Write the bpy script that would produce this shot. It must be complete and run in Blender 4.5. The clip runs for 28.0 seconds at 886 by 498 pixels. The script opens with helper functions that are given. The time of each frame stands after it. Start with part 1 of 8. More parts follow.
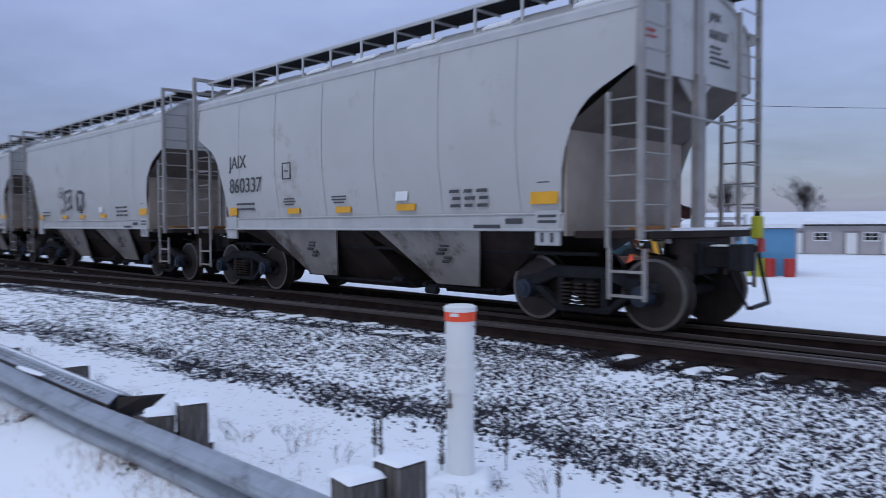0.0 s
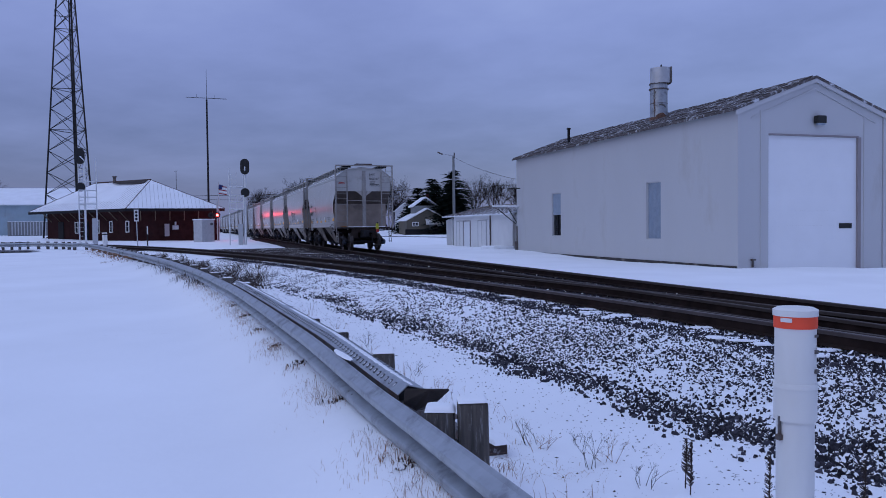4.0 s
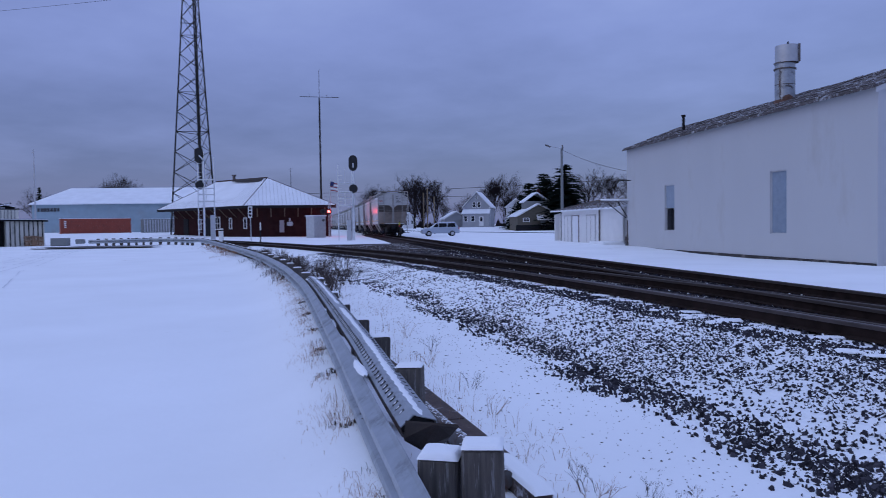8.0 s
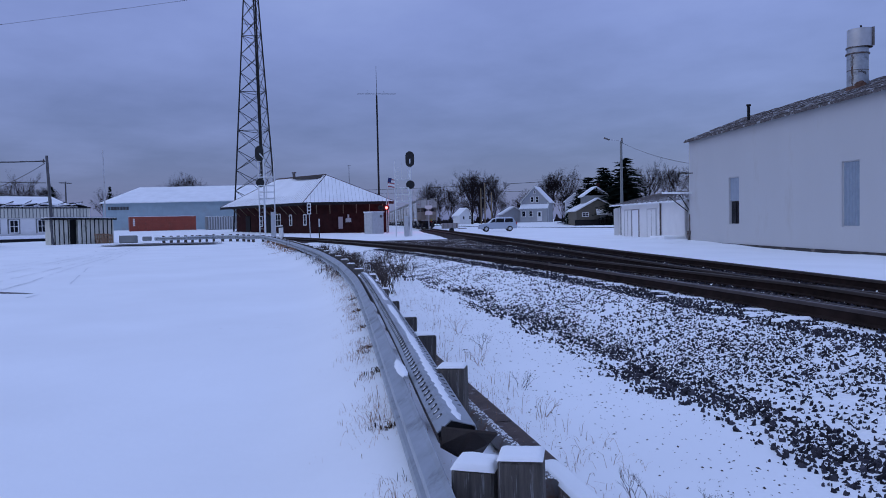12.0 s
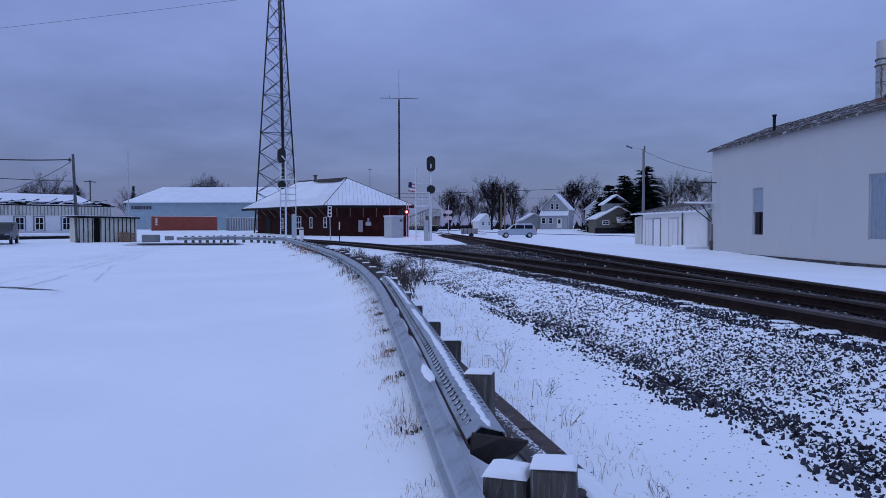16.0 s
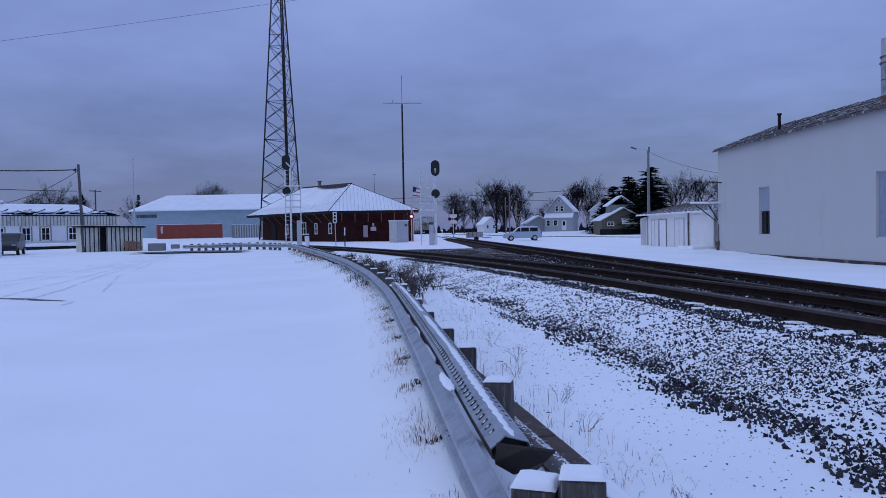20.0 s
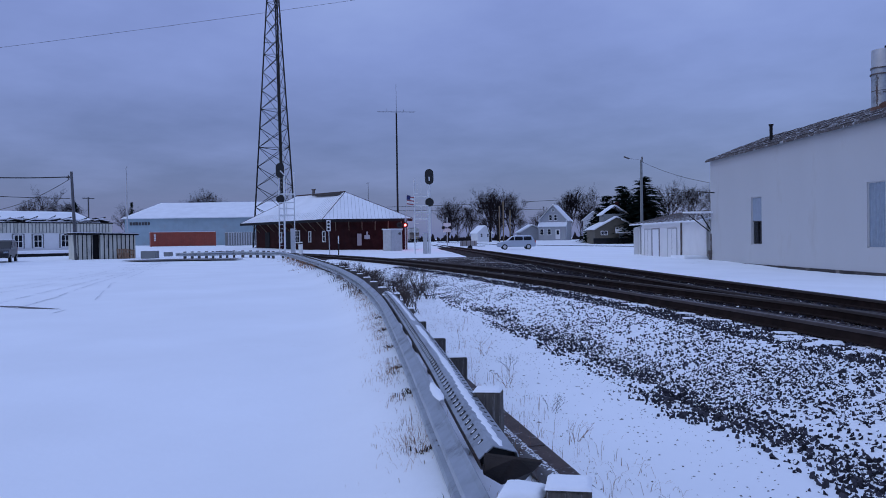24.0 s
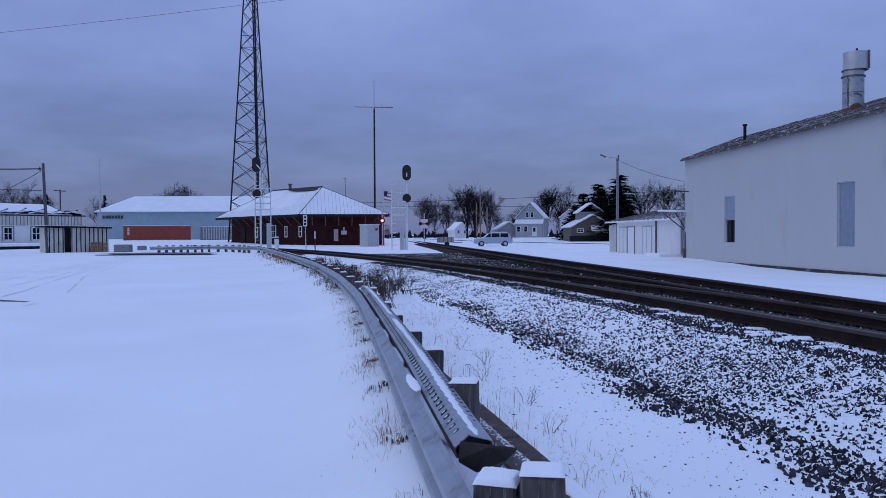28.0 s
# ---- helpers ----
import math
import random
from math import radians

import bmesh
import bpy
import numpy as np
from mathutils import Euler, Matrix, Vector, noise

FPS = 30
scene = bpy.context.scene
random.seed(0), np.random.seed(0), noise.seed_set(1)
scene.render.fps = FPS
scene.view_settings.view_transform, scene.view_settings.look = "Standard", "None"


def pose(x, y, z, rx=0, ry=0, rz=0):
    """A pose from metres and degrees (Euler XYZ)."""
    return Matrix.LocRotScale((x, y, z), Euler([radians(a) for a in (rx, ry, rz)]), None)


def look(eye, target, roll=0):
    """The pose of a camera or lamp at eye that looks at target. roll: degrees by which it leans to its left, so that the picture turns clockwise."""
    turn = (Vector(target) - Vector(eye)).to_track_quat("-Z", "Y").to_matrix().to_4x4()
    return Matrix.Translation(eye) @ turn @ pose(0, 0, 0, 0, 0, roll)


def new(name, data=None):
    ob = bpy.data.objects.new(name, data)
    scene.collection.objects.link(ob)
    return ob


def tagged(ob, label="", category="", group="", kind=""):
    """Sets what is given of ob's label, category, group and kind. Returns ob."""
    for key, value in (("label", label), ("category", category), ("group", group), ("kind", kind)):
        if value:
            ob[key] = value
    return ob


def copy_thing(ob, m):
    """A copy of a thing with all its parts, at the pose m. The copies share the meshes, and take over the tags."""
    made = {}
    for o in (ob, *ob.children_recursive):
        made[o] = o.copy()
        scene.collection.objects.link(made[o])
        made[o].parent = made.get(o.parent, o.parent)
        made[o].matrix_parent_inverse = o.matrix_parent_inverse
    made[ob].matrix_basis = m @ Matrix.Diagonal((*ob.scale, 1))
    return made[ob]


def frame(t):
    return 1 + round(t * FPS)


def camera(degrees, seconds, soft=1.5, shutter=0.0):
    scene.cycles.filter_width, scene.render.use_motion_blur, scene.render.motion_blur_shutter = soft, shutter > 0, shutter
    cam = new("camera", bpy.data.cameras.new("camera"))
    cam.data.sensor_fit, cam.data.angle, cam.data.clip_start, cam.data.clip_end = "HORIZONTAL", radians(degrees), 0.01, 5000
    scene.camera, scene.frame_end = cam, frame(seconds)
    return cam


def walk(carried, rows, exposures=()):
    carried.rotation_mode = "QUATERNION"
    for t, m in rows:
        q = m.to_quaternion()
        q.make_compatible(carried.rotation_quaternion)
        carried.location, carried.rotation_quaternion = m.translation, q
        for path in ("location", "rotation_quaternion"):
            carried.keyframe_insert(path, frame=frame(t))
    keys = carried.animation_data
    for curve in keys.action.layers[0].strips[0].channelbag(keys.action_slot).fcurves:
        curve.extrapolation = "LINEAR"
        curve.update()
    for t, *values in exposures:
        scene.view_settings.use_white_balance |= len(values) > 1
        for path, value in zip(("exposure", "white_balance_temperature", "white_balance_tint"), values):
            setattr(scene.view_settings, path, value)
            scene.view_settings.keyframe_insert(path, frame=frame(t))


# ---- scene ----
cam = camera(60.5, 28.0, soft=0.9, shutter=0.4)
PATH = [
    (0, (1.080, -1.220, 1.875), (0.846, 0.765, 1.810), -0.2),
    (0.5, (1.060, -1.120, 1.815), (0.475, 0.792, 1.776), 0.2),
    (1, (1.151, -0.949, 1.784), (0.274, 0.848, 1.752), 0.2),
    (1.5, (1.202, -0.934, 1.798), (0.11, 0.742, 1.766), -0.1),
    (2, (1.16, -0.874, 1.792), (-0.019, 0.741, 1.77), -0.8),
    (2.5, (1.044, -0.884, 1.79), (-0.112, 0.749, 1.779), -1.2),
    (3, (1.028, -0.874, 1.789), (-0.067, 0.799, 1.774), -1.1),
    (3.5, (1.125, -0.617, 1.759), (0.045, 1.066, 1.719), -1.0),
    (4, (1.186, -0.396, 1.765), (0.107, 1.287, 1.706), -0.6),
    (4.5, (1.118, -0.276, 1.759), (0.038, 1.406, 1.694), -0.4),
    (6.5, (0.987, 0.511, 1.723), (-0.201, 2.118, 1.662), -0.8),
    (7, (0.904, 0.597, 1.723), (-0.287, 2.202, 1.661), -1.3),
    (7.5, (0.879, 0.755, 1.661), (-0.345, 2.336, 1.599), -1.4),
    (8, (0.892, 1.019, 1.671), (-0.425, 2.522, 1.606), -0.8),
    (8.5, (0.894, 1.014, 1.719), (-0.466, 2.48, 1.663), -0.7),
    (9, (0.823, 1.055, 1.711), (-0.567, 2.492, 1.668), -0.5),
    (9.5, (0.78, 0.999, 1.664), (-0.633, 2.414, 1.62), -0.1),
    (10, (0.728, 0.984, 1.675), (-0.687, 2.395, 1.612), 0.4),
    (10.5, (0.696, 1.038, 1.698), (-0.72, 2.448, 1.617), 0.6),
    (11, (0.726, 1.15, 1.683), (-0.692, 2.558, 1.587), 0.8),
    (11.5, (0.787, 1.221, 1.706), (-0.638, 2.621, 1.609), -0.2),
    (12, (0.805, 1.27, 1.659), (-0.624, 2.668, 1.585), -1.2),
    (12.5, (0.743, 1.268, 1.737), (-0.69, 2.663, 1.685), -1.9),
    (14.5, (0.67, 1.144, 1.739), (-0.8, 2.499, 1.674), -0.5),
    (15, (0.721, 1.086, 1.675), (-0.749, 2.441, 1.619), -0.3),
    (15.5, (0.695, 1.162, 1.703), (-0.774, 2.517, 1.646), -0.4),
    (16, (0.747, 1.223, 1.659), (-0.716, 2.586, 1.599), -0.1),
    (16.5, (0.757, 1.149, 1.677), (-0.691, 2.527, 1.611), -0.4),
    (17, (0.765, 1.228, 1.693), (-0.676, 2.614, 1.627), -1.2),
    (17.5, (0.791, 1.24, 1.717), (-0.648, 2.627, 1.653), -2.1),
    (18, (0.791, 1.275, 1.663), (-0.649, 2.662, 1.606), -2.2),
    (18.5, (0.691, 1.204, 1.692), (-0.752, 2.587, 1.635), -2.0),
    (19, (0.641, 1.208, 1.692), (-0.817, 2.577, 1.639), -1.5),
    (19.5, (0.655, 1.156, 1.716), (-0.814, 2.512, 1.663), -1.2),
    (20, (0.68, 1.173, 1.689), (-0.791, 2.527, 1.639), -1.0),
    (20.5, (0.719, 1.152, 1.673), (-0.744, 2.514, 1.624), -1.0),
    (21, (0.764, 1.171, 1.677), (-0.695, 2.538, 1.631), -1.0),
    (21.5, (0.725, 1.174, 1.743), (-0.732, 2.544, 1.703), -1.2),
    (23.5, (0.707, 1.103, 1.741), (-0.759, 2.463, 1.723), -0.9),
    (24, (0.728, 1.161, 1.706), (-0.732, 2.527, 1.678), -0.8),
    (24.5, (0.707, 1.209, 1.717), (-0.751, 2.578, 1.676), -0.8),
    (25, (0.755, 1.121, 1.688), (-0.695, 2.498, 1.639), -0.9),
    (25.5, (0.681, 1.099, 1.703), (-0.761, 2.484, 1.656), -0.9),
    (26, (0.685, 1.044, 1.691), (-0.749, 2.438, 1.647), -0.7),
    (26.5, (0.681, 1.031, 1.724), (-0.743, 2.434, 1.683), -0.5),
    (27, (0.693, 1.102, 1.729), (-0.727, 2.509, 1.688), -0.3),
    (27.5, (0.724, 1.147, 1.729), (-0.694, 2.557, 1.689), -0.2),
    (28, (0.755, 1.128, 1.679), (-0.663, 2.538, 1.641), -0.3),
]
walk(cam, [(t, look(eye, target, roll)) for t, eye, target, roll in PATH],
     exposures=[(0, 0.46, 8050, -2), (1, 0.23, 7800, -2), (2, 0.12, 7500, 2), (3, 0.05, 7000, 5), (5, 0.02, 6600, 9), (12, 0.03, 6500, 6), (28, 0.03, 6450, 5)])

# ---------------------------------------------------------------- light
def build_world():
    w = bpy.data.worlds.new("dusk_sky")
    scene.world = w
    w.use_nodes = True
    nt = w.node_tree
    nt.nodes.clear()
    out = nt.nodes.new("ShaderNodeOutputWorld")
    bg = nt.nodes.new("ShaderNodeBackground")
    tc = nt.nodes.new("ShaderNodeTexCoord")
    sep = nt.nodes.new("ShaderNodeSeparateXYZ")
    ramp = nt.nodes.new("ShaderNodeValToRGB")
    nt.links.new(tc.outputs["Generated"], sep.inputs[0])
    # cloud deck: lay the direction on a flat plane overhead so that streaks narrow towards the horizon
    add = nt.nodes.new("ShaderNodeMath"); add.operation = "ADD"; add.inputs[1].default_value = 0.16
    nt.links.new(sep.outputs[2], add.inputs[0])
    dx = nt.nodes.new("ShaderNodeMath"); dx.operation = "DIVIDE"
    dy = nt.nodes.new("ShaderNodeMath"); dy.operation = "DIVIDE"
    nt.links.new(sep.outputs[0], dx.inputs[0]); nt.links.new(add.outputs[0], dx.inputs[1])
    nt.links.new(sep.outputs[1], dy.inputs[0]); nt.links.new(add.outputs[0], dy.inputs[1])
    comb = nt.nodes.new("ShaderNodeCombineXYZ")
    nt.links.new(dx.outputs[0], comb.inputs[0]); nt.links.new(dy.outputs[0], comb.inputs[1])
    n1 = nt.nodes.new("ShaderNodeTexNoise")
    n1.inputs["Scale"].default_value = 1.3; n1.inputs["Detail"].default_value = 5; n1.inputs["Roughness"].default_value = 0.55
    nt.links.new(comb.outputs[0], n1.inputs["Vector"])
    sub = nt.nodes.new("ShaderNodeMath"); sub.operation = "SUBTRACT"; sub.inputs[1].default_value = 0.5
    nt.links.new(n1.outputs["Fac"], sub.inputs[0])
    mul = nt.nodes.new("ShaderNodeMath"); mul.operation = "MULTIPLY"; mul.inputs[1].default_value = CLOUD
    nt.links.new(sub.outputs[0], mul.inputs[0])
    fac = nt.nodes.new("ShaderNodeMath"); fac.operation = "ADD"
    nt.links.new(sep.outputs[2], fac.inputs[0]); nt.links.new(mul.outputs[0], fac.inputs[1])
    nt.links.new(fac.outputs[0], ramp.inputs["Fac"])
    els = ramp.color_ramp.elements
    els[0].position, els[0].color = 0.0, (*SKY[0], 1)
    els[1].position, els[1].color = 1.0, (*SKY[-1], 1)
    for p, c in zip((0.05, 0.13, 0.26, 0.42), SKY[1:5]):
        e = els.new(p); e.color = (*c, 1)
    sky = nt.nodes.new("ShaderNodeTexSky")
    sky.sky_type = "NISHITA"; sky.sun_disc = False
    sky.sun_elevation, sky.sun_rotation = radians(25), radians(200)
    bg2 = nt.nodes.new("ShaderNodeBackground"); bg2.inputs["Strength"].default_value = 0.02
    nt.links.new(sky.outputs[0], bg2.inputs["Color"])
    addsh = nt.nodes.new("ShaderNodeAddShader")
    nt.links.new(ramp.outputs["Color"], bg.inputs["Color"])
    bg.inputs["Strength"].default_value = SKY_STRENGTH
    nt.links.new(bg.outputs[0], addsh.inputs[0]); nt.links.new(bg2.outputs[0], addsh.inputs[1])
    nt.links.new(addsh.outputs[0], out.inputs["Surface"])
    sun = new("sun", bpy.data.lights.new("sun", "SUN"))
    sun.data.energy, sun.data.angle, sun.data.color = 0.35, radians(40), (0.72, 0.85, 1.0)
    sun.matrix_basis = look((0, 0, 50), (14, 26, 0))


# linear sky colours from horizon to zenith
SKY = [(0.095, 0.125, 0.325), (0.082, 0.112, 0.30), (0.122, 0.158, 0.39), (0.19, 0.24, 0.55), (0.28, 0.35, 0.695), (0.325, 0.42, 0.83)]
CLOUD, SKY_STRENGTH = 0.30, 1.0
build_world()


# ---------------------------------------------------------------- materials
def material(name, colour, rough=0.7, metal=0.0, spread=0.25, scale=6.0, bump=0.15, fine=60.0, stain=None, stain_amount=0.0, stain_scale=1.2,
             per_object=0.0, emit=None, power=0.0, spec=0.5, stretch=None):
    m = bpy.data.materials.new(name)
    m.use_nodes = True
    nt = m.node_tree
    b = nt.nodes["Principled BSDF"]
    tc = nt.nodes.new("ShaderNodeTexCoord")
    src = tc.outputs["Object"]
    if stretch:
        mp = nt.nodes.new("ShaderNodeMapping")
        mp.inputs["Scale"].default_value = stretch
        nt.links.new(src, mp.inputs["Vector"])
        src = mp.outputs[0]
    n = nt.nodes.new("ShaderNodeTexNoise")
    n.inputs["Scale"].default_value = scale; n.inputs["Detail"].default_value = 6
    n2 = nt.nodes.new("ShaderNodeTexNoise")
    n2.inputs["Scale"].default_value = fine; n2.inputs["Detail"].default_value = 3
    nt.links.new(src, n.inputs["Vector"]); nt.links.new(src, n2.inputs["Vector"])
    r = nt.nodes.new("ShaderNodeValToRGB")
    c = Vector(colour)
    r.color_ramp.elements[0].position, r.color_ramp.elements[0].color = 0.3, (*(c * (1 - spread)), 1)
    r.color_ramp.elements[1].position, r.color_ramp.elements[1].color = 0.7, (*(c * (1 + spread * 0.6)), 1)
    nt.links.new(n.outputs["Fac"], r.inputs["Fac"])
    col = r.outputs["Color"]
    if stain:
        ns = nt.nodes.new("ShaderNodeTexNoise")
        ns.inputs["Scale"].default_value = stain_scale; ns.inputs["Detail"].default_value = 8; ns.inputs["Roughness"].default_value = 0.7
        nt.links.new(src, ns.inputs["Vector"])
        rs = nt.nodes.new("ShaderNodeValToRGB")
        lo = 0.62 - 0.25 * stain_amount
        rs.color_ramp.elements[0].position, rs.color_ramp.elements[1].position = lo, lo + 0.12
        nt.links.new(ns.outputs["Fac"], rs.inputs["Fac"])
        mx = nt.nodes.new("ShaderNodeMix"); mx.data_type = "RGBA"
        nt.links.new(rs.outputs["Color"], mx.inputs["Factor"])
        nt.links.new(col, mx.inputs["A"]); mx.inputs["B"].default_value = (*stain, 1)
        col = mx.outputs["Result"]
    if per_object:
        oi = nt.nodes.new("ShaderNodeObjectInfo")
        hsv = nt.nodes.new("ShaderNodeHueSaturation")
        mr = nt.nodes.new("ShaderNodeMapRange")
        mr.inputs["To Min"].default_value, mr.inputs["To Max"].default_value = 1 - per_object, 1 + per_object
        nt.links.new(oi.outputs["Random"], mr.inputs["Value"])
        nt.links.new(mr.outputs["Result"], hsv.inputs["Value"])
        nt.links.new(col, hsv.inputs["Color"])
        col = hsv.outputs["Color"]
    nt.links.new(col, b.inputs["Base Color"])
    b.inputs["Roughness"].default_value, b.inputs["Metallic"].default_value = rough, metal
    b.inputs["Specular IOR Level"].default_value = spec
    if bump:
        bp = nt.nodes.new("ShaderNodeBump")
        bp.inputs["Strength"].default_value = bump; bp.inputs["Distance"].default_value = 0.02
        nt.links.new(n2.outputs["Fac"], bp.inputs["Height"])
        nt.links.new(bp.outputs[0], b.inputs["Normal"])
    if emit:
        b.inputs["Emission Color"].default_value = (*emit, 1)
        b.inputs["Emission Strength"].default_value = power
    return m


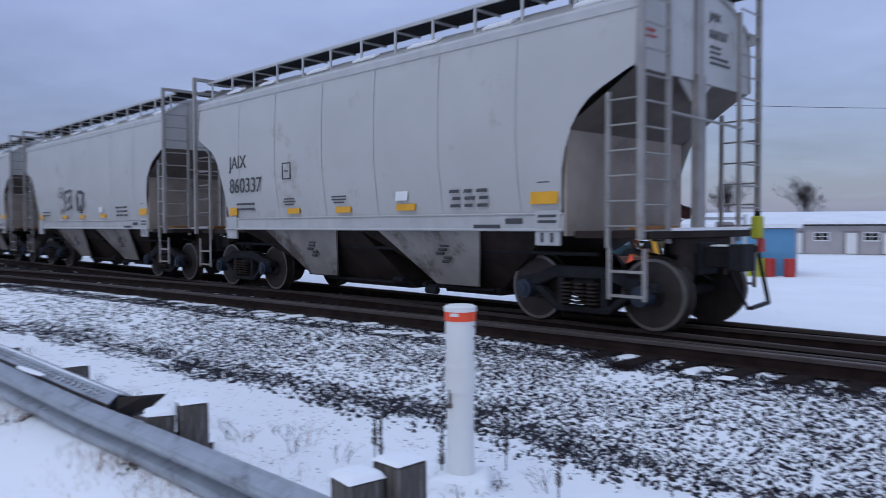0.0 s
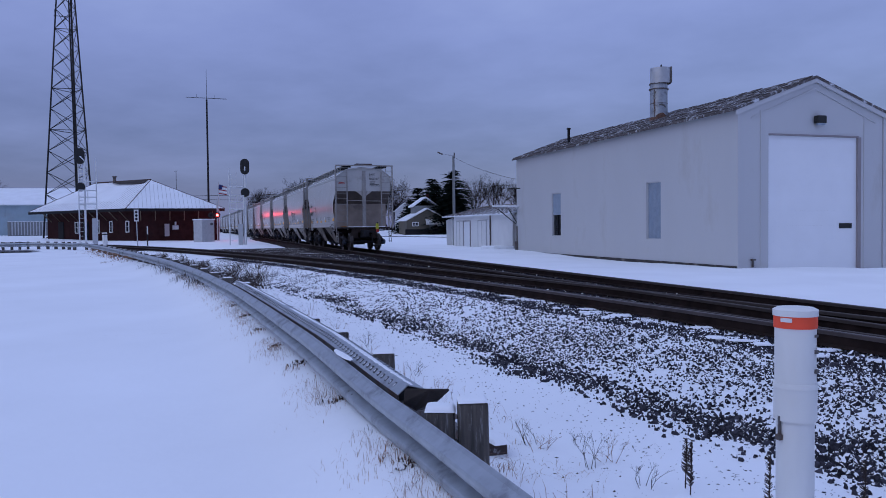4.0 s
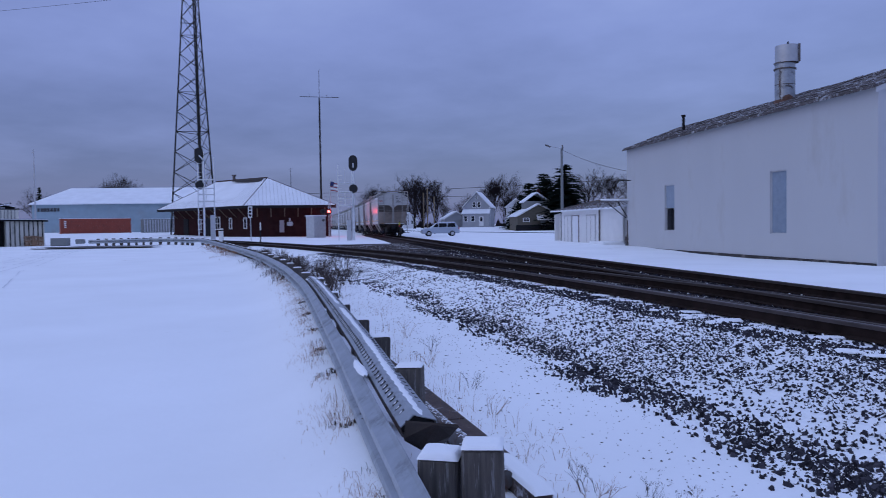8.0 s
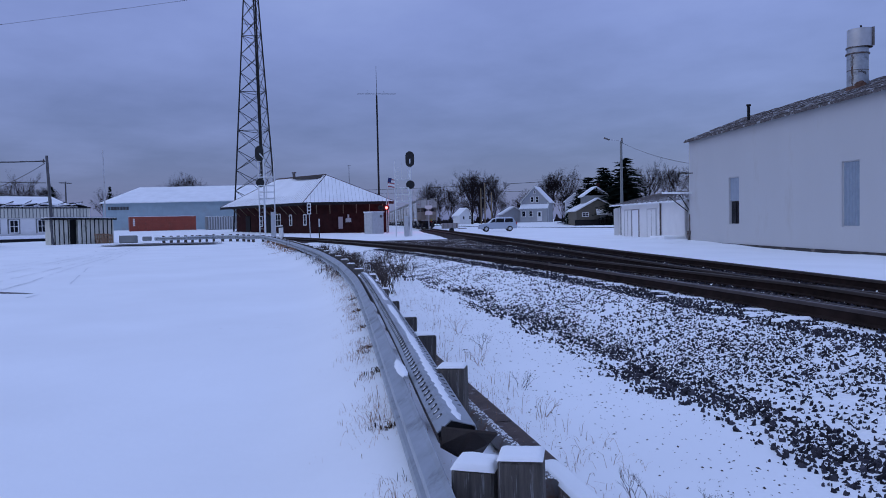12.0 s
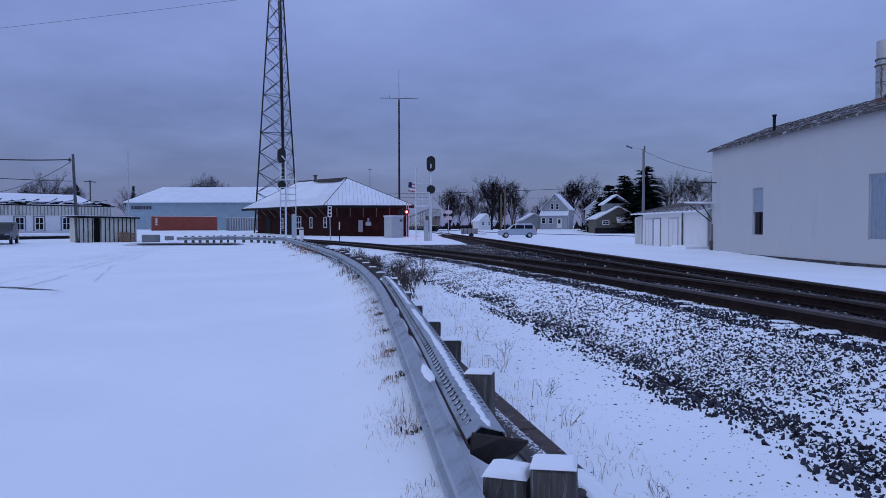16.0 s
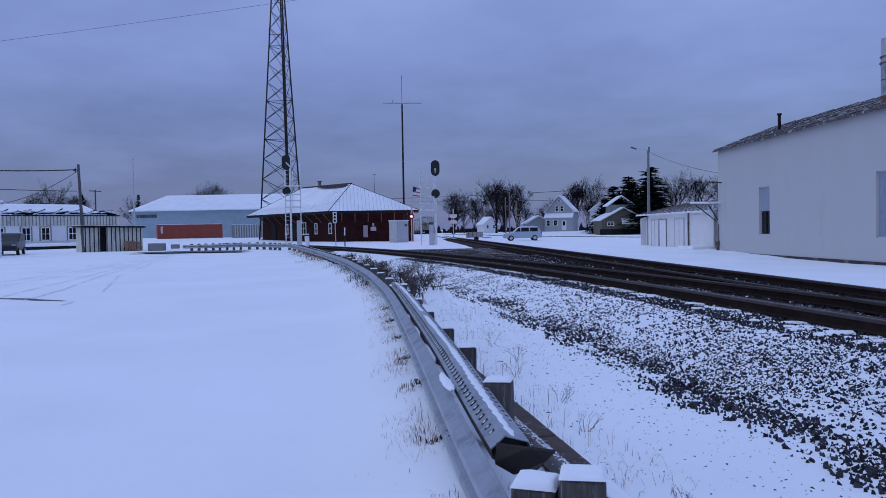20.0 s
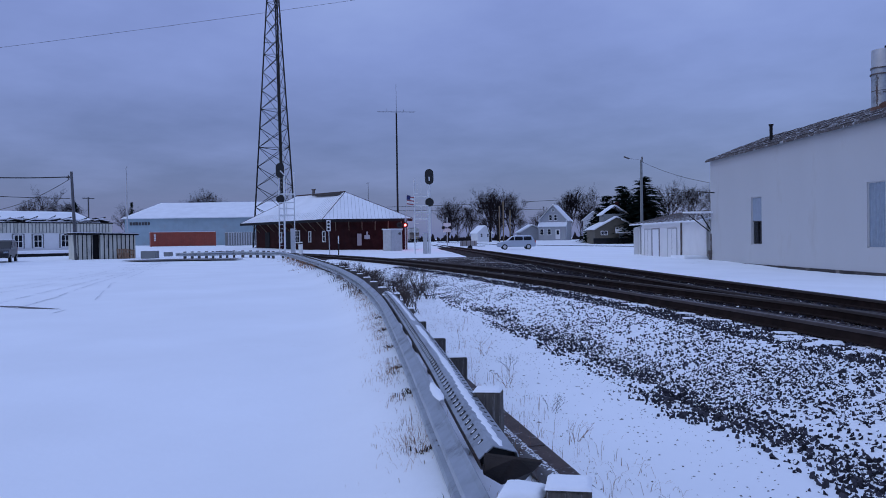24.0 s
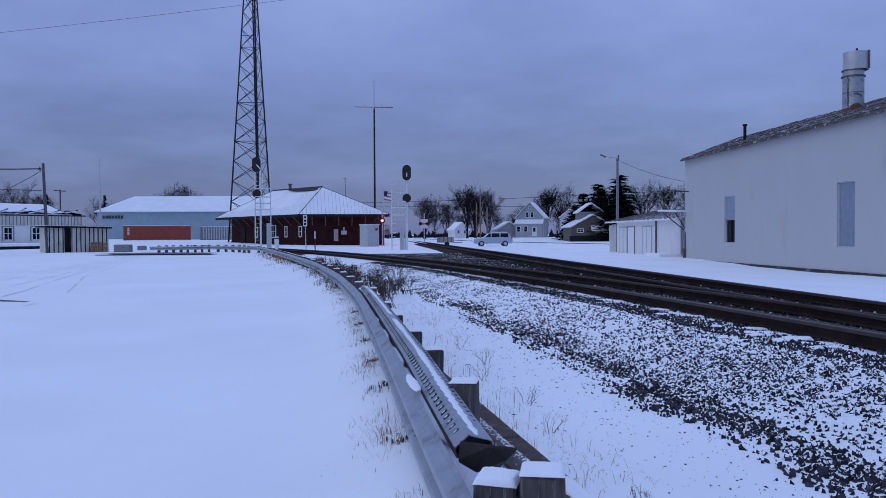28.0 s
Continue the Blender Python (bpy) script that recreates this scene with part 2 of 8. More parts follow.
M = dict(
    snow=material("snow", (0.89, 0.905, 0.93), 0.75, spread=0.05, scale=0.7, bump=0.25, fine=35),
    snow_roof=material("snow_roof", (0.82, 0.84, 0.88), 0.8, spread=0.07, scale=0.5, bump=0.2, fine=8),
    car_paint=material("car_paint", (0.48, 0.475, 0.46), 0.27, spread=0.05, scale=0.8, bump=0.02, fine=3, stain=(0.36, 0.33, 0.30), stain_amount=0.25, stain_scale=0.9),
    car_end=material("car_end", (0.44, 0.42, 0.40), 0.5, spread=0.1, scale=1.5, bump=0.03, stain=(0.2, 0.17, 0.14), stain_amount=0.45, stain_scale=1.4),
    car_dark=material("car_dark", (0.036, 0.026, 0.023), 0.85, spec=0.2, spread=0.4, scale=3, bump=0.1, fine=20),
    car_trim=material("car_trim", (0.46, 0.46, 0.46), 0.45, spread=0.1, scale=4, bump=0.02),
    car_slope=material("car_slope", (0.33, 0.31, 0.29), 0.6, spread=0.2, scale=2, stain=(0.12, 0.10, 0.09), stain_amount=0.5, stain_scale=1.5),
    dark_rust=material("dark_rust", (0.03, 0.022, 0.02), 0.8, spread=0.4, scale=8, bump=0.2),
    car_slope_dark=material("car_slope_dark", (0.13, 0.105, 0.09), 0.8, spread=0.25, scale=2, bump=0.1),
    car_ladder=material("car_ladder", (0.30, 0.285, 0.27), 0.5, spread=0.25, scale=3, bump=0.02, stain=(0.17, 0.13, 0.11), stain_amount=0.3, stain_scale=1.5),
    rust_orange=material("rust_orange", (0.24, 0.095, 0.035), 0.85, spread=0.5, scale=3, stain=(0.09, 0.05, 0.035), stain_amount=0.5, stain_scale=2),
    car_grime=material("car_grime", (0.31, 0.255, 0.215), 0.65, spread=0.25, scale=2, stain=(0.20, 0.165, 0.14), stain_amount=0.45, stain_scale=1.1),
    car_seam=material("car_seam", (0.40, 0.395, 0.385), 0.4, spread=0.2, scale=1.5),
    rim_steel=material("rim_steel", (0.20, 0.18, 0.165), 0.4, metal=0.5, spread=0.25, scale=5),
    bearing_blue=material("bearing_blue", (0.022, 0.032, 0.055), 0.6, spread=0.3, scale=6),
    truck_iron=material("truck_iron", (0.02, 0.02, 0.024), 0.8, spec=0.25, spread=0.4, scale=5, bump=0.2, fine=30),
    wheel_steel=material("wheel_steel", (0.045, 0.036, 0.034), 0.6, metal=0.3, spread=0.3, scale=6),
    rust=material("rust", (0.16, 0.085, 0.06), 0.85, spread=0.4, scale=8, bump=0.2),
    rust_dull=material("rust_dull", (0.06, 0.035, 0.035), 0.85, spread=0.4, scale=3),
    rail_side=material("rail_side", (0.026, 0.017, 0.015), 0.9, spec=0.1, spread=0.4, scale=4, bump=0.15),
    rail_worn=material("rail_worn", (0.09, 0.07, 0.065), 0.5, metal=0.6, spread=0.3, scale=3, bump=0.05),
    rail_head=material("rail_head", (0.055, 0.043, 0.039), 0.7, metal=0.1, spec=0.3, spread=0.15, scale=3, bump=0.02, stretch=(1, 1, 1)),
    tie=material("tie", (0.017, 0.012, 0.011), 0.95, spec=0.1, spread=0.5, scale=4, bump=0.3, fine=40, per_object=0.3),
    stone=material("stone", (0.085, 0.075, 0.075), 0.9, spread=0.5, scale=2.3, bump=0.1),
    galv=material("galv", (0.40, 0.43, 0.46), 0.45, metal=0.75, spread=0.14, scale=9, bump=0.06, fine=25, stain=(0.22, 0.23, 0.24), stain_amount=0.4, stain_scale=2.5),
    galv_dark=material("galv_dark", (0.16, 0.15, 0.15), 0.6, metal=0.5, spread=0.3, scale=5, stain=(0.12, 0.07, 0.05), stain_amount=0.5, stain_scale=4),
    rear_rust=material("rear_rust", (0.075, 0.05, 0.043), 0.85, spread=0.4, scale=6, bump=0.2, stain=(0.5, 0.52, 0.56), stain_amount=0.15, stain_scale=7),
    post_wood=material("post_wood", (0.105, 0.092, 0.082), 0.9, spread=0.55, scale=4, bump=0.5, fine=22, stretch=(9, 9, 0.7), per_object=0.2, stain=(0.34, 0.34, 0.35), stain_amount=0.12, stain_scale=5),
    pole_wood=material("pole_wood", (0.10, 0.10, 0.11), 0.9, spread=0.35, scale=3, bump=0.3, stretch=(5, 5, 0.5)),
    white_wall=material("white_wall", (0.50, 0.505, 0.52), 0.7, spread=0.03, scale=0.5, bump=0.04, fine=10, stain=(0.46, 0.455, 0.455), stain_amount=0.2, stain_scale=0.5, stretch=(1, 1, 0.35)),
    base_dark=material("base_dark", (0.05, 0.045, 0.045), 0.9, spread=0.4, scale=1.2, stain=(0.25, 0.22, 0.2), stain_amount=0.3, stain_scale=2, stretch=(1, 1, .5)),
    white_paint=material("white_paint", (0.74, 0.74, 0.74), 0.55, spread=0.05, scale=1.5, bump=0.02),
    door_white=material("door_white", (0.78, 0.80, 0.83), 0.45, spread=0.03, scale=1.0, bump=0.02),
    brick=material("brick", (0.040, 0.015, 0.0145), 0.95, spec=0.1, spread=0.3, scale=1.5, bump=0.2, fine=10, stain=(0.035, 0.016, 0.016), stain_amount=0.4),
    dark=material("dark", (0.015, 0.015, 0.017), 0.75, spec=0.2, spread=0.2),
    black=material("black", (0.008, 0.008, 0.009), 0.55, spread=0.2),
    orange=material("orange", (0.92, 0.085, 0.03), 0.5, spread=0.08, scale=8, bump=0.02),
    yellow=material("yellow", (0.75, 0.36, 0.02), 0.5, spread=0.08, scale=8, bump=0.02),
    pvc=material("pvc", (0.76, 0.76, 0.74), 0.45, spread=0.06, scale=5, bump=0.02, stain=(0.66, 0.64, 0.6), stain_amount=0.1, stain_scale=3, stretch=(1, 1, .3)),
    shingle=material("shingle", (0.10, 0.085, 0.085), 0.95, spread=0.5, scale=9, bump=0.4, stain=(0.6, 0.62, 0.66), stain_amount=0.35, stain_scale=3),
    signal_white=material("signal_white", (0.68, 0.70, 0.72), 0.5, spread=0.08, scale=4, bump=0.02),
    alu=material("alu", (0.5, 0.51, 0.53), 0.45, metal=0.5, spread=0.12, scale=4, bump=0.03),
    glass_dark=material("glass_dark", (0.012, 0.013, 0.017), 0.2, spec=0.2, spread=0.1, scale=2, bump=0.0),
    glass_block=material("glass_block", (0.27, 0.33, 0.41), 0.25, spread=0.1, scale=5, bump=0.05),
    steel_tower=material("steel_tower", (0.022, 0.022, 0.024), 0.7, metal=0.1, spec=0.2, spread=0.15),
    red_lamp=material("red_lamp", (0.8, 0.02, 0.02), 0.4, emit=(1.0, 0.03, 0.03), power=30),
    bark=material("bark", (0.03, 0.025, 0.023), 1.0, spec=0.05, spread=0.4, scale=4, bump=0.3),
    twig=material("twig", (0.026, 0.021, 0.023), 1.0, spec=0.0, spread=0.3, scale=3, bump=0),
    needles=material("needles", (0.012, 0.018, 0.015), 1.0, spec=0.0, spread=0.5, scale=3, bump=0),
    dry_grass=material("dry_grass", (0.33, 0.19, 0.12), 0.9, spread=0.4, scale=5, bump=0),
    straw=material("straw", (0.42, 0.29, 0.19), 0.9, spread=0.4, scale=5, bump=0),
    dry_weed=material("dry_weed", (0.06, 0.04, 0.034), 0.9, spread=0.4, scale=5, bump=0),
    container_red=material("container_red", (0.30, 0.06, 0.035), 0.6, spread=0.15, scale=1, stain=(0.2, 0.05, 0.03), stain_amount=0.3),
    siding_pale=material("siding_pale", (0.60, 0.59, 0.52), 0.8, spread=0.1, scale=1, stain=(0.25, 0.26, 0.22), stain_amount=0.3, stretch=(1, 1, 0.3)),
    siding_grey=material("siding_grey", (0.20, 0.21, 0.21), 0.8, spread=0.1, scale=1),
    siding_light=material("siding_light", (0.36, 0.37, 0.39), 0.8, spread=0.08, scale=1),
    dark_paint=material("dark_paint", (0.012, 0.013, 0.017), 0.3, spread=0.1, bump=0),
    siding_olive=material("siding_olive", (0.115, 0.10, 0.075), 0.85, spread=0.15, scale=1),
    blue_pale=material("blue_pale", (0.30, 0.40, 0.46), 0.7, spread=0.1, scale=.7, stain=(0.30, 0.36, 0.40), stain_amount=0.3, stain_scale=.4),
    pallet=material("pallet", (0.30, 0.19, 0.12), 0.9, spread=0.3, scale=4),
    siding_tan=material("siding_tan", (0.15, 0.115, 0.075), 0.85, spread=0.15, scale=1),
    blue_wall=material("blue_wall", (0.10, 0.30, 0.50), 0.7, spread=0.08, scale=1),
    grey_pale=material("grey_pale", (0.40, 0.37, 0.38), 0.85, spread=0.1, scale=0.8),
    grey_wall=material("grey_wall", (0.27, 0.24, 0.25), 0.85, spread=0.12, scale=0.8),
    van_paint=material("van_paint", (0.42, 0.47, 0.55), 0.28, metal=0.4, spread=0.03, bump=0),
    rubber=material("rubber", (0.015, 0.015, 0.016), 0.9),
    loader_yellow=material("loader_yellow", (0.30, 0.12, 0.025), 0.6, spread=0.25, scale=3),
    teal=material("teal", (0.02, 0.06, 0.075), 0.5, spread=0.2, scale=3),
    red_paint=material("red_paint", (0.45, 0.03, 0.025), 0.5, spread=0.1),
    orange_old=material("orange_old", (0.40, 0.07, 0.02), 0.7, spread=0.3, scale=4, stain=(0.12, 0.05, 0.03), stain_amount=0.4, stain_scale=5),
    lime=material("lime", (0.42, 0.42, 0.03), 0.5, spread=0.1),
    flag_blue=material("flag_blue", (0.02, 0.03, 0.12), 0.9), flag_red=material("flag_red", (0.3, 0.03, 0.04), 0.9),
    amber=material("amber", (0.5, 0.16, 0.02), 0.4),
    slush=material("slush", (0.77, 0.79, 0.83), 0.7, spread=0.3, scale=3, bump=0.3, fine=12),
    mud=material("mud", (0.06, 0.052, 0.055), 0.55, spread=0.5, scale=1.2, bump=0.4, fine=6, stain=(0.5, 0.52, 0.56), stain_amount=0.25, stain_scale=1.5),
    soil=material("soil", (0.085, 0.055, 0.04), 0.95, spread=0.5, scale=20, bump=0.6, fine=50, stain=(0.75, 0.77, 0.8), stain_amount=0.38, stain_scale=9),
    wire=material("wire", (0.02, 0.02, 0.025), 0.7, bump=0),
    graffiti=material("graffiti", (0.06, 0.06, 0.065), 0.6),
)


# ---------------------------------------------------------------- mesh helpers
class Shape:
    """Collects solids into one mesh."""

    def __init__(self):
        self.v, self.f, self.smooth = [], [], []

    def add(self, verts, faces, smooth=False):
        k = len(self.v)
        self.v += [tuple(p) for p in verts]
        self.f += [tuple(k + i for i in f) for f in faces]
        self.smooth += [smooth] * len(faces)
        return self

    def box(self, c, size, rot=None, taper=1.0):
        hx, hy, hz = (a / 2 for a in size)
        pts = []
        for z, k in ((-hz, 1.0), (hz, taper)):
            pts += [Vector((sx * hx * k, sy * hy * k, z)) for sx, sy in ((-1, -1), (1, -1), (1, 1), (-1, 1))]
        if rot is not None:
            pts = [rot @ p for p in pts]
        c = Vector(c)
        return self.add([p + c for p in pts], [(3, 2, 1, 0), (4, 5, 6, 7), (0, 1, 5, 4), (1, 2, 6, 5), (2, 3, 7, 6), (3, 0, 4, 7)])

    def cyl(self, a, b, r, r2=None, seg=8, caps=True):
        a, b = Vector(a), Vector(b)
        r2 = r if r2 is None else r2
        q = (b - a).to_track_quat("Z", "Y")
        pts = []
        for p, rad in ((a, r), (b, r2)):
            pts += [p + q @ Vector((rad * math.cos(2 * math.pi * i / seg), rad * math.sin(2 * math.pi * i / seg), 0)) for i in range(seg)]
        faces = [(i, (i + 1) % seg, seg + (i + 1) % seg, seg + i) for i in range(seg)]
        self.add(pts, faces, True)
        if caps:
            self.add(pts[:seg], [tuple(range(seg - 1, -1, -1))])
            self.add(pts[seg:], [tuple(range(seg))])
        return self

    def prism(self, poly, a, b):
        """A closed outline of (x, y, z) points pushed from offset a to offset b."""
        a, b, n = Vector(a), Vector(b), len(poly)
        pts = [Vector(p) + a for p in poly] + [Vector(p) + b for p in poly]
        return self.add(pts, [tuple(range(n - 1, -1, -1)), tuple(range(n, 2 * n))] + [(i, (i + 1) % n, n + (i + 1) % n, n + i) for i in range(n)])

    def sweep(self, profile, path, up=Vector((0, 0, 1)), closed=True, cap=True, smooth=False):
        """A profile of (across, up) points along a path of points; across is to the right of the way."""
        rings, n = [], len(profile)
        for i, p in enumerate(path):
            p = Vector(p)
            t = (Vector(path[min(i + 1, len(path) - 1)]) - Vector(path[max(i - 1, 0)])).normalized()
            right = t.cross(up).normalized()
            u = right.cross(t)
            rings += [p + right * x + u * y for x, y in profile]
        faces = []
        m = n if closed else n - 1
        for i in range(len(path) - 1):
            faces += [(i * n + j, i * n + (j + 1) % n, (i + 1) * n + (j + 1) % n, (i + 1) * n + j) for j in range(m)]
        if cap and closed:
            faces += [tuple(range(n - 1, -1, -1)), tuple((len(path) - 1) * n + j for j in range(n))]
        return self.add(rings, faces, smooth)

    def mesh(self, name, mats):
        me = bpy.data.meshes.new(name)
        me.from_pydata(self.v, [], self.f)
        for m in mats if isinstance(mats, (list, tuple)) else [mats]:
            me.materials.append(m)
        me.polygons.foreach_set("use_smooth", self.smooth)
        me.update()
        return me


def bevelled(me, width=0.01, segments=1):
    bm = bmesh.new()
    bm.from_mesh(me)
    bmesh.ops.remove_doubles(bm, verts=bm.verts, dist=1e-5)
    bmesh.ops.recalc_face_normals(bm, faces=bm.faces)
    bmesh.ops.bevel(bm, geom=[e for e in bm.edges if e.calc_face_angle(0) > 0.5], offset=width, segments=segments, affect="EDGES", clamp_overlap=True)
    bm.to_mesh(me)
    bm.free()
    return me


def fixed(me):
    bm = bmesh.new()
    bm.from_mesh(me)
    bmesh.ops.recalc_face_normals(bm, faces=bm.faces)
    bm.to_mesh(me)
    bm.free()
    return me


def part(name, shape, mat, parent=None, label="", at=None, bevel=0.0):
    me = shape if isinstance(shape, bpy.types.Mesh) else fixed(shape.mesh(name, mat))
    if bevel:
        bevelled(me, bevel)
    ob = new(name, me)
    if parent is not None:
        ob.parent = parent
    if at is not None:
        ob.matrix_basis = at
    if label:
        tagged(ob, label)
    return ob


def thing(name, at, label, category, group="", kind=""):
    return tagged(new(name), label, category, group, kind) if at is None else set_at(tagged(new(name), label, category, group, kind), at)


def set_at(ob, m):
    ob.matrix_basis = m
    return ob


def bar_text(parent, words, size, at, mat, name="lettering", label="", depth=0.003):
    cu = bpy.data.curves.new(name, "FONT")
    cu.body, cu.size, cu.extrude = words, size, depth
    cu.align_x = "LEFT"
    tmp = bpy.data.objects.new(name, cu)
    me = bpy.data.meshes.new_from_object(tmp)
    bpy.data.objects.remove(tmp)
    me.materials.clear()
    me.materials.append(mat)
    ob = new(name, me)
    ob.parent, ob.matrix_basis = parent, at
    if label:
        tagged(ob, label)
    return ob


# ---------------------------------------------------------------- the plan
AZ = radians(50.5)
DX, DY = -math.sin(AZ), math.cos(AZ)   # along the main track, away from the camera
NX, NY = math.cos(AZ), math.sin(AZ)    # across it, to the far side
MAIN, GAUGE, RAIL_Z = 8.92, 1.435, 0.54


def tr(s, n, z=0.0):
    return Vector((DX * s + NX * n, DY * s + NY * n, z))


def main_n(s):
    """Offset of the main track's middle: all but straight."""
    return MAIN - max(0.0, s - 98.3) ** 2 / 12000


def side_n(s):
    """Offset of the diverging track's middle."""
    return MAIN - 0.00254 * (s + 12.15) ** 2


HILLS = [(0, 0, 0), (-3.59, 4.49, 0), (-11.55, 9.28, 0), (-33.57, 12.95, 0), (-66.53, 17.39, .15), (-72.62, 26.28, .2), (-62.68, 39.33, .45), (-80.17, 55.38, .45), (-100.94, 56.84, .7), (-51.35, 48.06, .3),
         (-68.37, 57.72, .33), (-60.47, 68.8, .25), (-105.47, 134.4, .95), (-82.91, 123.29, .2), (-30.88, 50.85, .25), (-22.76, 43.93, .3), (-4.67, 28.37, .15), (2.26, 19.84, .1),
         (5.6, 41.5, -.85), (10.5, 39.5, -.75), (20, 60, -1.0), (24, 77, -1.2), (36, 72, -1.2), (48, 68, -1.2), (2.58, 84.47, .4), (-136.87, 57.26, .9), (-153.27, 58.42, 1.1), (-10.21, 20.82, .22), (-24.18, 33.45, .22), (1.19, 13.67, .15), (34.35, -23.58, 0), (-30.49, -29.59, 0)]


def ground_z(x, y):
    a = b = 0.0
    for px, py, pz in HILLS:
        w = 1.0 / ((x - px) ** 2 + (y - py) ** 2 + 4.0) ** 1.5
        a += w * pz
        b += w
    z = a / b
    s, n = DX * x + DY * y, NX * x + NY * y
    if -35 < s < 69:
        # the ditch in front of the ballast lies level with the field
        toe = side_n(s) - 3.1
        k = math.exp(-((n - toe) / 3.2) ** 2) if n > toe else math.exp(-((n - toe) / 8) ** 2)
        z *= 1 - k * min(1, (69 - s) / 23)
    return z


RAIL_S = [-9.81, -4.02, 1.19, 3.5, 5.24, 6.8, 8.39, 11.07, 13.99, 16.91, 20.42, 25.66, 29.75, 35.59, 42.6, 50.19, 56.37, 61.28]
RAIL_N = [1.90, 1.84, 1.765, 1.677, 1.57, 1.477, 1.39, 1.235, 1.04, 0.765, 0.385, -0.334, -0.951, -1.987, -3.274, -4.86, -6.4, -7.95]


def bisect_left(values, v):
    return sum(1 for a in values if a < v)


def rail_n(s):
    """Line of the guardrail's face, across the track."""
    k = min(max(0, bisect_left(RAIL_S, s) - 1), len(RAIL_S) - 2)
    a, b = RAIL_S[k], RAIL_S[k + 1]

    def slope(i):
        i0, i1 = max(0, i - 1), min(len(RAIL_S) - 1, i + 1)
        return (RAIL_N[i1] - RAIL_N[i0]) / (RAIL_S[i1] - RAIL_S[i0])
    h, q = b - a, (s - a) / (b - a)
    return (RAIL_N[k] * (1 + 2 * q) * (1 - q) ** 2 + slope(k) * h * q * (1 - q) ** 2 + RAIL_N[k + 1] * q * q * (3 - 2 * q) + slope(k + 1) * h * q * q * (q - 1))


def surf_z(x, y):
    """The ground with the low bank that the guardrail stands on."""
    z = ground_z(x, y)
    s, n = DX * x + DY * y, NX * x + NY * y
    if -7 < s < 62 and abs(n - rail_n(s)) < 2:
        d = n - rail_n(s) - 0.10
        z += 0.31 * math.exp(-(d / (0.42 if d > 0 else 0.62)) ** 2) * min(1, max(0, (s + 7) / 6)) * min(1, (62 - s) / 4.5)
    return z


def snow_z(x, y):
    """The snow's surface with its small unevenness."""
    return surf_z(x, y) + (0.025 * noise.noise(Vector((x * .35, y * .35, 0))) + 0.012 * noise.noise(Vector((x * 1.3, y * 1.3, 3))) if abs(x) < 90 and abs(y) < 90 else 0)


def on_ground(x, y, turn=0.0, dz=0.0):
    return pose(x, y, ground_z(x, y) + dz, 0, 0, turn)


def build_ground():
    def axis(lo, hi):
        out, v, step = [lo], 0.0, 0.5
        pos = [0.0]
        fine = 0.2
        step = fine
        while pos[-1] < hi:
            pos.append(pos[-1] + step)
            step = fine if pos[-1] < 16 else step * 1.07
        neg = [0.0]
        step = fine
        while neg[-1] > lo:
            neg.append(neg[-1] - step)
            step = fine if neg[-1] > -16 else step * 1.07
        return sorted(set(neg + pos))
    xs, ys = axis(-2500, 2500), axis(-2500, 2500)
    rnd = random.Random(5)
    v = [(x, y, snow_z(x, y)) for y in ys for x in xs]
    w = len(xs)
    f = [(j * w + i, j * w + i + 1, (j + 1) * w + i + 1, (j + 1) * w + i) for j in range(len(ys) - 1) for i in range(w - 1)]
    s = Shape().add(v, f, True)
    g = part("ground", s, ground_material())
    tagged(g, "snow-covered ground with dry grass showing through along the guardrail", "ground", kind="structure")


def ground_material():
    m = material("ground_snow", (0.89, 0.905, 0.93), 0.78, spread=0.05, scale=0.35, bump=0.3, fine=9)
    nt = m.node_tree
    b = nt.nodes["Principled BSDF"]
    col = b.inputs["Base Color"].links[0].from_socket
    tc = nt.nodes.new("ShaderNodeTexCoord")
    n1 = nt.nodes.new("ShaderNodeTexNoise")
    n1.inputs["Scale"].default_value = 0.22; n1.inputs["Detail"].default_value = 7; n1.inputs["Roughness"].default_value = 0.72
    nt.links.new(tc.outputs["Object"], n1.inputs["Vector"])
    r = nt.nodes.new("ShaderNodeValToRGB")
    r.color_ramp.elements[0].position, r.color_ramp.elements[1].position = 0.66, 0.74
    nt.links.new(n1.outputs["Fac"], r.inputs["Fac"])
    mx = nt.nodes.new("ShaderNodeMix"); mx.data_type = "RGBA"
    mul = nt.nodes.new("ShaderNodeMath"); mul.operation = "MULTIPLY"; mul.inputs[1].default_value = 0.55
    nt.links.new(r.outputs["Color"], mul.inputs[0])
    nt.links.new(mul.outputs[0], mx.inputs["Factor"])
    nt.links.new(col, mx.inputs["A"]); mx.inputs["B"].default_value = (0.42, 0.38, 0.36, 1)
    nt.links.new(mx.outputs["Result"], b.inputs["Base Color"])
    return m


build_ground()


# ---------------------------------------------------------------- tracks
def extra(s):
    """How far the outer rail of the turnout stands off the diverging track's near rail."""
    return min(0.2, max(0.0, 0.2 - 0.010 * s))


def bed_profile(s):
    """Cross-section of the ballast at s: (n, z) from the near toe to the far edge."""
    sn = side_n(s) - GAUGE / 2
    top = RAIL_Z - 0.20
    near = sn - 0.45 - extra(s)
    toe = sn - 0.62 - 2.27 - 0.35 * min(1, max(0, (23 - s) / 14))
    far = main_n(s) + GAUGE / 2 + 0.62
    return toe, near, far, top


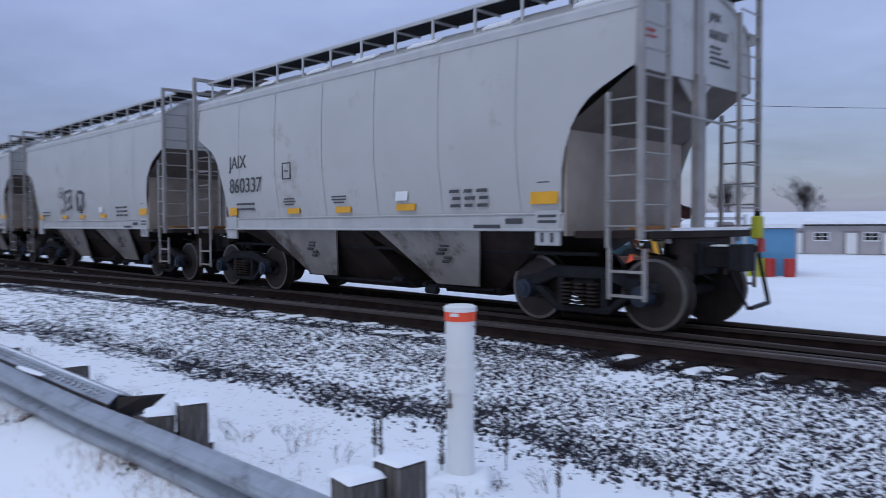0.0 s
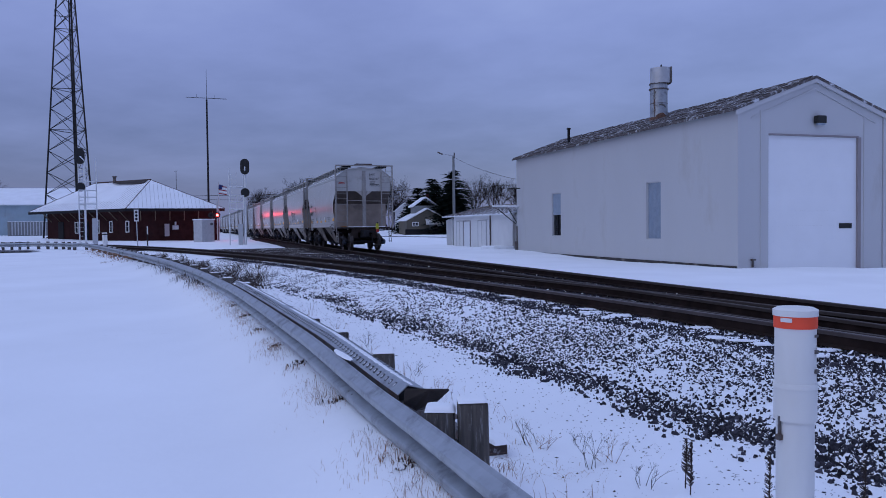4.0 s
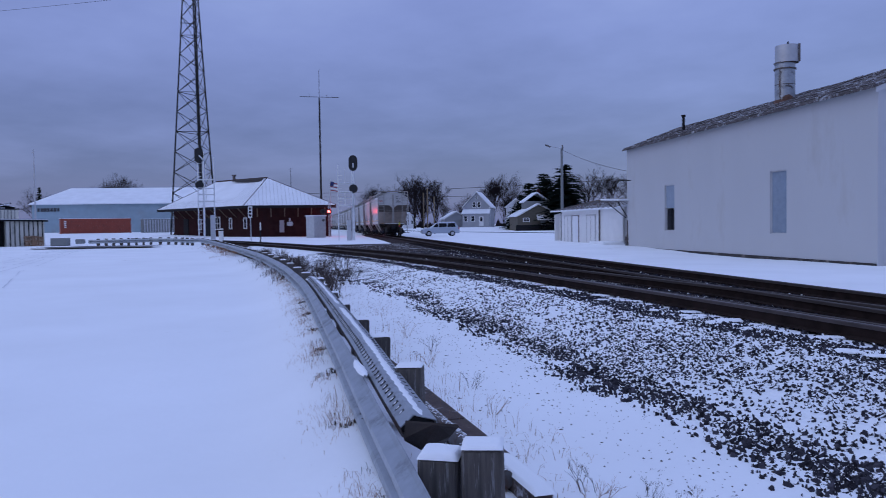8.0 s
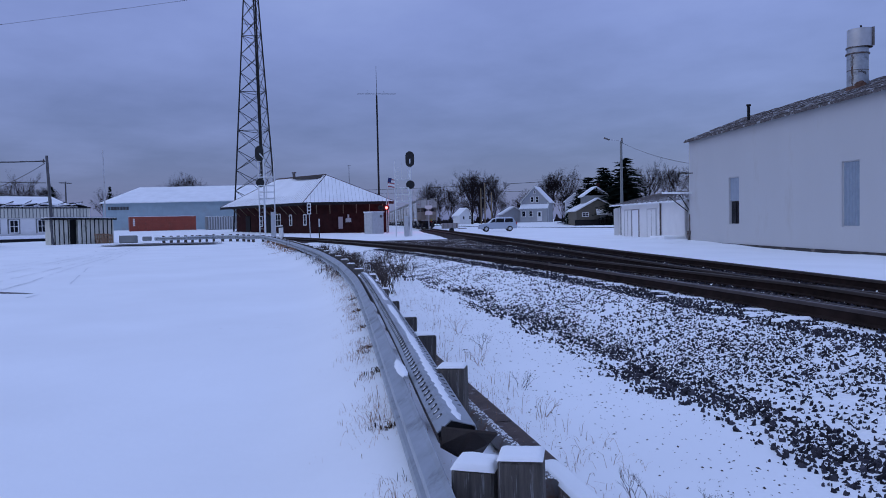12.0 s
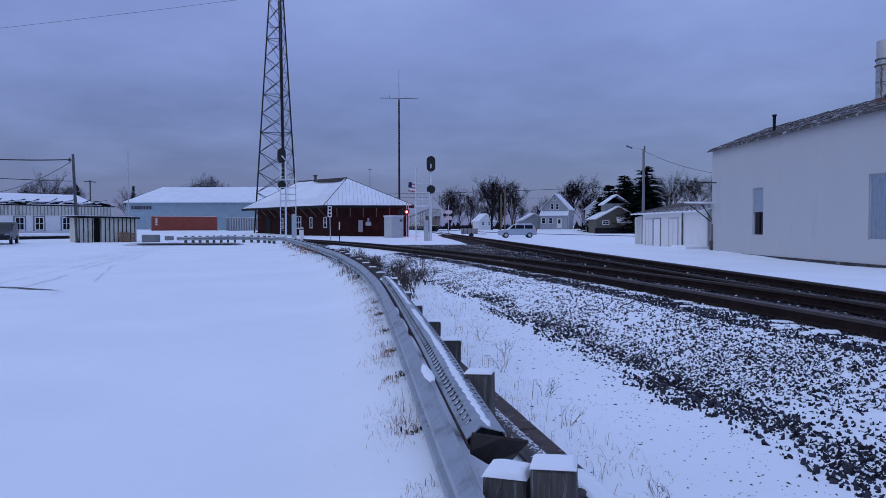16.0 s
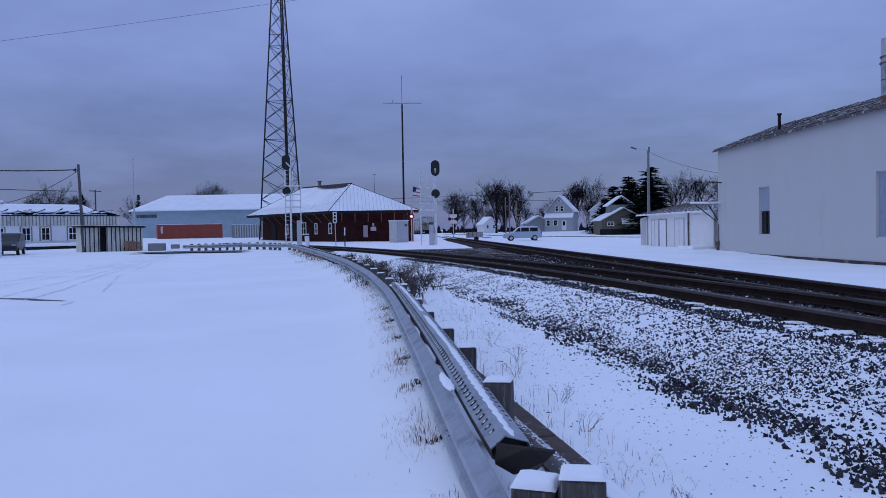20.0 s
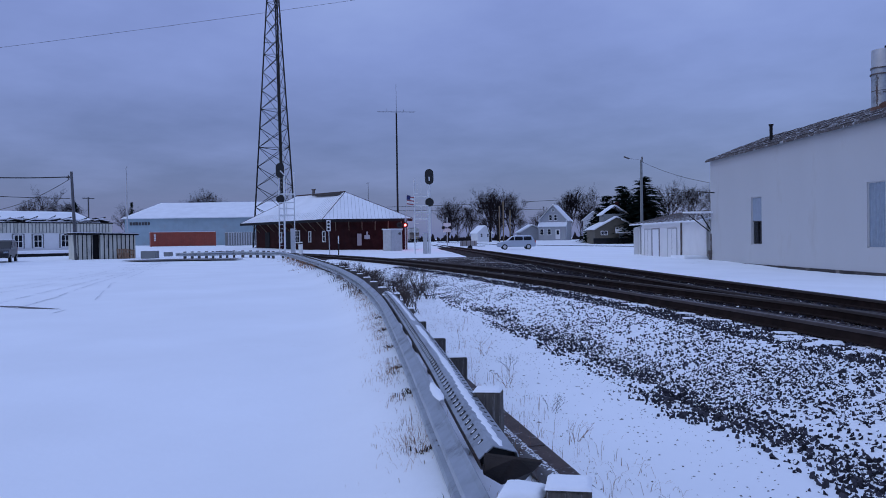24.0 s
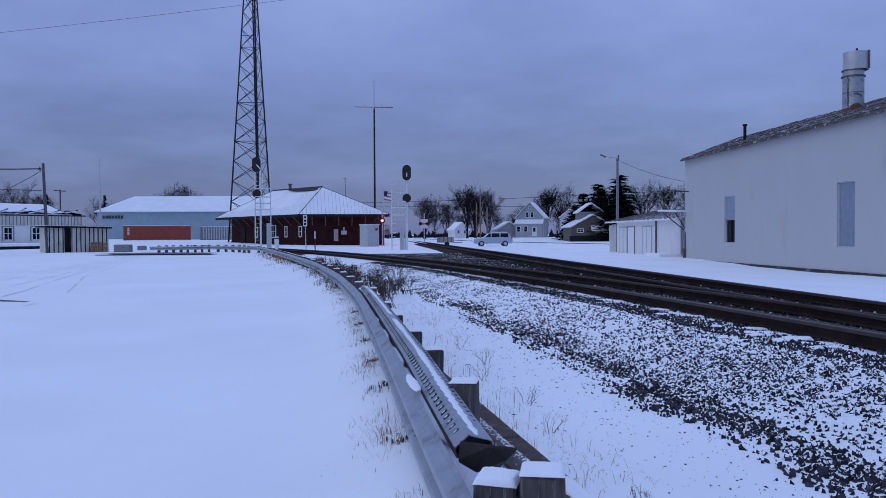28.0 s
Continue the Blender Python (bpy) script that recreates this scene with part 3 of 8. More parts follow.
def build_bed():
    s = Shape()
    stations = [-29 + 0.5 * i for i in range(56)] + [-1 + 0.15 * i for i in range(160)] + [23 + 1.0 * i for i in range(32)]
    rows = []
    for st in stations:
        toe, near, far, top = bed_profile(st)
        pts = []
        for k in range(25):
            q = k / 24
            n = toe + (near - toe) * q
            z = -0.03 + (top + 0.03) * (q * q * (3 - 2 * q)) * 0.5 + (top + 0.05) * q * 0.5
            pts.append((n, z))
        for k in range(1, 13):
            pts.append((near + (far - near) * k / 12, top + 0.02 * noise.noise(Vector((st, k * 1.3, 0)))))
        pts.append((far + 0.35, 0.18))
        pts.append((far + 0.9, 0.05))
        rows.append([tr(st, n, z + 0.03 * noise.noise(Vector((st * 1.7, n * 1.7, 1)))) for n, z in pts])
    w = len(rows[0])
    s.add([p for r in rows for p in r], [(j * w + i, j * w + i + 1, (j + 1) * w + i + 1, (j + 1) * w + i) for j in range(len(rows) - 1) for i in range(w - 1)], True)
    bed = part("ballast_bed", s, bed_material())
    swept = bed.data.attributes.new("swept", "FLOAT", "POINT")
    swept.data.foreach_set("value", [0.0 if i % w < 26 else 0.3 if i % w == 26 else 0.72 for i in range(len(bed.data.vertices))])
    tagged(bed, "sloping bed of dark railway ballast dusted with snow", "ballast bed", kind="structure")
    # the far stretch of the main line on its own bed
    s2 = Shape()
    rows = []
    for st in [53 + 2.0 * i for i in range(250)]:
        c = main_n(st)
        zz = max(0.05, ground_z(*tr(st, c)[:2]) - 0.1)
        rows.append([tr(st, c + k, z) for k, z in ((-3.2, zz - 0.1), (-1.5, RAIL_Z - 0.17), (1.5, RAIL_Z - 0.17), (2.4, zz))])
    s2.add([p for r in rows for p in r], [(j * 4 + i, j * 4 + i + 1, (j + 1) * 4 + i + 1, (j + 1) * 4 + i) for j in range(len(rows) - 1) for i in range(3)], True)
    b2 = part("ballast_bed", s2, bed_material(True))
    tagged(b2, "dark ballast under the main line beyond the turnout", "ballast bed", kind="structure")
    s3 = Shape()
    rows = []
    for st in [53 + 1.0 * i for i in range(40)]:
        c = side_n(st)
        rows.append([tr(st, c + k, z) for k, z in ((-1.9, 0.2), (-1.4, RAIL_Z - 0.17), (1.4, RAIL_Z - 0.17), (2.8, 0.25))])
    s3.add([p for r in rows for p in r], [(j * 4 + i, j * 4 + i + 1, (j + 1) * 4 + i + 1, (j + 1) * 4 + i) for j in range(len(rows) - 1) for i in range(3)], True)
    b3 = part("ballast_bed", s3, bed_material(True))
    tagged(b3, "dark ballast under the diverging line", "ballast bed", kind="structure")


def bed_material(far=False):
    m = bpy.data.materials.new("ballast")
    m.use_nodes = True
    nt = m.node_tree
    b = nt.nodes["Principled BSDF"]
    tc = nt.nodes.new("ShaderNodeTexCoord")
    vo = nt.nodes.new("ShaderNodeTexVoronoi"); vo.inputs["Scale"].default_value = 15
    nt.links.new(tc.outputs["Object"], vo.inputs["Vector"])
    n1 = nt.nodes.new("ShaderNodeTexNoise"); n1.inputs["Scale"].default_value = 13; n1.inputs["Detail"].default_value = 4
    nt.links.new(tc.outputs["Object"], n1.inputs["Vector"])
    n2 = nt.nodes.new("ShaderNodeTexNoise"); n2.inputs["Scale"].default_value = 0.9; n2.inputs["Detail"].default_value = 5
    nt.links.new(tc.outputs["Object"], n2.inputs["Vector"])
    stone = nt.nodes.new("ShaderNodeValToRGB")
    stone.color_ramp.elements[0].color = (0.012, 0.008, 0.008, 1); stone.color_ramp.elements[1].color = (0.062, 0.044, 0.042, 1)
    nt.links.new(vo.outputs["Color"], stone.inputs["Fac"])
    # snow lies where the small noise plus the broad noise is high
    addn = nt.nodes.new("ShaderNodeMath"); addn.operation = "ADD"
    nt.links.new(n1.outputs["Fac"], addn.inputs[0])
    sc = nt.nodes.new("ShaderNodeMath"); sc.operation = "MULTIPLY"; sc.inputs[1].default_value = 0.55
    nt.links.new(n2.outputs["Fac"], sc.inputs[0]); nt.links.new(sc.outputs[0], addn.inputs[1])
    snow = nt.nodes.new("ShaderNodeValToRGB")
    lo = 1.10 if far else 0.66
    snow.color_ramp.elements[0].position, snow.color_ramp.elements[1].position = lo, lo + 0.06
    mr = nt.nodes.new("ShaderNodeMath"); mr.operation = "ADD"; mr.inputs[1].default_value = 0.0
    nt.links.new(addn.outputs[0], mr.inputs[0])
    last = mr.outputs[0]
    if not far:
        # swept bare between and beside the rails, white on the slope
        sw = nt.nodes.new("ShaderNodeAttribute"); sw.attribute_name = "swept"
        rng = nt.nodes.new("ShaderNodeMapRange")
        rng.inputs["To Min"].default_value, rng.inputs["To Max"].default_value = 0.13, -0.36
        nt.links.new(sw.outputs["Fac"], rng.inputs["Value"])
        pl = nt.nodes.new("ShaderNodeMath"); pl.operation = "ADD"
        nt.links.new(last, pl.inputs[0]); nt.links.new(rng.outputs["Result"], pl.inputs[1])
        last = pl.outputs[0]
    nt.links.new(last, snow.inputs["Fac"])
    mx = nt.nodes.new("ShaderNodeMix"); mx.data_type = "RGBA"
    nt.links.new(snow.outputs["Color"], mx.inputs["Factor"])
    nt.links.new(stone.outputs["Color"], mx.inputs["A"]); mx.inputs["B"].default_value = (0.89, 0.905, 0.93, 1)
    nt.links.new(mx.outputs["Result"], b.inputs["Base Color"])
    b.inputs["Roughness"].default_value = 0.95
    b.inputs["Specular IOR Level"].default_value = 0.1
    bp = nt.nodes.new("ShaderNodeBump"); bp.inputs["Strength"].default_value = 0.8; bp.inputs["Distance"].default_value = 0.03
    nt.links.new(vo.outputs["Distance"], bp.inputs["Height"])
    nt.links.new(bp.outputs[0], b.inputs["Normal"])
    return m


build_bed()

RAIL = [(-.07, 0), (.07, 0), (.07, .012), (.012, .03), (.012, .125), (.036, .135), (.036, .168), (.028, .176), (-.028, .176), (-.036, .168), (-.036, .135), (-.012, .125), (-.012, .03), (-.07, .012)]


def rail_shape(fn, off, s0, s1, step):
    path, s = [], s0
    while s <= s1:
        slope = (fn(s + 0.1) - fn(s - 0.1)) / 0.2
        k = 1 / math.hypot(1, slope)
        path.append(tr(s - slope * k * off, fn(s) + k * off, RAIL_Z - 0.176))
        s += step
    return path


def build_track(fn, name, s0, s1, label):
    t = thing(name, None, label, "railway track", kind="structure")
    for off in (-GAUGE / 2, GAUGE / 2):
        path = rail_shape(fn, off, s0, s1, 2.0)
        part("rail", Shape().sweep(RAIL[:4] + RAIL[4:6] + RAIL[10:], path), M["rail_side"], t)
        top = [p + Vector((0, 0, 0.1)) for p in path]
        part("rail_head", Shape().sweep([(-.037, .03), (.037, .03), (.037, .068), (.029, .077), (-.029, .077), (-.037, .068)], top), M["rail_head"], t, "worn bright rail head")
    return t


main_track = build_track(main_n, "main_track", -29, 520, "main line track with rusty rails and dark ties")
part("rail", Shape().sweep(RAIL[:4] + RAIL[4:6] + RAIL[10:], [tr(v, side_n(v) - GAUGE / 2 - extra(v), RAIL_Z - 0.176) for v in range(-10, 22)]), M["rail_side"], main_track)
part("rail_head", Shape().sweep([(-.037, .03), (.037, .03), (.037, .068), (.029, .077), (-.029, .077), (-.037, .068)], [tr(v, side_n(v) - GAUGE / 2 - extra(v), RAIL_Z - .076) for v in range(-10, 22)]), M["rail_worn"], main_track, "rusty outer rail head")
side_track = build_track(side_n, "side_track", -10, 95, "diverging track curving away from the turnout")


def hash_noise(a, b):
    return noise.noise(Vector((a, b, 7.7)))


def build_ties():
    made = {}

    def tie_mesh(length):
        key = round(length / 0.3)
        if key not in made:
            made[key] = bevelled(fixed(Shape().box((0, 0, 0), (0.22, key * 0.3, 0.17)).mesh("tie", M["tie"])), 0.015)
        return made[key]
    rnd = random.Random(3)
    turn = math.degrees(AZ) + 90
    s = -7.0
    while s < 174:
        if s < 19.7:
            gap = main_n(s) - side_n(s) + extra(s)
            ob = new("tie", tie_mesh(2.75 + gap)); ob.parent = main_track
            ob.matrix_basis = pose(*tr(s, (side_n(s) + main_n(s) - extra(s)) / 2 + rnd.uniform(-.12, .12), RAIL_Z - (0.24 if s < 3.9 else 0.30)), 0, 0, turn + rnd.uniform(-1, 1))
        else:
            ob = new("tie", tie_mesh(2.6)); ob.parent = main_track
            slope = math.degrees(math.atan2(main_n(s + .5) - main_n(s - .5), 1))
            ob.matrix_basis = pose(*tr(s, main_n(s), RAIL_Z - 0.27), 0, 0, turn - slope + rnd.uniform(-1, 1))
            if s < 81:
                ob = new("tie", tie_mesh(2.3)); ob.parent = side_track
                slope = math.degrees(math.atan2(side_n(s + .5) - side_n(s - .5), 1))
                ob.matrix_basis = pose(*tr(s, side_n(s), RAIL_Z - 0.285), 0, 0, turn - slope + rnd.uniform(-1, 1))
        s += 0.52


build_ties()


# ---------------------------------------------------------------- guardrail
BEAM_Z = 0.34
BEAM = [(0.005, 0.0), (0.02, 0.02), (0.078, 0.06), (0.083, 0.075), (0.083, 0.098), (0.076, 0.112), (0.012, 0.142), (0.012, 0.168), (0.076, 0.198), (0.083, 0.212), (0.083, 0.235), (0.078, 0.25), (0.02, 0.29), (0.005, 0.31)]


def snow_mound(a, b, z, h):
    """A cushion of snow with a rounded rim on a flat top."""
    n, v, f = 10, [], []
    for j in range(n + 1):
        for i in range(n + 1):
            x, y = 2 * i / n - 1, 2 * j / n - 1
            x, y = math.copysign(abs(x) ** .6, x), math.copysign(abs(y) ** .6, y)
            k = max(0, (1 - x ** 8) * (1 - y ** 8)) ** .5
            v.append((a * x, b * y, z + h * k * (1 + .25 * noise.noise(Vector((2 * x, 2 * y, h * 90))))))
    f = [(j * (n + 1) + i, j * (n + 1) + i + 1, (j + 1) * (n + 1) + i + 1, (j + 1) * (n + 1) + i) for j in range(n) for i in range(n)]
    return Shape().add(v, f, True).mesh("snow_cap", M["snow"])


def build_guardrail():
    g = thing("guardrail", None, "long galvanised W-beam guardrail on snow-capped wooden posts", "guardrail", kind="")
    path = [tr(s, rail_n(s) + 0.08, 0) for s in [-3.47 + 0.694 * i for i in range(30)] + [17.93 + 1.735 * i for i in range(26)]]
    # beyond the field the rail bends back to the road
    for s, n in ((62.94, -8.75), (64.21, -9.7), (65.14, -10.9), (65.6, -12.3), (65.37, -13.4), (65.25, -14.6), (65.6, -15.9), (66.3, -17.3)):
        path.append(tr(s, n, 0))
    for k, p in enumerate(path):
        p.z = ground_z(p.x, p.y) - (.12 if k > 55 else .075 * min(1, max(0, (6.6 - DX * p.x - DY * p.y) / 2.4)))
    prof = [(x, z + BEAM_Z) for x, z in BEAM] + [(x + 0.006, z + BEAM_Z) for x, z in reversed(BEAM)]
    prof = [(-a, z) for a, z in prof]
    n = 6
    for i in range(0, len(path) - 1, n):
        seg = path[i:i + n + 1]
        lap = part("beam", Shape().sweep(prof, seg), M["galv"], g)
        p, q = Vector(seg[0]), Vector(seg[1])
        d = (q - p).normalized()
        rot = Matrix((d, Vector((0, 0, 1)).cross(d), Vector((0, 0, 1)))).transposed()
        side = Vector((0, 0, 1)).cross(d)
        if i:
            for dz in (0.07, 0.115, 0.195, 0.24):
                for k in (0.05, 0.16):
                    c = p + d * k + Vector((0, 0, BEAM_Z + dz)) + side * 0.045
                    part("splice_bolt", Shape().cyl(c, c + side * 0.02, 0.013, seg=6), M["galv_dark"], lap)
    post = bevelled(fixed(Shape().box((0, 0, 0.33), (0.19, 0.185, 1.0)).mesh("post", M["post_wood"])), 0.012)
    cap = snow_mound(.097, .095, .832, .016)
    block = bevelled(fixed(Shape().box((0, 0, 0.56), (0.19, 0.185, 0.36)).mesh("blockout", M["post_wood"])), 0.012)
    mound = snow_mound(.099, .097, .738, .028)
    for s, n, z, turn in ((1.16, 1.86, -.02, -8), (3.42, 1.885, -.135, -20)):
        p = tr(s, n)
        ob = new("blockout", block); ob.parent = g; ob.matrix_basis = pose(p.x, p.y, z, hash_noise(s, 7) * 3, 0, math.degrees(AZ) + 90 + turn)
        oc = new("snow_cap", mound); oc.parent = ob
    spots = [(3.30, .395), (1.08, .28), (5.29, .42), (7.14, .43), (8.5, .40), (10.2, .38), (12.0, .37), (13.65, .34), (14.5, .20), (14.75, .37)]
    spots += [(16.65 + 2.2 * i, .27) for i in range(21)]
    for k, (s, off) in enumerate(spots):
        p = tr(s, rail_n(s) + off)
        slope = math.degrees(math.atan2(rail_n(s + .3) - rail_n(s - .3), .6))
        turn = math.degrees(AZ) + 90 - slope + (-18 if 3 < s < 6 else hash_noise(s, 1) * 6)
        zz = ground_z(p.x, p.y) - (.16 if s > 3 and s < 6 else .21 if s > 6 and s < 14 else .06 if s < 2 else .17)
        ob = new("post", post); ob.parent = g; ob.matrix_basis = pose(p.x, p.y, zz, hash_noise(s, 2) * 3, hash_noise(s, 3) * 3, turn)
        oc = new("snow_cap", cap); oc.parent = ob
    for i in range(56, len(path) - 1):
        for q in (0.0, 0.5):
            p = path[i] * (1 - q) + path[i + 1] * q
            t = (path[i + 1] - path[i]).normalized()
            c = p + Vector((t.y, -t.x, 0)) * 0.17
            ob = new("post", post); ob.parent = g
            ob.matrix_basis = pose(c.x, c.y, c.z - 0.10, 0, 0, math.degrees(math.atan2(t.y, t.x)))
            oc = new("snow_cap", cap); oc.parent = ob
    lump = thing("snow_lump", None, "small lump of snow stuck on the guardrail beam", "snow")
    sn, rows = Shape(), []
    for k in range(9):
        s = 5.05 + .075 * k
        w = .038 * math.sin(math.pi * (k + .5) / 9) ** .6 + .008 * hash_noise(k, 4)
        for x, z in ((-w, .656), (-w * .6, .666), (w * .6, .668), (w, .656)):
            rows.append(tr(s, rail_n(s) + .062 + x, z))
    sn.add(rows, [(4 * j + i, 4 * j + i + 1, 4 * j + i + 5, 4 * j + i + 4) for j in range(8) for i in range(3)], True)
    part("lump", sn, M["snow"], lump)
    return g


guardrail = build_guardrail()


def build_tray():
    """The slotted channel lying between the beam and the posts, its crumpled end and the pipe and angle behind."""
    t = thing("slotted_channel", None, "dark slotted steel channel dusted with snow lying on the guardrail", "steel channel")
    off, TRAY, TILT = 0.235, 0.548, 0.27

    def lean(x, z):
        x *= 1.15
        return x * math.cos(TILT) + z * math.sin(TILT), z * math.cos(TILT) - x * math.sin(TILT)
    def rise(s):
        return TRAY + .075 * min(1, max(0, (s - 4.2) / 2.2))
    path = [tr(s, rail_n(s) + off, rise(s)) for s in (4.02, 4.6, 5.3, 6.0, 6.65, 7.35, 8.15, 9.0, 9.9, 10.8, 11.75, 12.8, 13.85, 14.8)]
    low = [(-0.105, -.002), (-0.085, -.05), (0.085, -.05), (0.105, -.002), (0.100, -.002), (0.081, -.046), (-0.081, -.046), (-0.100, -.002)]
    low = [lean(x, z) for x, z in low]
    part("underside", Shape().sweep(low, path), M["galv_dark"], t)
    # solid black core in place of the shade inside the channel's end
    inner = [(-0.096, 0.0), (-0.055, 0.072), (0.055, 0.072), (0.096, 0.0), (0.079, -.044), (-0.079, -.044)]
    inner = [lean(x, z) for x, z in inner]
    part("mouth", Shape().sweep(inner, [path[0].lerp(path[1], .16), path[1]]), M["black"], t, "black core painted as the shaded hollow of the channel")
    hat = [(-0.105, 0.0), (-0.058, 0.08), (0.058, 0.08), (0.105, 0.0), (0.100, -0.004), (0.054, 0.075), (-0.054, 0.075), (-0.100, -0.004)]
    hat = [lean(x, z) for x, z in hat]
    part("channel", Shape().sweep(hat, path), M["galv"], t)
    slots, lit, SIDE, s = Shape(), Shape(), 1, 4.2
    while s < 14.7:
        a, b = tr(s - .05, rail_n(s - .05) + off, rise(s)), tr(s + .05, rail_n(s + .05) + off, rise(s))
        d = (b - a).normalized()
        r = d.cross(Vector((0, 0, 1)))
        rot = Matrix((d, -r, Vector((0, 0, 1)))).transposed() @ Matrix.Rotation(TILT, 3, "X")
        c, up = (a + b) / 2, Vector((0, 0, 1)) * math.cos(TILT) + r * math.sin(TILT)
        r = r * math.cos(TILT) - Vector((0, 0, 1)) * math.sin(TILT)
        for sgn in (-1, 1):
            tilt = rot @ Matrix.Rotation(sgn * radians(59.6), 3, "X")
            slots.box(c + r * sgn * 0.0935 + up * 0.0425, (0.030, 0.046, 0.006), tilt)
        slots.box(c + r * 0.045 + up * 0.0795, (0.024, 0.020, 0.006), rot)
        lit.box(c + r * -0.0935 * SIDE + up * 0.0425, (0.013, 0.022, 0.009), rot @ Matrix.Rotation(-SIDE * radians(59.6), 3, "X"))
        s += 0.1
    tagged(part("slot", slots, M["black"], t, "row of dark slots"), kind="stuff")
    tagged(part("slot_snow", lit, M["snow"], t, "snow showing inside the slots"), kind="stuff")
    # snow lying along the flat top, wavy and broken
    s, run = 4.06, []
    while s < 14.8:
        w = 0.024 + 0.016 * hash_noise(s * 2.0, 9.1) + 0.009 * math.sin(s * 62)
        gap = s > 5 and hash_noise(s * 2.25, 3.3) < -0.34
        if not gap:
            run.append((s, w))
        if (gap or s > 14.7) and len(run) > 2:
            rows = []
            for i, (u, w2) in enumerate(run):
                e = 0.35 if i in (0, len(run) - 1) else 1.0
                for x, z in ((-w2 * e - .012, .079), (-w2 * e * .7 - .012, .079 + .006 * e), (w2 * e * .7 - .012, .079 + .006 * e), (w2 * e - .012, .079)):
                    x, z = lean(x, z)
                    rows.append(tr(u, rail_n(u) + off + x, rise(u) + z))
            part("snow_strip", Shape().add(rows, [(4 * j + i, 4 * j + i + 1, 4 * j + i + 5, 4 * j + i + 4) for j in range(len(run) - 1) for i in range(3)], True), M["snow"], t, "strip of snow on the channel")
            run = []
        elif gap:
            run = []
        s += 0.06
    e = Shape()
    top = [tr(3.86, 1.78, .655), tr(3.70, 1.92, .675), tr(3.59, 2.01, .69), tr(3.72, 1.99, .61), tr(3.92, 1.98, .50), tr(3.88, 1.86, .50), tr(3.86, 1.77, .56)]
    n = len(top)
    e.add(top + [p + Vector((.006, -.002, -.010)) for p in top], [tuple(range(n)), tuple(range(2 * n - 1, n - 1, -1))] + [(k, n + k, n + (k + 1) % n, (k + 1) % n) for k in range(n)])
    part("bent_end", e, M["dark_rust"], t, "bent rusty end plate")
    p = thing("steel_pipe", None, "dark steel pipe with frost lying beside the timber baulk", "pipe")
    ends = [tr(v, 2.36 - .13 * (v - 5.15), .10) for v in (4.45, 6.7)]
    part("pipe", Shape().cyl(ends[0], ends[1], 0.062, seg=14), M["galv_dark"], p)
    rnd, frost = random.Random(8), Shape()
    for _ in range(420):
        a, q = rnd.gauss(.2, .45), rnd.random()
        c = ends[0].lerp(ends[1], q) + Vector((NX * math.sin(a), NY * math.sin(a), math.cos(a))) * .0625
        frost.box(c, (rnd.uniform(.006, .02), rnd.uniform(.004, .012), .003), Matrix.Rotation(rnd.uniform(0, 3), 3, "Z"))
    tagged(part("frost", frost, M["snow"], p, "specks of frost"), kind="stuff")
    a = thing("timber_baulk", None, "old dark timber baulk lying on the ground behind the guardrail", "timber")
    drift = snow_mound(.40, .07, 0, .035)
    part("snow_drift", Shape().add([v.co[:] for v in drift.vertices], [p.vertices[:] for p in drift.polygons], True), M["snow"], a, "snow drifted over the near end", at=Matrix.Translation(tr(4.5, 2.56, .115)) @ Matrix.Rotation(AZ + radians(97), 4, "Z"))
    for name, v0, v1 in (("baulk", 4.2, 5.86), ("baulk", 5.88, 11.0)):
        ap = [tr(v0 + (v1 - v0) * k / 4, 2.475 - .118 * (v0 + (v1 - v0) * k / 4 - 5.3), 0.03) for k in range(5)]
        part(name, Shape().sweep([(-0.08, -0.09), (0.08, -0.09), (0.075, 0.09), (-0.075, 0.09)], ap), M["rear_rust"], a)


build_tray()


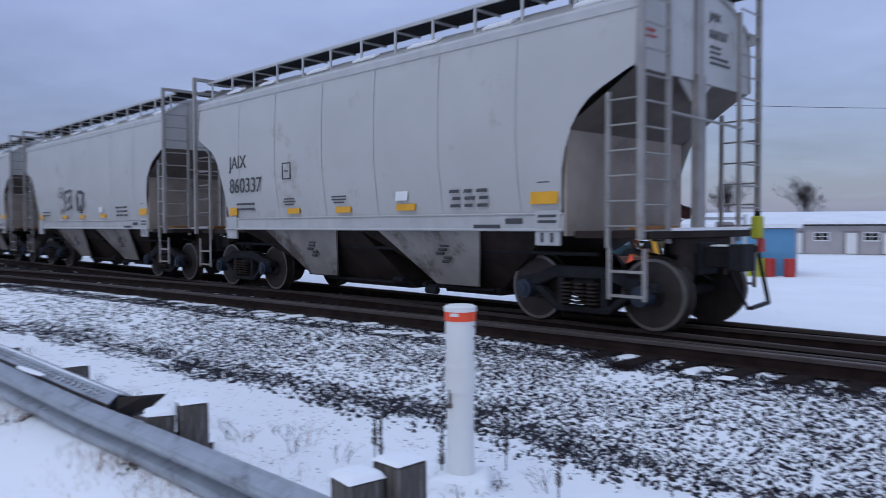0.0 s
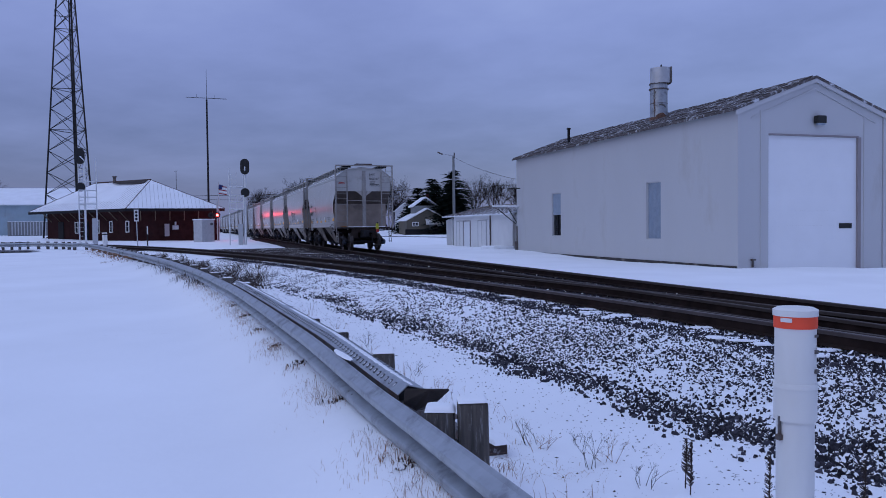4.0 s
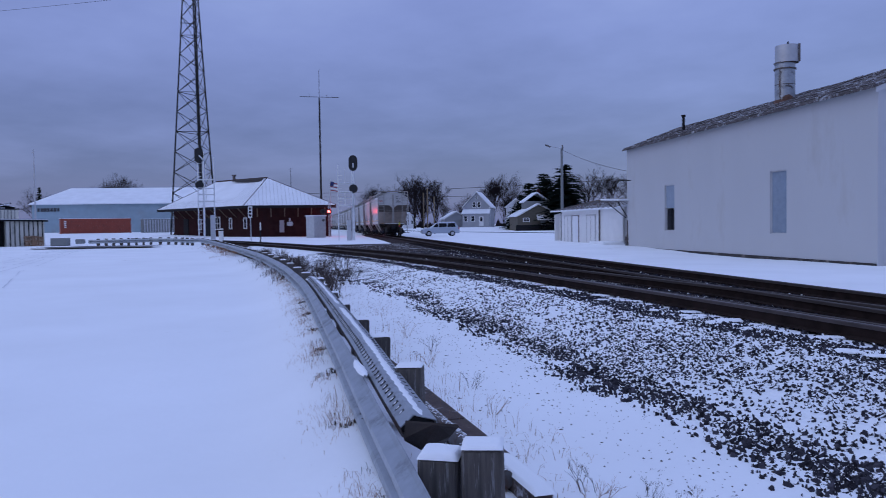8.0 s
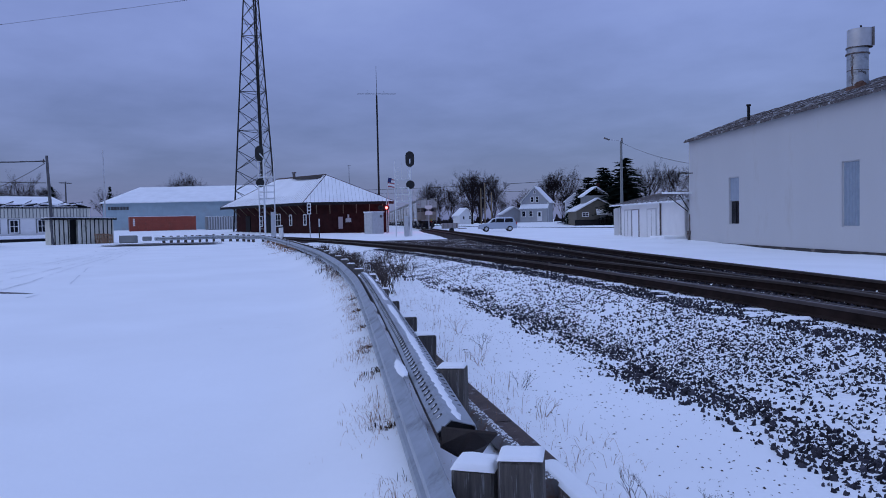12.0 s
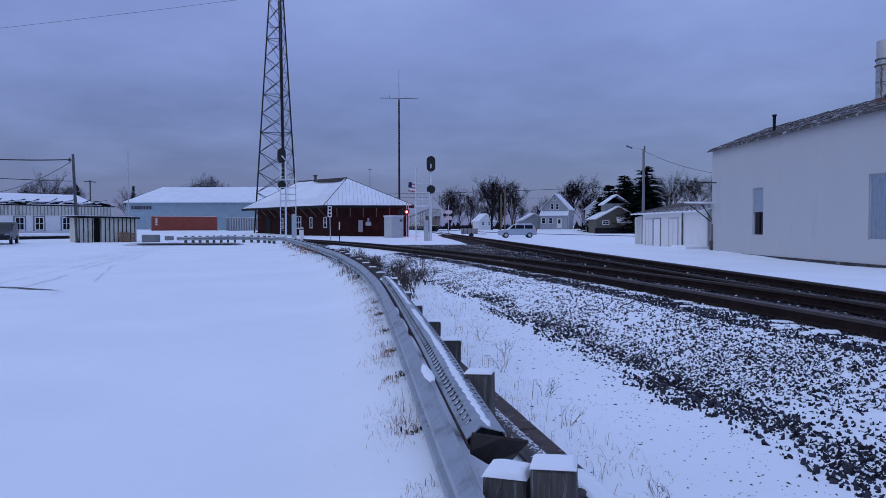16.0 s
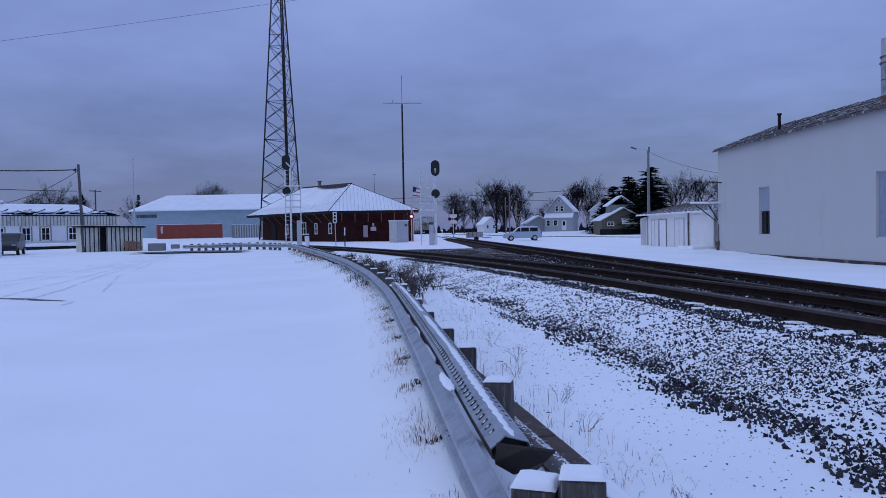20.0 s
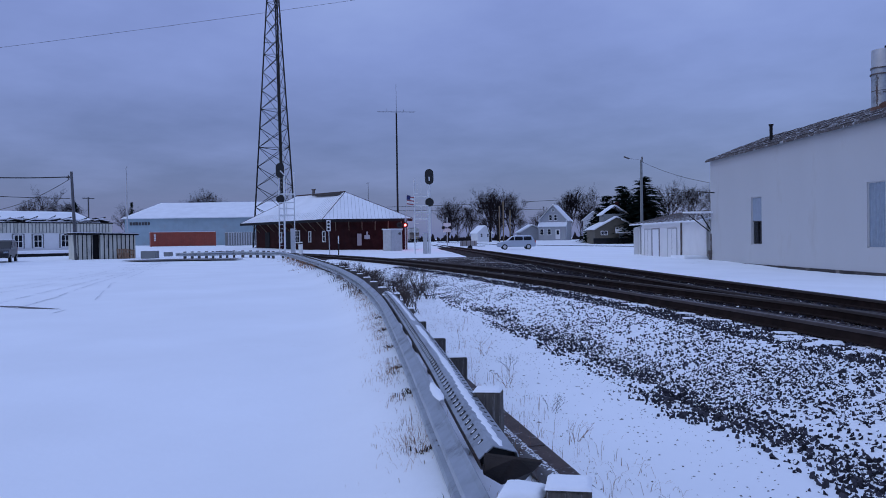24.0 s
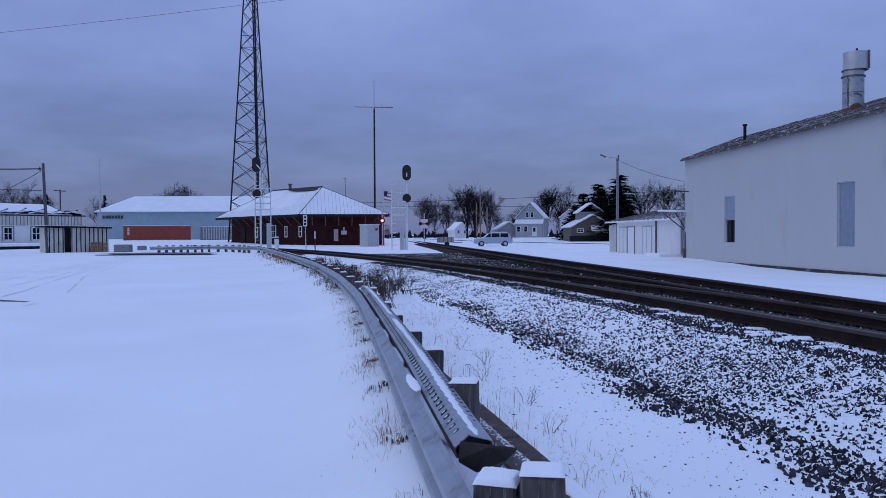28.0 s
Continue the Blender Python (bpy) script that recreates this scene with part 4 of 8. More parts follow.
def build_marker():
    m = thing("marker_post", pose(0.57, 4.13, ground_z(.57, 4.13) + .01), "white plastic pipeline marker post with an orange band", "marker post")
    r = 0.108
    part("tube", Shape().cyl((0, 0, -0.1), (0, 0, .69), r - 0.010, seg=28), M["pvc"], m)
    part("sleeve", Shape().cyl((0, 0, .68), (0, 0, .86), r + 0.003, seg=28).cyl((0, 0, .86), (0, 0, 1.24), r - 0.002, seg=28), M["pvc"], m, "upper sleeve of the post")
    part("rim", Shape().cyl((0, 0, .858), (0, 0, .885), r + 0.008, r + 0.003, seg=28), M["pvc"], m)
    part("band", Shape().cyl((0, 0, 1.185), (0, 0, 1.250), r + 0.004, seg=28), M["orange"], m, "orange reflective band")
    part("cap", Shape().cyl((0, 0, 1.250), (0, 0, 1.283), r + 0.008, seg=28).cyl((0, 0, 1.283), (0, 0, 1.295), r + 0.008, r - 0.015, seg=28), M["pvc"], m, "domed white cap")
    for z, tall in ((1.145, .012), (1.06, .02), (.955, .022)):
        q = radians(-12)
        part("bolt", Shape().box((r * math.cos(q), r * math.sin(q), z), (0.016, 0.03, tall), Matrix.Rotation(q, 3, "Z")), M["galv_dark"], m)
    q = radians(232)
    part("hasp", Shape().box((r * math.cos(q), r * math.sin(q), .645), (0.014, 0.012, .12), Matrix.Rotation(q, 3, "Z")).box((r * math.cos(q), r * math.sin(q), .59), (0.03, 0.03, .03), Matrix.Rotation(q, 3, "Z")), M["galv_dark"], m, "small rusty hasp")
    part("decal", Shape().box((-0.03, -r - .002, 1.232), (0.06, 0.006, 0.022), Matrix.Rotation(-.3, 3, "Z")), M["white_paint"], m, "small pale label")
    heap = snow_mound(.24, .22, 0, .10)
    part("snow_mound", Shape().add([v.co[:] for v in heap.vertices], [p.vertices[:] for p in heap.polygons], True), M["snow"], m, "snow heaped round the foot")


build_marker()


# ---------------------------------------------------------------- white garage building
GX, GY = -4.63, 28.34
GARAGE = Matrix(((0.646, -0.763, 0, GX), (0.763, 0.646, 0, GY), (0, 0, 1, 0.0), (0, 0, 0, 1)))  # x along the front, y along the side


def build_garage():
    g = thing("garage_building", GARAGE, "long white metal-clad garage building with a gabled front", "building")
    W, L, E, P, T = 6.75, 20.55, 5.85, 7.08, 0.18
    W1, W2 = (4.88, 5.98, 1.12, 3.58), (14.40, 15.52, 1.18, 3.53)
    # side wall facing the track, cut for its two windows
    ys = [0, W1[0], W1[1], W2[0], W2[1], L]
    for a, b in ((0, W1[0]), (W1[1], W2[0]), (W2[1], L)):
        part("side_wall", Shape().box((T / 2, (a + b) / 2, E / 2), (T, b - a, E)), M["white_wall"], g)
    for y0, y1, z0, z1 in (W1, W2):
        part("side_wall", Shape().box((T / 2, (y0 + y1) / 2, z0 / 2), (T, y1 - y0, z0)), M["white_wall"], g)
        part("side_wall", Shape().box((T / 2, (y0 + y1) / 2, (z1 + E) / 2), (T, y1 - y0, E - z1)), M["white_wall"], g)
    # shadow line along the ground painted as a dark strip
    part("base_strip", Shape().box((-0.012, L / 2, 0.15), (0.03, L, 0.14)), M["base_dark"], g, "stained dark strip painted as the shadow line at the wall foot")
    # front with door opening and gable
    D0, D1, DH = 1.32, 5.45, 4.98
    part("front_wall", Shape().box((D0 / 2 + T / 2, T / 2, E / 2), (D0 - T, T, E)), M["white_wall"], g)
    part("front_wall", Shape().box(((D1 + W) / 2, T / 2, E / 2), (W - D1, T, E)), M["white_wall"], g)
    part("front_wall", Shape().box(((D0 + D1) / 2, T / 2, (DH + E) / 2), (D1 - D0, T, E - DH)), M["white_wall"], g)
    part("gable", Shape().prism([(0, 0, E), (W, 0, E), (W / 2, 0, P)], (0, 0, 0), (0, T, 0)), M["white_wall"], g)
    part("rear_wall", Shape().box((W / 2, L - T / 2, E / 2), (W - 2 * T, T, E)).prism([(0, 0, E), (W, 0, E), (W / 2, 0, P)], (0, L - T, 0), (0, L, 0)), M["white_wall"], g)
    part("far_side_wall", Shape().box((W - T / 2, L / 2, E / 2), (T, L, E)), M["white_wall"], g)
    for x, w2 in ((.98, .05), (5.7, .05), (.05, .16), (W - .05, .16)):
        part("trim", Shape().box((x, -0.015, E / 2), (w2, 0.03, E)), M["white_wall"], g)
    rk = Shape()
    for x0, x1 in ((-0.15, W / 2), (W + 0.15, W / 2)):
        z0 = E + (P - E) * (-0.15) / (W / 2)
        rk.prism([(x0, -0.1, z0 - 0.16), (x1, -0.1, P - 0.12), (x1, -0.1, P + 0.06), (x0, -0.1, z0 + 0.02)], (0, 0, 0), (0, 0.06, 0))
        rk.prism([(x0 * .8 + W / 2 * .2, -0.045, E - 0.30), (x1, -0.045, P - 0.38), (x1, -0.045, P - 0.34), (x0 * .8 + W / 2 * .2, -0.045, E - 0.26)], (0, 0, 0), (0, 0.045, 0))
    part("rake_board", rk, M["white_wall"], g)
    for sgn, x0 in ((1, -0.25), (-1, W + 0.25)):
        z0 = E - (P - E) * 0.25 / (W / 2)
        r = Shape().prism([(x0, -0.12, z0 + 0.02), (W / 2, -0.12, P + 0.02), (W / 2, -0.12, P + 0.12), (x0, -0.12, z0 + 0.12)], (0, 0, 0), (0, L + 0.24, 0))
        part("roof", r, M["shingle"], g, "dark shingle roof patched with snow")
    sh = Shape()
    rnd = random.Random(9)
    for i in range(30):
        for j in range(5):
            y = -0.1 + 0.7 * i + rnd.uniform(-.1, .1)
            q = (j + 0.5) / 5
            x = -0.25 + (W / 2 + 0.25) * q
            z = E - (P - E) * 0.25 / (W / 2) + (P - E) * (1 + .25 / (W / 2)) * q + 0.125
            sh.box((x, y + 0.35, z + 0.03 * rnd.random()), (0.66 * rnd.uniform(.7, 1), 0.64 * rnd.uniform(.7, 1.05), 0.035), Matrix.Rotation(-math.atan2(P - E, W / 2) + rnd.uniform(-.03, .03), 3, "Y"))
    part("shingle_course", sh, M["shingle"], g)
    # sectional door
    d = thing("overhead_door", None, "", "")
    d.parent = g
    for i in range(9):
        h = DH / 9
        part("panel", Shape().box(((D0 + D1) / 2, 0.10, h * (i + .5)), (D1 - D0, 0.05, h - 0.0015)), M["door_white"], d)
    part("slot", Shape().box((4.90, 0.07, 1.64), (0.60, 0.02, 0.2)), M["black"], d, "dark letter-box window")
    tagged(d, "white sectional overhead door")
    part("door_frame", Shape().box((D1 + 0.03, 0.03, DH / 2), (0.14, 0.10, DH)).box(((D0 + D1) / 2, 0.03, DH + 0.02), (D1 - D0, 0.1, 0.06)), M["grey_wall"], g)
    lamp = part("wall_light", Shape().prism([(3.30, -0.02, 5.72), (3.72, -0.02, 5.72), (3.72, -0.02, 5.44), (3.30, -0.02, 5.44)], (0, 0, 0), (0, -0.24, 0.0)), M["black"], g, "black wall-pack light over the door", bevel=0.03)
    part("lens", Shape().box((3.51, -0.16, 5.42), (0.3, 0.14, 0.1)), M["glass_block"], lamp)
    part("tap", Shape().box((0.60, -0.06, 0.33), (0.05, 0.08, 0.3)).box((0.60, -0.08, 0.45), (0.2, 0.06, 0.06)), M["galv_dark"], g)
    for k, (y0, y1, z0, z1) in enumerate((W1, W2)):
        w = part("window_frame", Shape().box((0.1, (y0 + y1) / 2, z0 + .02), (0.1, y1 - y0, 0.04)).box((0.1, (y0 + y1) / 2, z1 - .02), (0.1, y1 - y0, 0.04)).box((0.1, y0 + .02, (z0 + z1) / 2), (0.1, 0.04, z1 - z0)).box((0.1, y1 - .02, (z0 + z1) / 2), (0.1, 0.04, z1 - z0)), M["white_wall"], g)
        if k == 0:
            part("pane", Shape().box((0.09, (y0 + y1) / 2, (z0 + z1) / 2), (0.03, y1 - y0 - .08, z1 - z0 - 0.04)), M["glass_block"], w, "rippled fibreglass pane")
            for i in range(11):
                part("ripple", Shape().cyl((0.075, y0 + .08 + i * (y1 - y0 - .16) / 10, z0 + .03), (0.075, y0 + .08 + i * (y1 - y0 - .16) / 10, z1 - .03), .018, seg=6), M["glass_block"], w)
        else:
            zm = z0 + (z1 - z0) * .49
            part("pane", Shape().box((0.09, (y0 + y1) / 2, (zm + z1) / 2), (0.03, y1 - y0 - .08, z1 - zm - .02)), M["glass_block"], w, "rippled fibreglass pane")
            part("pane", Shape().box((0.14, (y0 + y1) / 2, (zm + z0) / 2), (0.02, y1 - y0 - .08, zm - z0 - .02)), M["glass_dark"], w, "dark glass pane")
            part("bar", Shape().box((0.11, (y0 + y1) / 2, (zm + z0) / 2), (0.04, 0.04, zm - z0)), M["dark"], w)
    # flue and vent on the roof
    ch = thing("flue_stack", GARAGE @ pose(2.0, 8.1, 6.5), "tall weathered galvanised flue with a hooded top", "chimney")
    part("flue_pipe", Shape().cyl((0, 0, -.4), (0, 0, 1.80), 0.40, seg=24), M["galv"], ch)
    for z, rr, h in ((.86, .405, .03), (1.52, .45, .05), (1.77, .44, .05)):
        part("joint_band", Shape().cyl((0, 0, z), (0, 0, z + h), rr, seg=24), M["galv_dark"], ch)
    drum = part("hood", Shape().cyl((.067, -.044, 1.80), (.067, -.044, 2.52), .47, seg=24, caps=False).cyl((.067, -.044, 1.80), (.067, -.044, 2.50), .462, seg=24, caps=False), M["alu"], ch, "open drum-shaped cowl")
    part("cone", Shape().cyl((.067, -.044, 2.02), (.067, -.044, 2.40), .46, .10, seg=20), M["galv_dark"], drum)
    part("finial", Shape().cyl((.1, -.06, 2.40), (.1, -.06, 2.70), .07, .035, seg=8), M["dark"], drum)
    part("bracket", Shape().box((.37, -.43, 2.18), (.05, .10, .74), Matrix.Rotation(.6, 3, "Z")), M["galv_dark"], drum)
    run = Shape()
    rnd = random.Random(12)
    for k in range(16):
        a, z = radians(210 + rnd.uniform(-3, 3)), .22 + .082 * k
        run.box((.40 * math.cos(a), .40 * math.sin(a), z), (.012, .035 + .05 * rnd.random(), .10), Matrix.Rotation(a, 3, "Z"))
    for k in range(9):
        a = radians(243 + 5 * k)
        run.box((.40 * math.cos(a), .40 * math.sin(a), .80 - .012 * k * rnd.random()), (.012, .05, .05 + .05 * rnd.random()), Matrix.Rotation(a, 3, "Z"))
    part("stain", run, M["galv_dark"], ch, "dark streak of soot down the pipe")
    collar = Shape().cyl((0, 0, -.10), (0, 0, .24), 0.46, .42, seg=24)
    for k in range(14):
        a = radians(225 + 4.5 * k)
        collar.box((.41 * math.cos(a), .41 * math.sin(a), .26), (.03, .06, .10 + .26 * math.sin(math.pi * k / 13) * (.7 + .3 * rnd.random())), Matrix.Rotation(a, 3, "Z"))
    part("collar", collar, M["rust"], ch, "rusty collar at the roof")
    v = thing("vent_pipe", GARAGE @ pose(0.9, 15.2, 6.05), "thin black roof vent pipe", "vent pipe")
    part("pipe", Shape().cyl((0, 0, -.2), (0, 0, 1.0), 0.075, seg=10), M["dark"], v)
    part("cap", Shape().cyl((0, 0, 1.0), (0, 0, 1.08), 0.115, seg=10), M["dark"], v)


build_garage()


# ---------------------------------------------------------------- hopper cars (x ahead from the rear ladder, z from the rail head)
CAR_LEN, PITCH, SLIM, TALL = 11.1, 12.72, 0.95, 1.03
HALF = [(1.46, 1.45), (1.54, 1.9), (1.59, 2.35), (1.585, 2.85), (1.57, 3.3), (1.55, 3.62), (1.525, 3.80)]
ROOF = [(1.525, 3.80), (1.49, 3.84), (1.49, 3.90), (1.05, 4.13), (0.6, 4.23), (0.0, 4.26)]


def low_edge(x):
    """Height of the body's lower edge at x from the nearer end."""
    q = (x - 0.1) / 1.13
    if q >= 1:
        return 1.45
    return 3.12 - 0.50 * q - 0.9 * q ** 6 if q < 0.97 else 1.75


def side_sheet(sign):
    s = Shape()
    xs = [0.1, 0.21, 0.38, 0.55, 0.72, 0.88, 1.00, 1.10, 1.17, 1.23]
    xs = xs[:10] + [1.9, 3.4, 4.9, 6.35, 7.8, 9.2] + [CAR_LEN - v for v in reversed(xs[:10])]

    def half(z):
        for (a, za), (b, zb) in zip(HALF, HALF[1:]):
            if z <= zb:
                return a + (b - a) * (z - za) / (zb - za)
        return HALF[-1][0]
    rows = 9
    for x in xs:
        lo = low_edge(min(x, CAR_LEN - x))
        for k in range(rows):
            z = lo + (3.80 - lo) * k / (rows - 1)
            s.v.append((x, sign * half(z), z))
    f = []
    for i in range(len(xs) - 1):
        for k in range(rows - 1):
            q = (i * rows + k, (i + 1) * rows + k, (i + 1) * rows + k + 1, i * rows + k + 1)
            f.append(q)
    s.f, s.smooth = f, [True] * len(f)
    return s


def build_car():
    c = thing("hopper_car", None, "grey two-bay covered hopper freight car with a weathered end", "freight car", "hopper cars of the train")
    for sign in (1, -1):
        sd = part("side_sheet", side_sheet(sign), M["car_paint"], c)
        for x in (1.9, 3.4, 4.9, 6.35, 7.89, 9.25):
            seam = Shape()
            for (a, za), (b, zb) in zip(HALF, HALF[1:]):
                seam.add([(x - .008, sign * (a + .004), za), (x + .008, sign * (a + .004), za), (x + .008, sign * (b + .004), zb), (x - .008, sign * (b + .004), zb)], [(0, 1, 2, 3)])
            part("weld_seam", seam, M["car_seam"], sd)
        chord = Shape().sweep([(0, -.08), (.06, -.08), (.06, .02), (.03, .06), (0, .06)] if sign < 0 else [(0, .06), (-.03, .06), (-.06, .02), (-.06, -.08), (0, -.08)], [(0.02, sign * 1.49, 3.83), (CAR_LEN - .02, sign * 1.49, 3.83)])
        part("top_chord", chord, M["car_trim"], c)
        sill = Shape().sweep([(sign * a, b) for a, b in ((1.445, 1.2375), (1.55, 1.2375), (1.55, 1.2625), (1.495, 1.275), (1.495, 1.44), (1.52, 1.45), (1.52, 1.4725), (1.445, 1.4725))][::-sign], [(CAR_LEN / 2 - 4.38, 0, 0), (CAR_LEN / 2 + 4.38, 0, 0)])
        for x in (1.42, CAR_LEN - 1.42):
            part("jacking_pad", Shape().box((x, sign * 1.50, 1.28), (0.40, 0.05, 0.44)), M["car_trim"], c, bevel=0.008)
        part("side_sill", sill, M["car_trim"], c, bevel=0.008)
        dk = Shape()
        dk.box((2.0, sign * 1.505, 1.37), (0.30, 0.01, 0.07))
        for x, z, w in ((1.42, 1.43, .3), (1.42, 1.36, .3), (1.34, 1.16, .05), (1.50, 1.16, .05), (2.5, 1.3, .5)):
            dk.box((x, sign * 1.528 if x < 1.7 else sign * 1.503, z), (w, 0.006, 0.035 if x < 1.7 and w > .1 else 0.05 if w > .1 else .12))
        tagged(part("stencil_bar", dk, M["graffiti"], sd, "unreadable dark stencilling"), kind="stuff")
        pl = ((1.48, 1.68, .45, .20), (9.6, 1.60, .3, .16), (4.20, 1.59, .44, .10), (5.82, 1.58, .42, .10), (7.36, 1.58, .40, .1))
        for x, z, w, h in pl:
            part("reflector_patch", Shape().box((x, sign * 1.512, z), (w, 0.012, h), Matrix.Rotation(sign * 0.12, 3, "X")), M["yellow"], sd, "yellow reflective patch")
        bars = Shape()
        for x, z, w in ((9.1, 1.74, .7), (9.1, 1.64, .7), (7.48, 1.80, .34), (7.48, 1.75, .4), (7.48, 1.70, .3), (5.93, 1.80, .42), (5.93, 1.75, .42), (5.93, 1.70, .3), (1.48, 1.86, .2)):
            bars.box((x, sign * 1.527, z), (w, 0.006, 0.04 if x == 9.1 else .022), Matrix.Rotation(sign * 0.15, 3, "X"))
        for r in range(3):
            for k in range(3):
                bars.box((3.10 - .27 * k - .03 * (r % 2), sign * (1.522 + .011 * (2 - r)), 1.79 - .10 * r), (.20 - .04 * ((r + k) % 2), 0.006, .045), Matrix.Rotation(sign * 0.15, 3, "X"))
        for x0 in (7.35, 7.61):
            bars.box((x0, sign * 1.591, 2.30), (0.025, 0.006, 0.30))
        for z0 in (2.16, 2.30, 2.44):
            bars.box((7.48, sign * 1.591, z0), (0.28 if z0 != 2.30 else .12, 0.006, 0.02))
        tagged(part("stencil_bar", bars, M["graffiti"], sd, "small unreadable stencilled lines"), kind="stuff")
        part("placard", Shape().box((4.27, sign * 1.54, 1.76), (0.28, 0.006, 0.14), Matrix.Rotation(sign * .12, 3, "X")), M["white_paint"], sd, "white placard")
    roof = Shape()
    pts = ROOF + [(-y, z) for y, z in reversed(ROOF[:-1])]
    roof.add([(x, y, z) for x in (0.08, CAR_LEN - .08) for y, z in pts], [(i, i + 1, len(pts) + i + 1, len(pts) + i) for i in range(len(pts) - 1)])
    part("roof", roof, M["car_paint"], c)
    hat = Shape()
    for i in range(5):
        hat.box((1.3 + 2.12 * i, 0, 4.3), (1.7, 0.62, 0.12))
    part("hatch", hat, M["car_trim"], c, bevel=0.03)
    for sign in (1, -1):
        rb = Shape()
        for k in range(9):
            rb.box((CAR_LEN / 2, sign * (.76 + .06 * k), 4.36), (CAR_LEN, 0.036, 0.06))
        for k in range(84):
            rb.box((.06 + k * (CAR_LEN - .12) / 83, sign * 1.0, 4.36), (.03, .5, .03))
        part("running_board", rb, M["dark"], c, "dark grating walkway on the roof")
        rl = Shape().box((CAR_LEN / 2, sign * 1.29, 4.36), (CAR_LEN, 0.025, 0.05))
        snowy = Shape()
        for k in range(7):
            snowy.box((.9 + 1.5 * k + .3 * hash_noise(k, 4), sign * 1.30, 4.020 + .005 * k % 2), (.5 + .4 * abs(hash_noise(k, 6)), .16, .03), Matrix.Rotation(-sign * .48, 3, "X"))
        part("snow_patch", snowy, M["snow"], c, "thin snow left on the roof edge")
        for i in range(13):
            x = 0.25 + i * (CAR_LEN - .5) / 12
            rl.box((x, sign * 1.295, 4.16), (0.04, 0.03, 0.40))
            rl.box((x, sign * 1.0, 4.32), (0.035, 0.55, 0.03))
        part("walkway_rail", rl, M["car_trim"], c)
    for end in (0, 1):
        def q(x):
            return x if end == 0 else CAR_LEN - x
        half = [(1.54, 3.1), (1.545, 3.6), (1.52, 3.89), (1.0, 4.25), (.3, 4.31)]
        e = part("end_panel", Shape().prism([(q(.12), y, z) for y, z in half] + [(q(.12), -y, z) for y, z in reversed(half)], (0, 0, 0), (q(.16) - q(.12), 0, 0)), M["car_paint"], c)
        # the down-facing sheet's shade is painted into its dark colour
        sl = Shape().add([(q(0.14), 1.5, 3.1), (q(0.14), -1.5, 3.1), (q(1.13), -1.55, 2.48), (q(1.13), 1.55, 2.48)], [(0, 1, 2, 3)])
        part("end_slope", sl, M["car_slope_dark"], c, "grimy slope sheet with its underside shade in the colour")
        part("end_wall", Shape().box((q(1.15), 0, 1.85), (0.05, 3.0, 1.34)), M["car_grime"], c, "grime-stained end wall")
        post = Shape().box((q(0.10), 0, 2.2), (0.10, 0.20, 1.95)).box((q(0.1), 0, 3.6), (0.03, 0.20, 1.1))
        part("centre_post", post, M["car_ladder"], c, "grimy centre post")
        for sg in (1, -1):
            part("gusset", Shape().prism([(q(.16), sg * .1, 3.1), (q(.16), sg * .45, 3.1), (q(.16), sg * .1, 2.85)], (-.015, 0, 0), (.015, 0, 0)), M["car_end"], c)
        for sign in (1, -1):
            lad = Shape()
            lad.box((q(0.0), sign * 1.61, 2.8), (0.07, 0.07, 3.3)).box((q(0.0), sign * 0.98, 2.6), (0.05, 0.06, 3.0))
            lad.box((q(0.5), sign * 1.52, 1.95), (0.05, 0.05, 1.8))
            for k in range(11):
                z = 1.25 + 0.29 * k
                lad.cyl((q(-.02), sign * 0.98, z), (q(-.02), sign * 1.60, z), 0.013, seg=5)
                if k < 6:
                    lad.cyl((q(0.0), sign * 1.53, z + .05), (q(.5), sign * 1.55, z + .05), 0.013, seg=5)
            lad.box((q(0.0), sign * 1.52, .75), (0.05, 0.03, 0.6)).box((q(.48), sign * 1.52, .75), (0.05, 0.03, 0.6))
            lad.box((q(.24), sign * 1.52, .50), (0.5, 0.06, 0.03)).box((q(.24), sign * 1.52, .78), (0.5, 0.04, 0.03))
            part("ladder", lad, M["car_ladder"], c)
        bars = Shape().cyl((q(-.03), 1.0, 2.62), (q(-.03), -1.0, 2.58), 0.018, seg=6)
        part("top_bar", Shape().box((q(0), 0, 4.42), (0.1, 3.2, 0.06)), M["car_ladder"], c)
        part("grab_bar", bars, M["car_ladder"], c)
        part("end_walkway", Shape().box((q(.25), 0, 4.5), (.55, .9, .03)).box((q(-.02), 0, 4.48), (.04, .9, .08)).box((q(.5), 0, 4.48), (.04, .9, .08)), M["galv_dark"], c)
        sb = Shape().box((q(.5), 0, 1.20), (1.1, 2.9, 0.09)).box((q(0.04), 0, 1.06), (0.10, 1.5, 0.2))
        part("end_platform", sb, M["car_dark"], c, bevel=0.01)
        part("end_snow", Shape().box((q(.3), .75, 1.272), (.5, .5, .02)).box((q(.12), -.7, 1.165), (.1, .6, .02)).box((q(-.3), .04, 1.06), (.3, .2, .02)), M["snow"], c, "bits of snow on the end sill")
        part("brake_rod", Shape().cyl((q(.5), .9, 1.0), (q(-.05), -.5, .75), .02, seg=5).box((q(-.04), .6, .82), (.05, .35, .3)).box((q(-.04), -.55, .85), (.05, .3, .35)), M["car_dark"], c)
        part("step_plate", Shape().box((q(.18), 1.0, 1.28), (.3, .7, .05)), M["loader_yellow"], c, "rusty orange end step")
        part("snow_ledge", Shape().box((q(.02), -.1, 1.262), (.16, 2.1, .035)), M["snow"], c, "line of snow on the end sill")
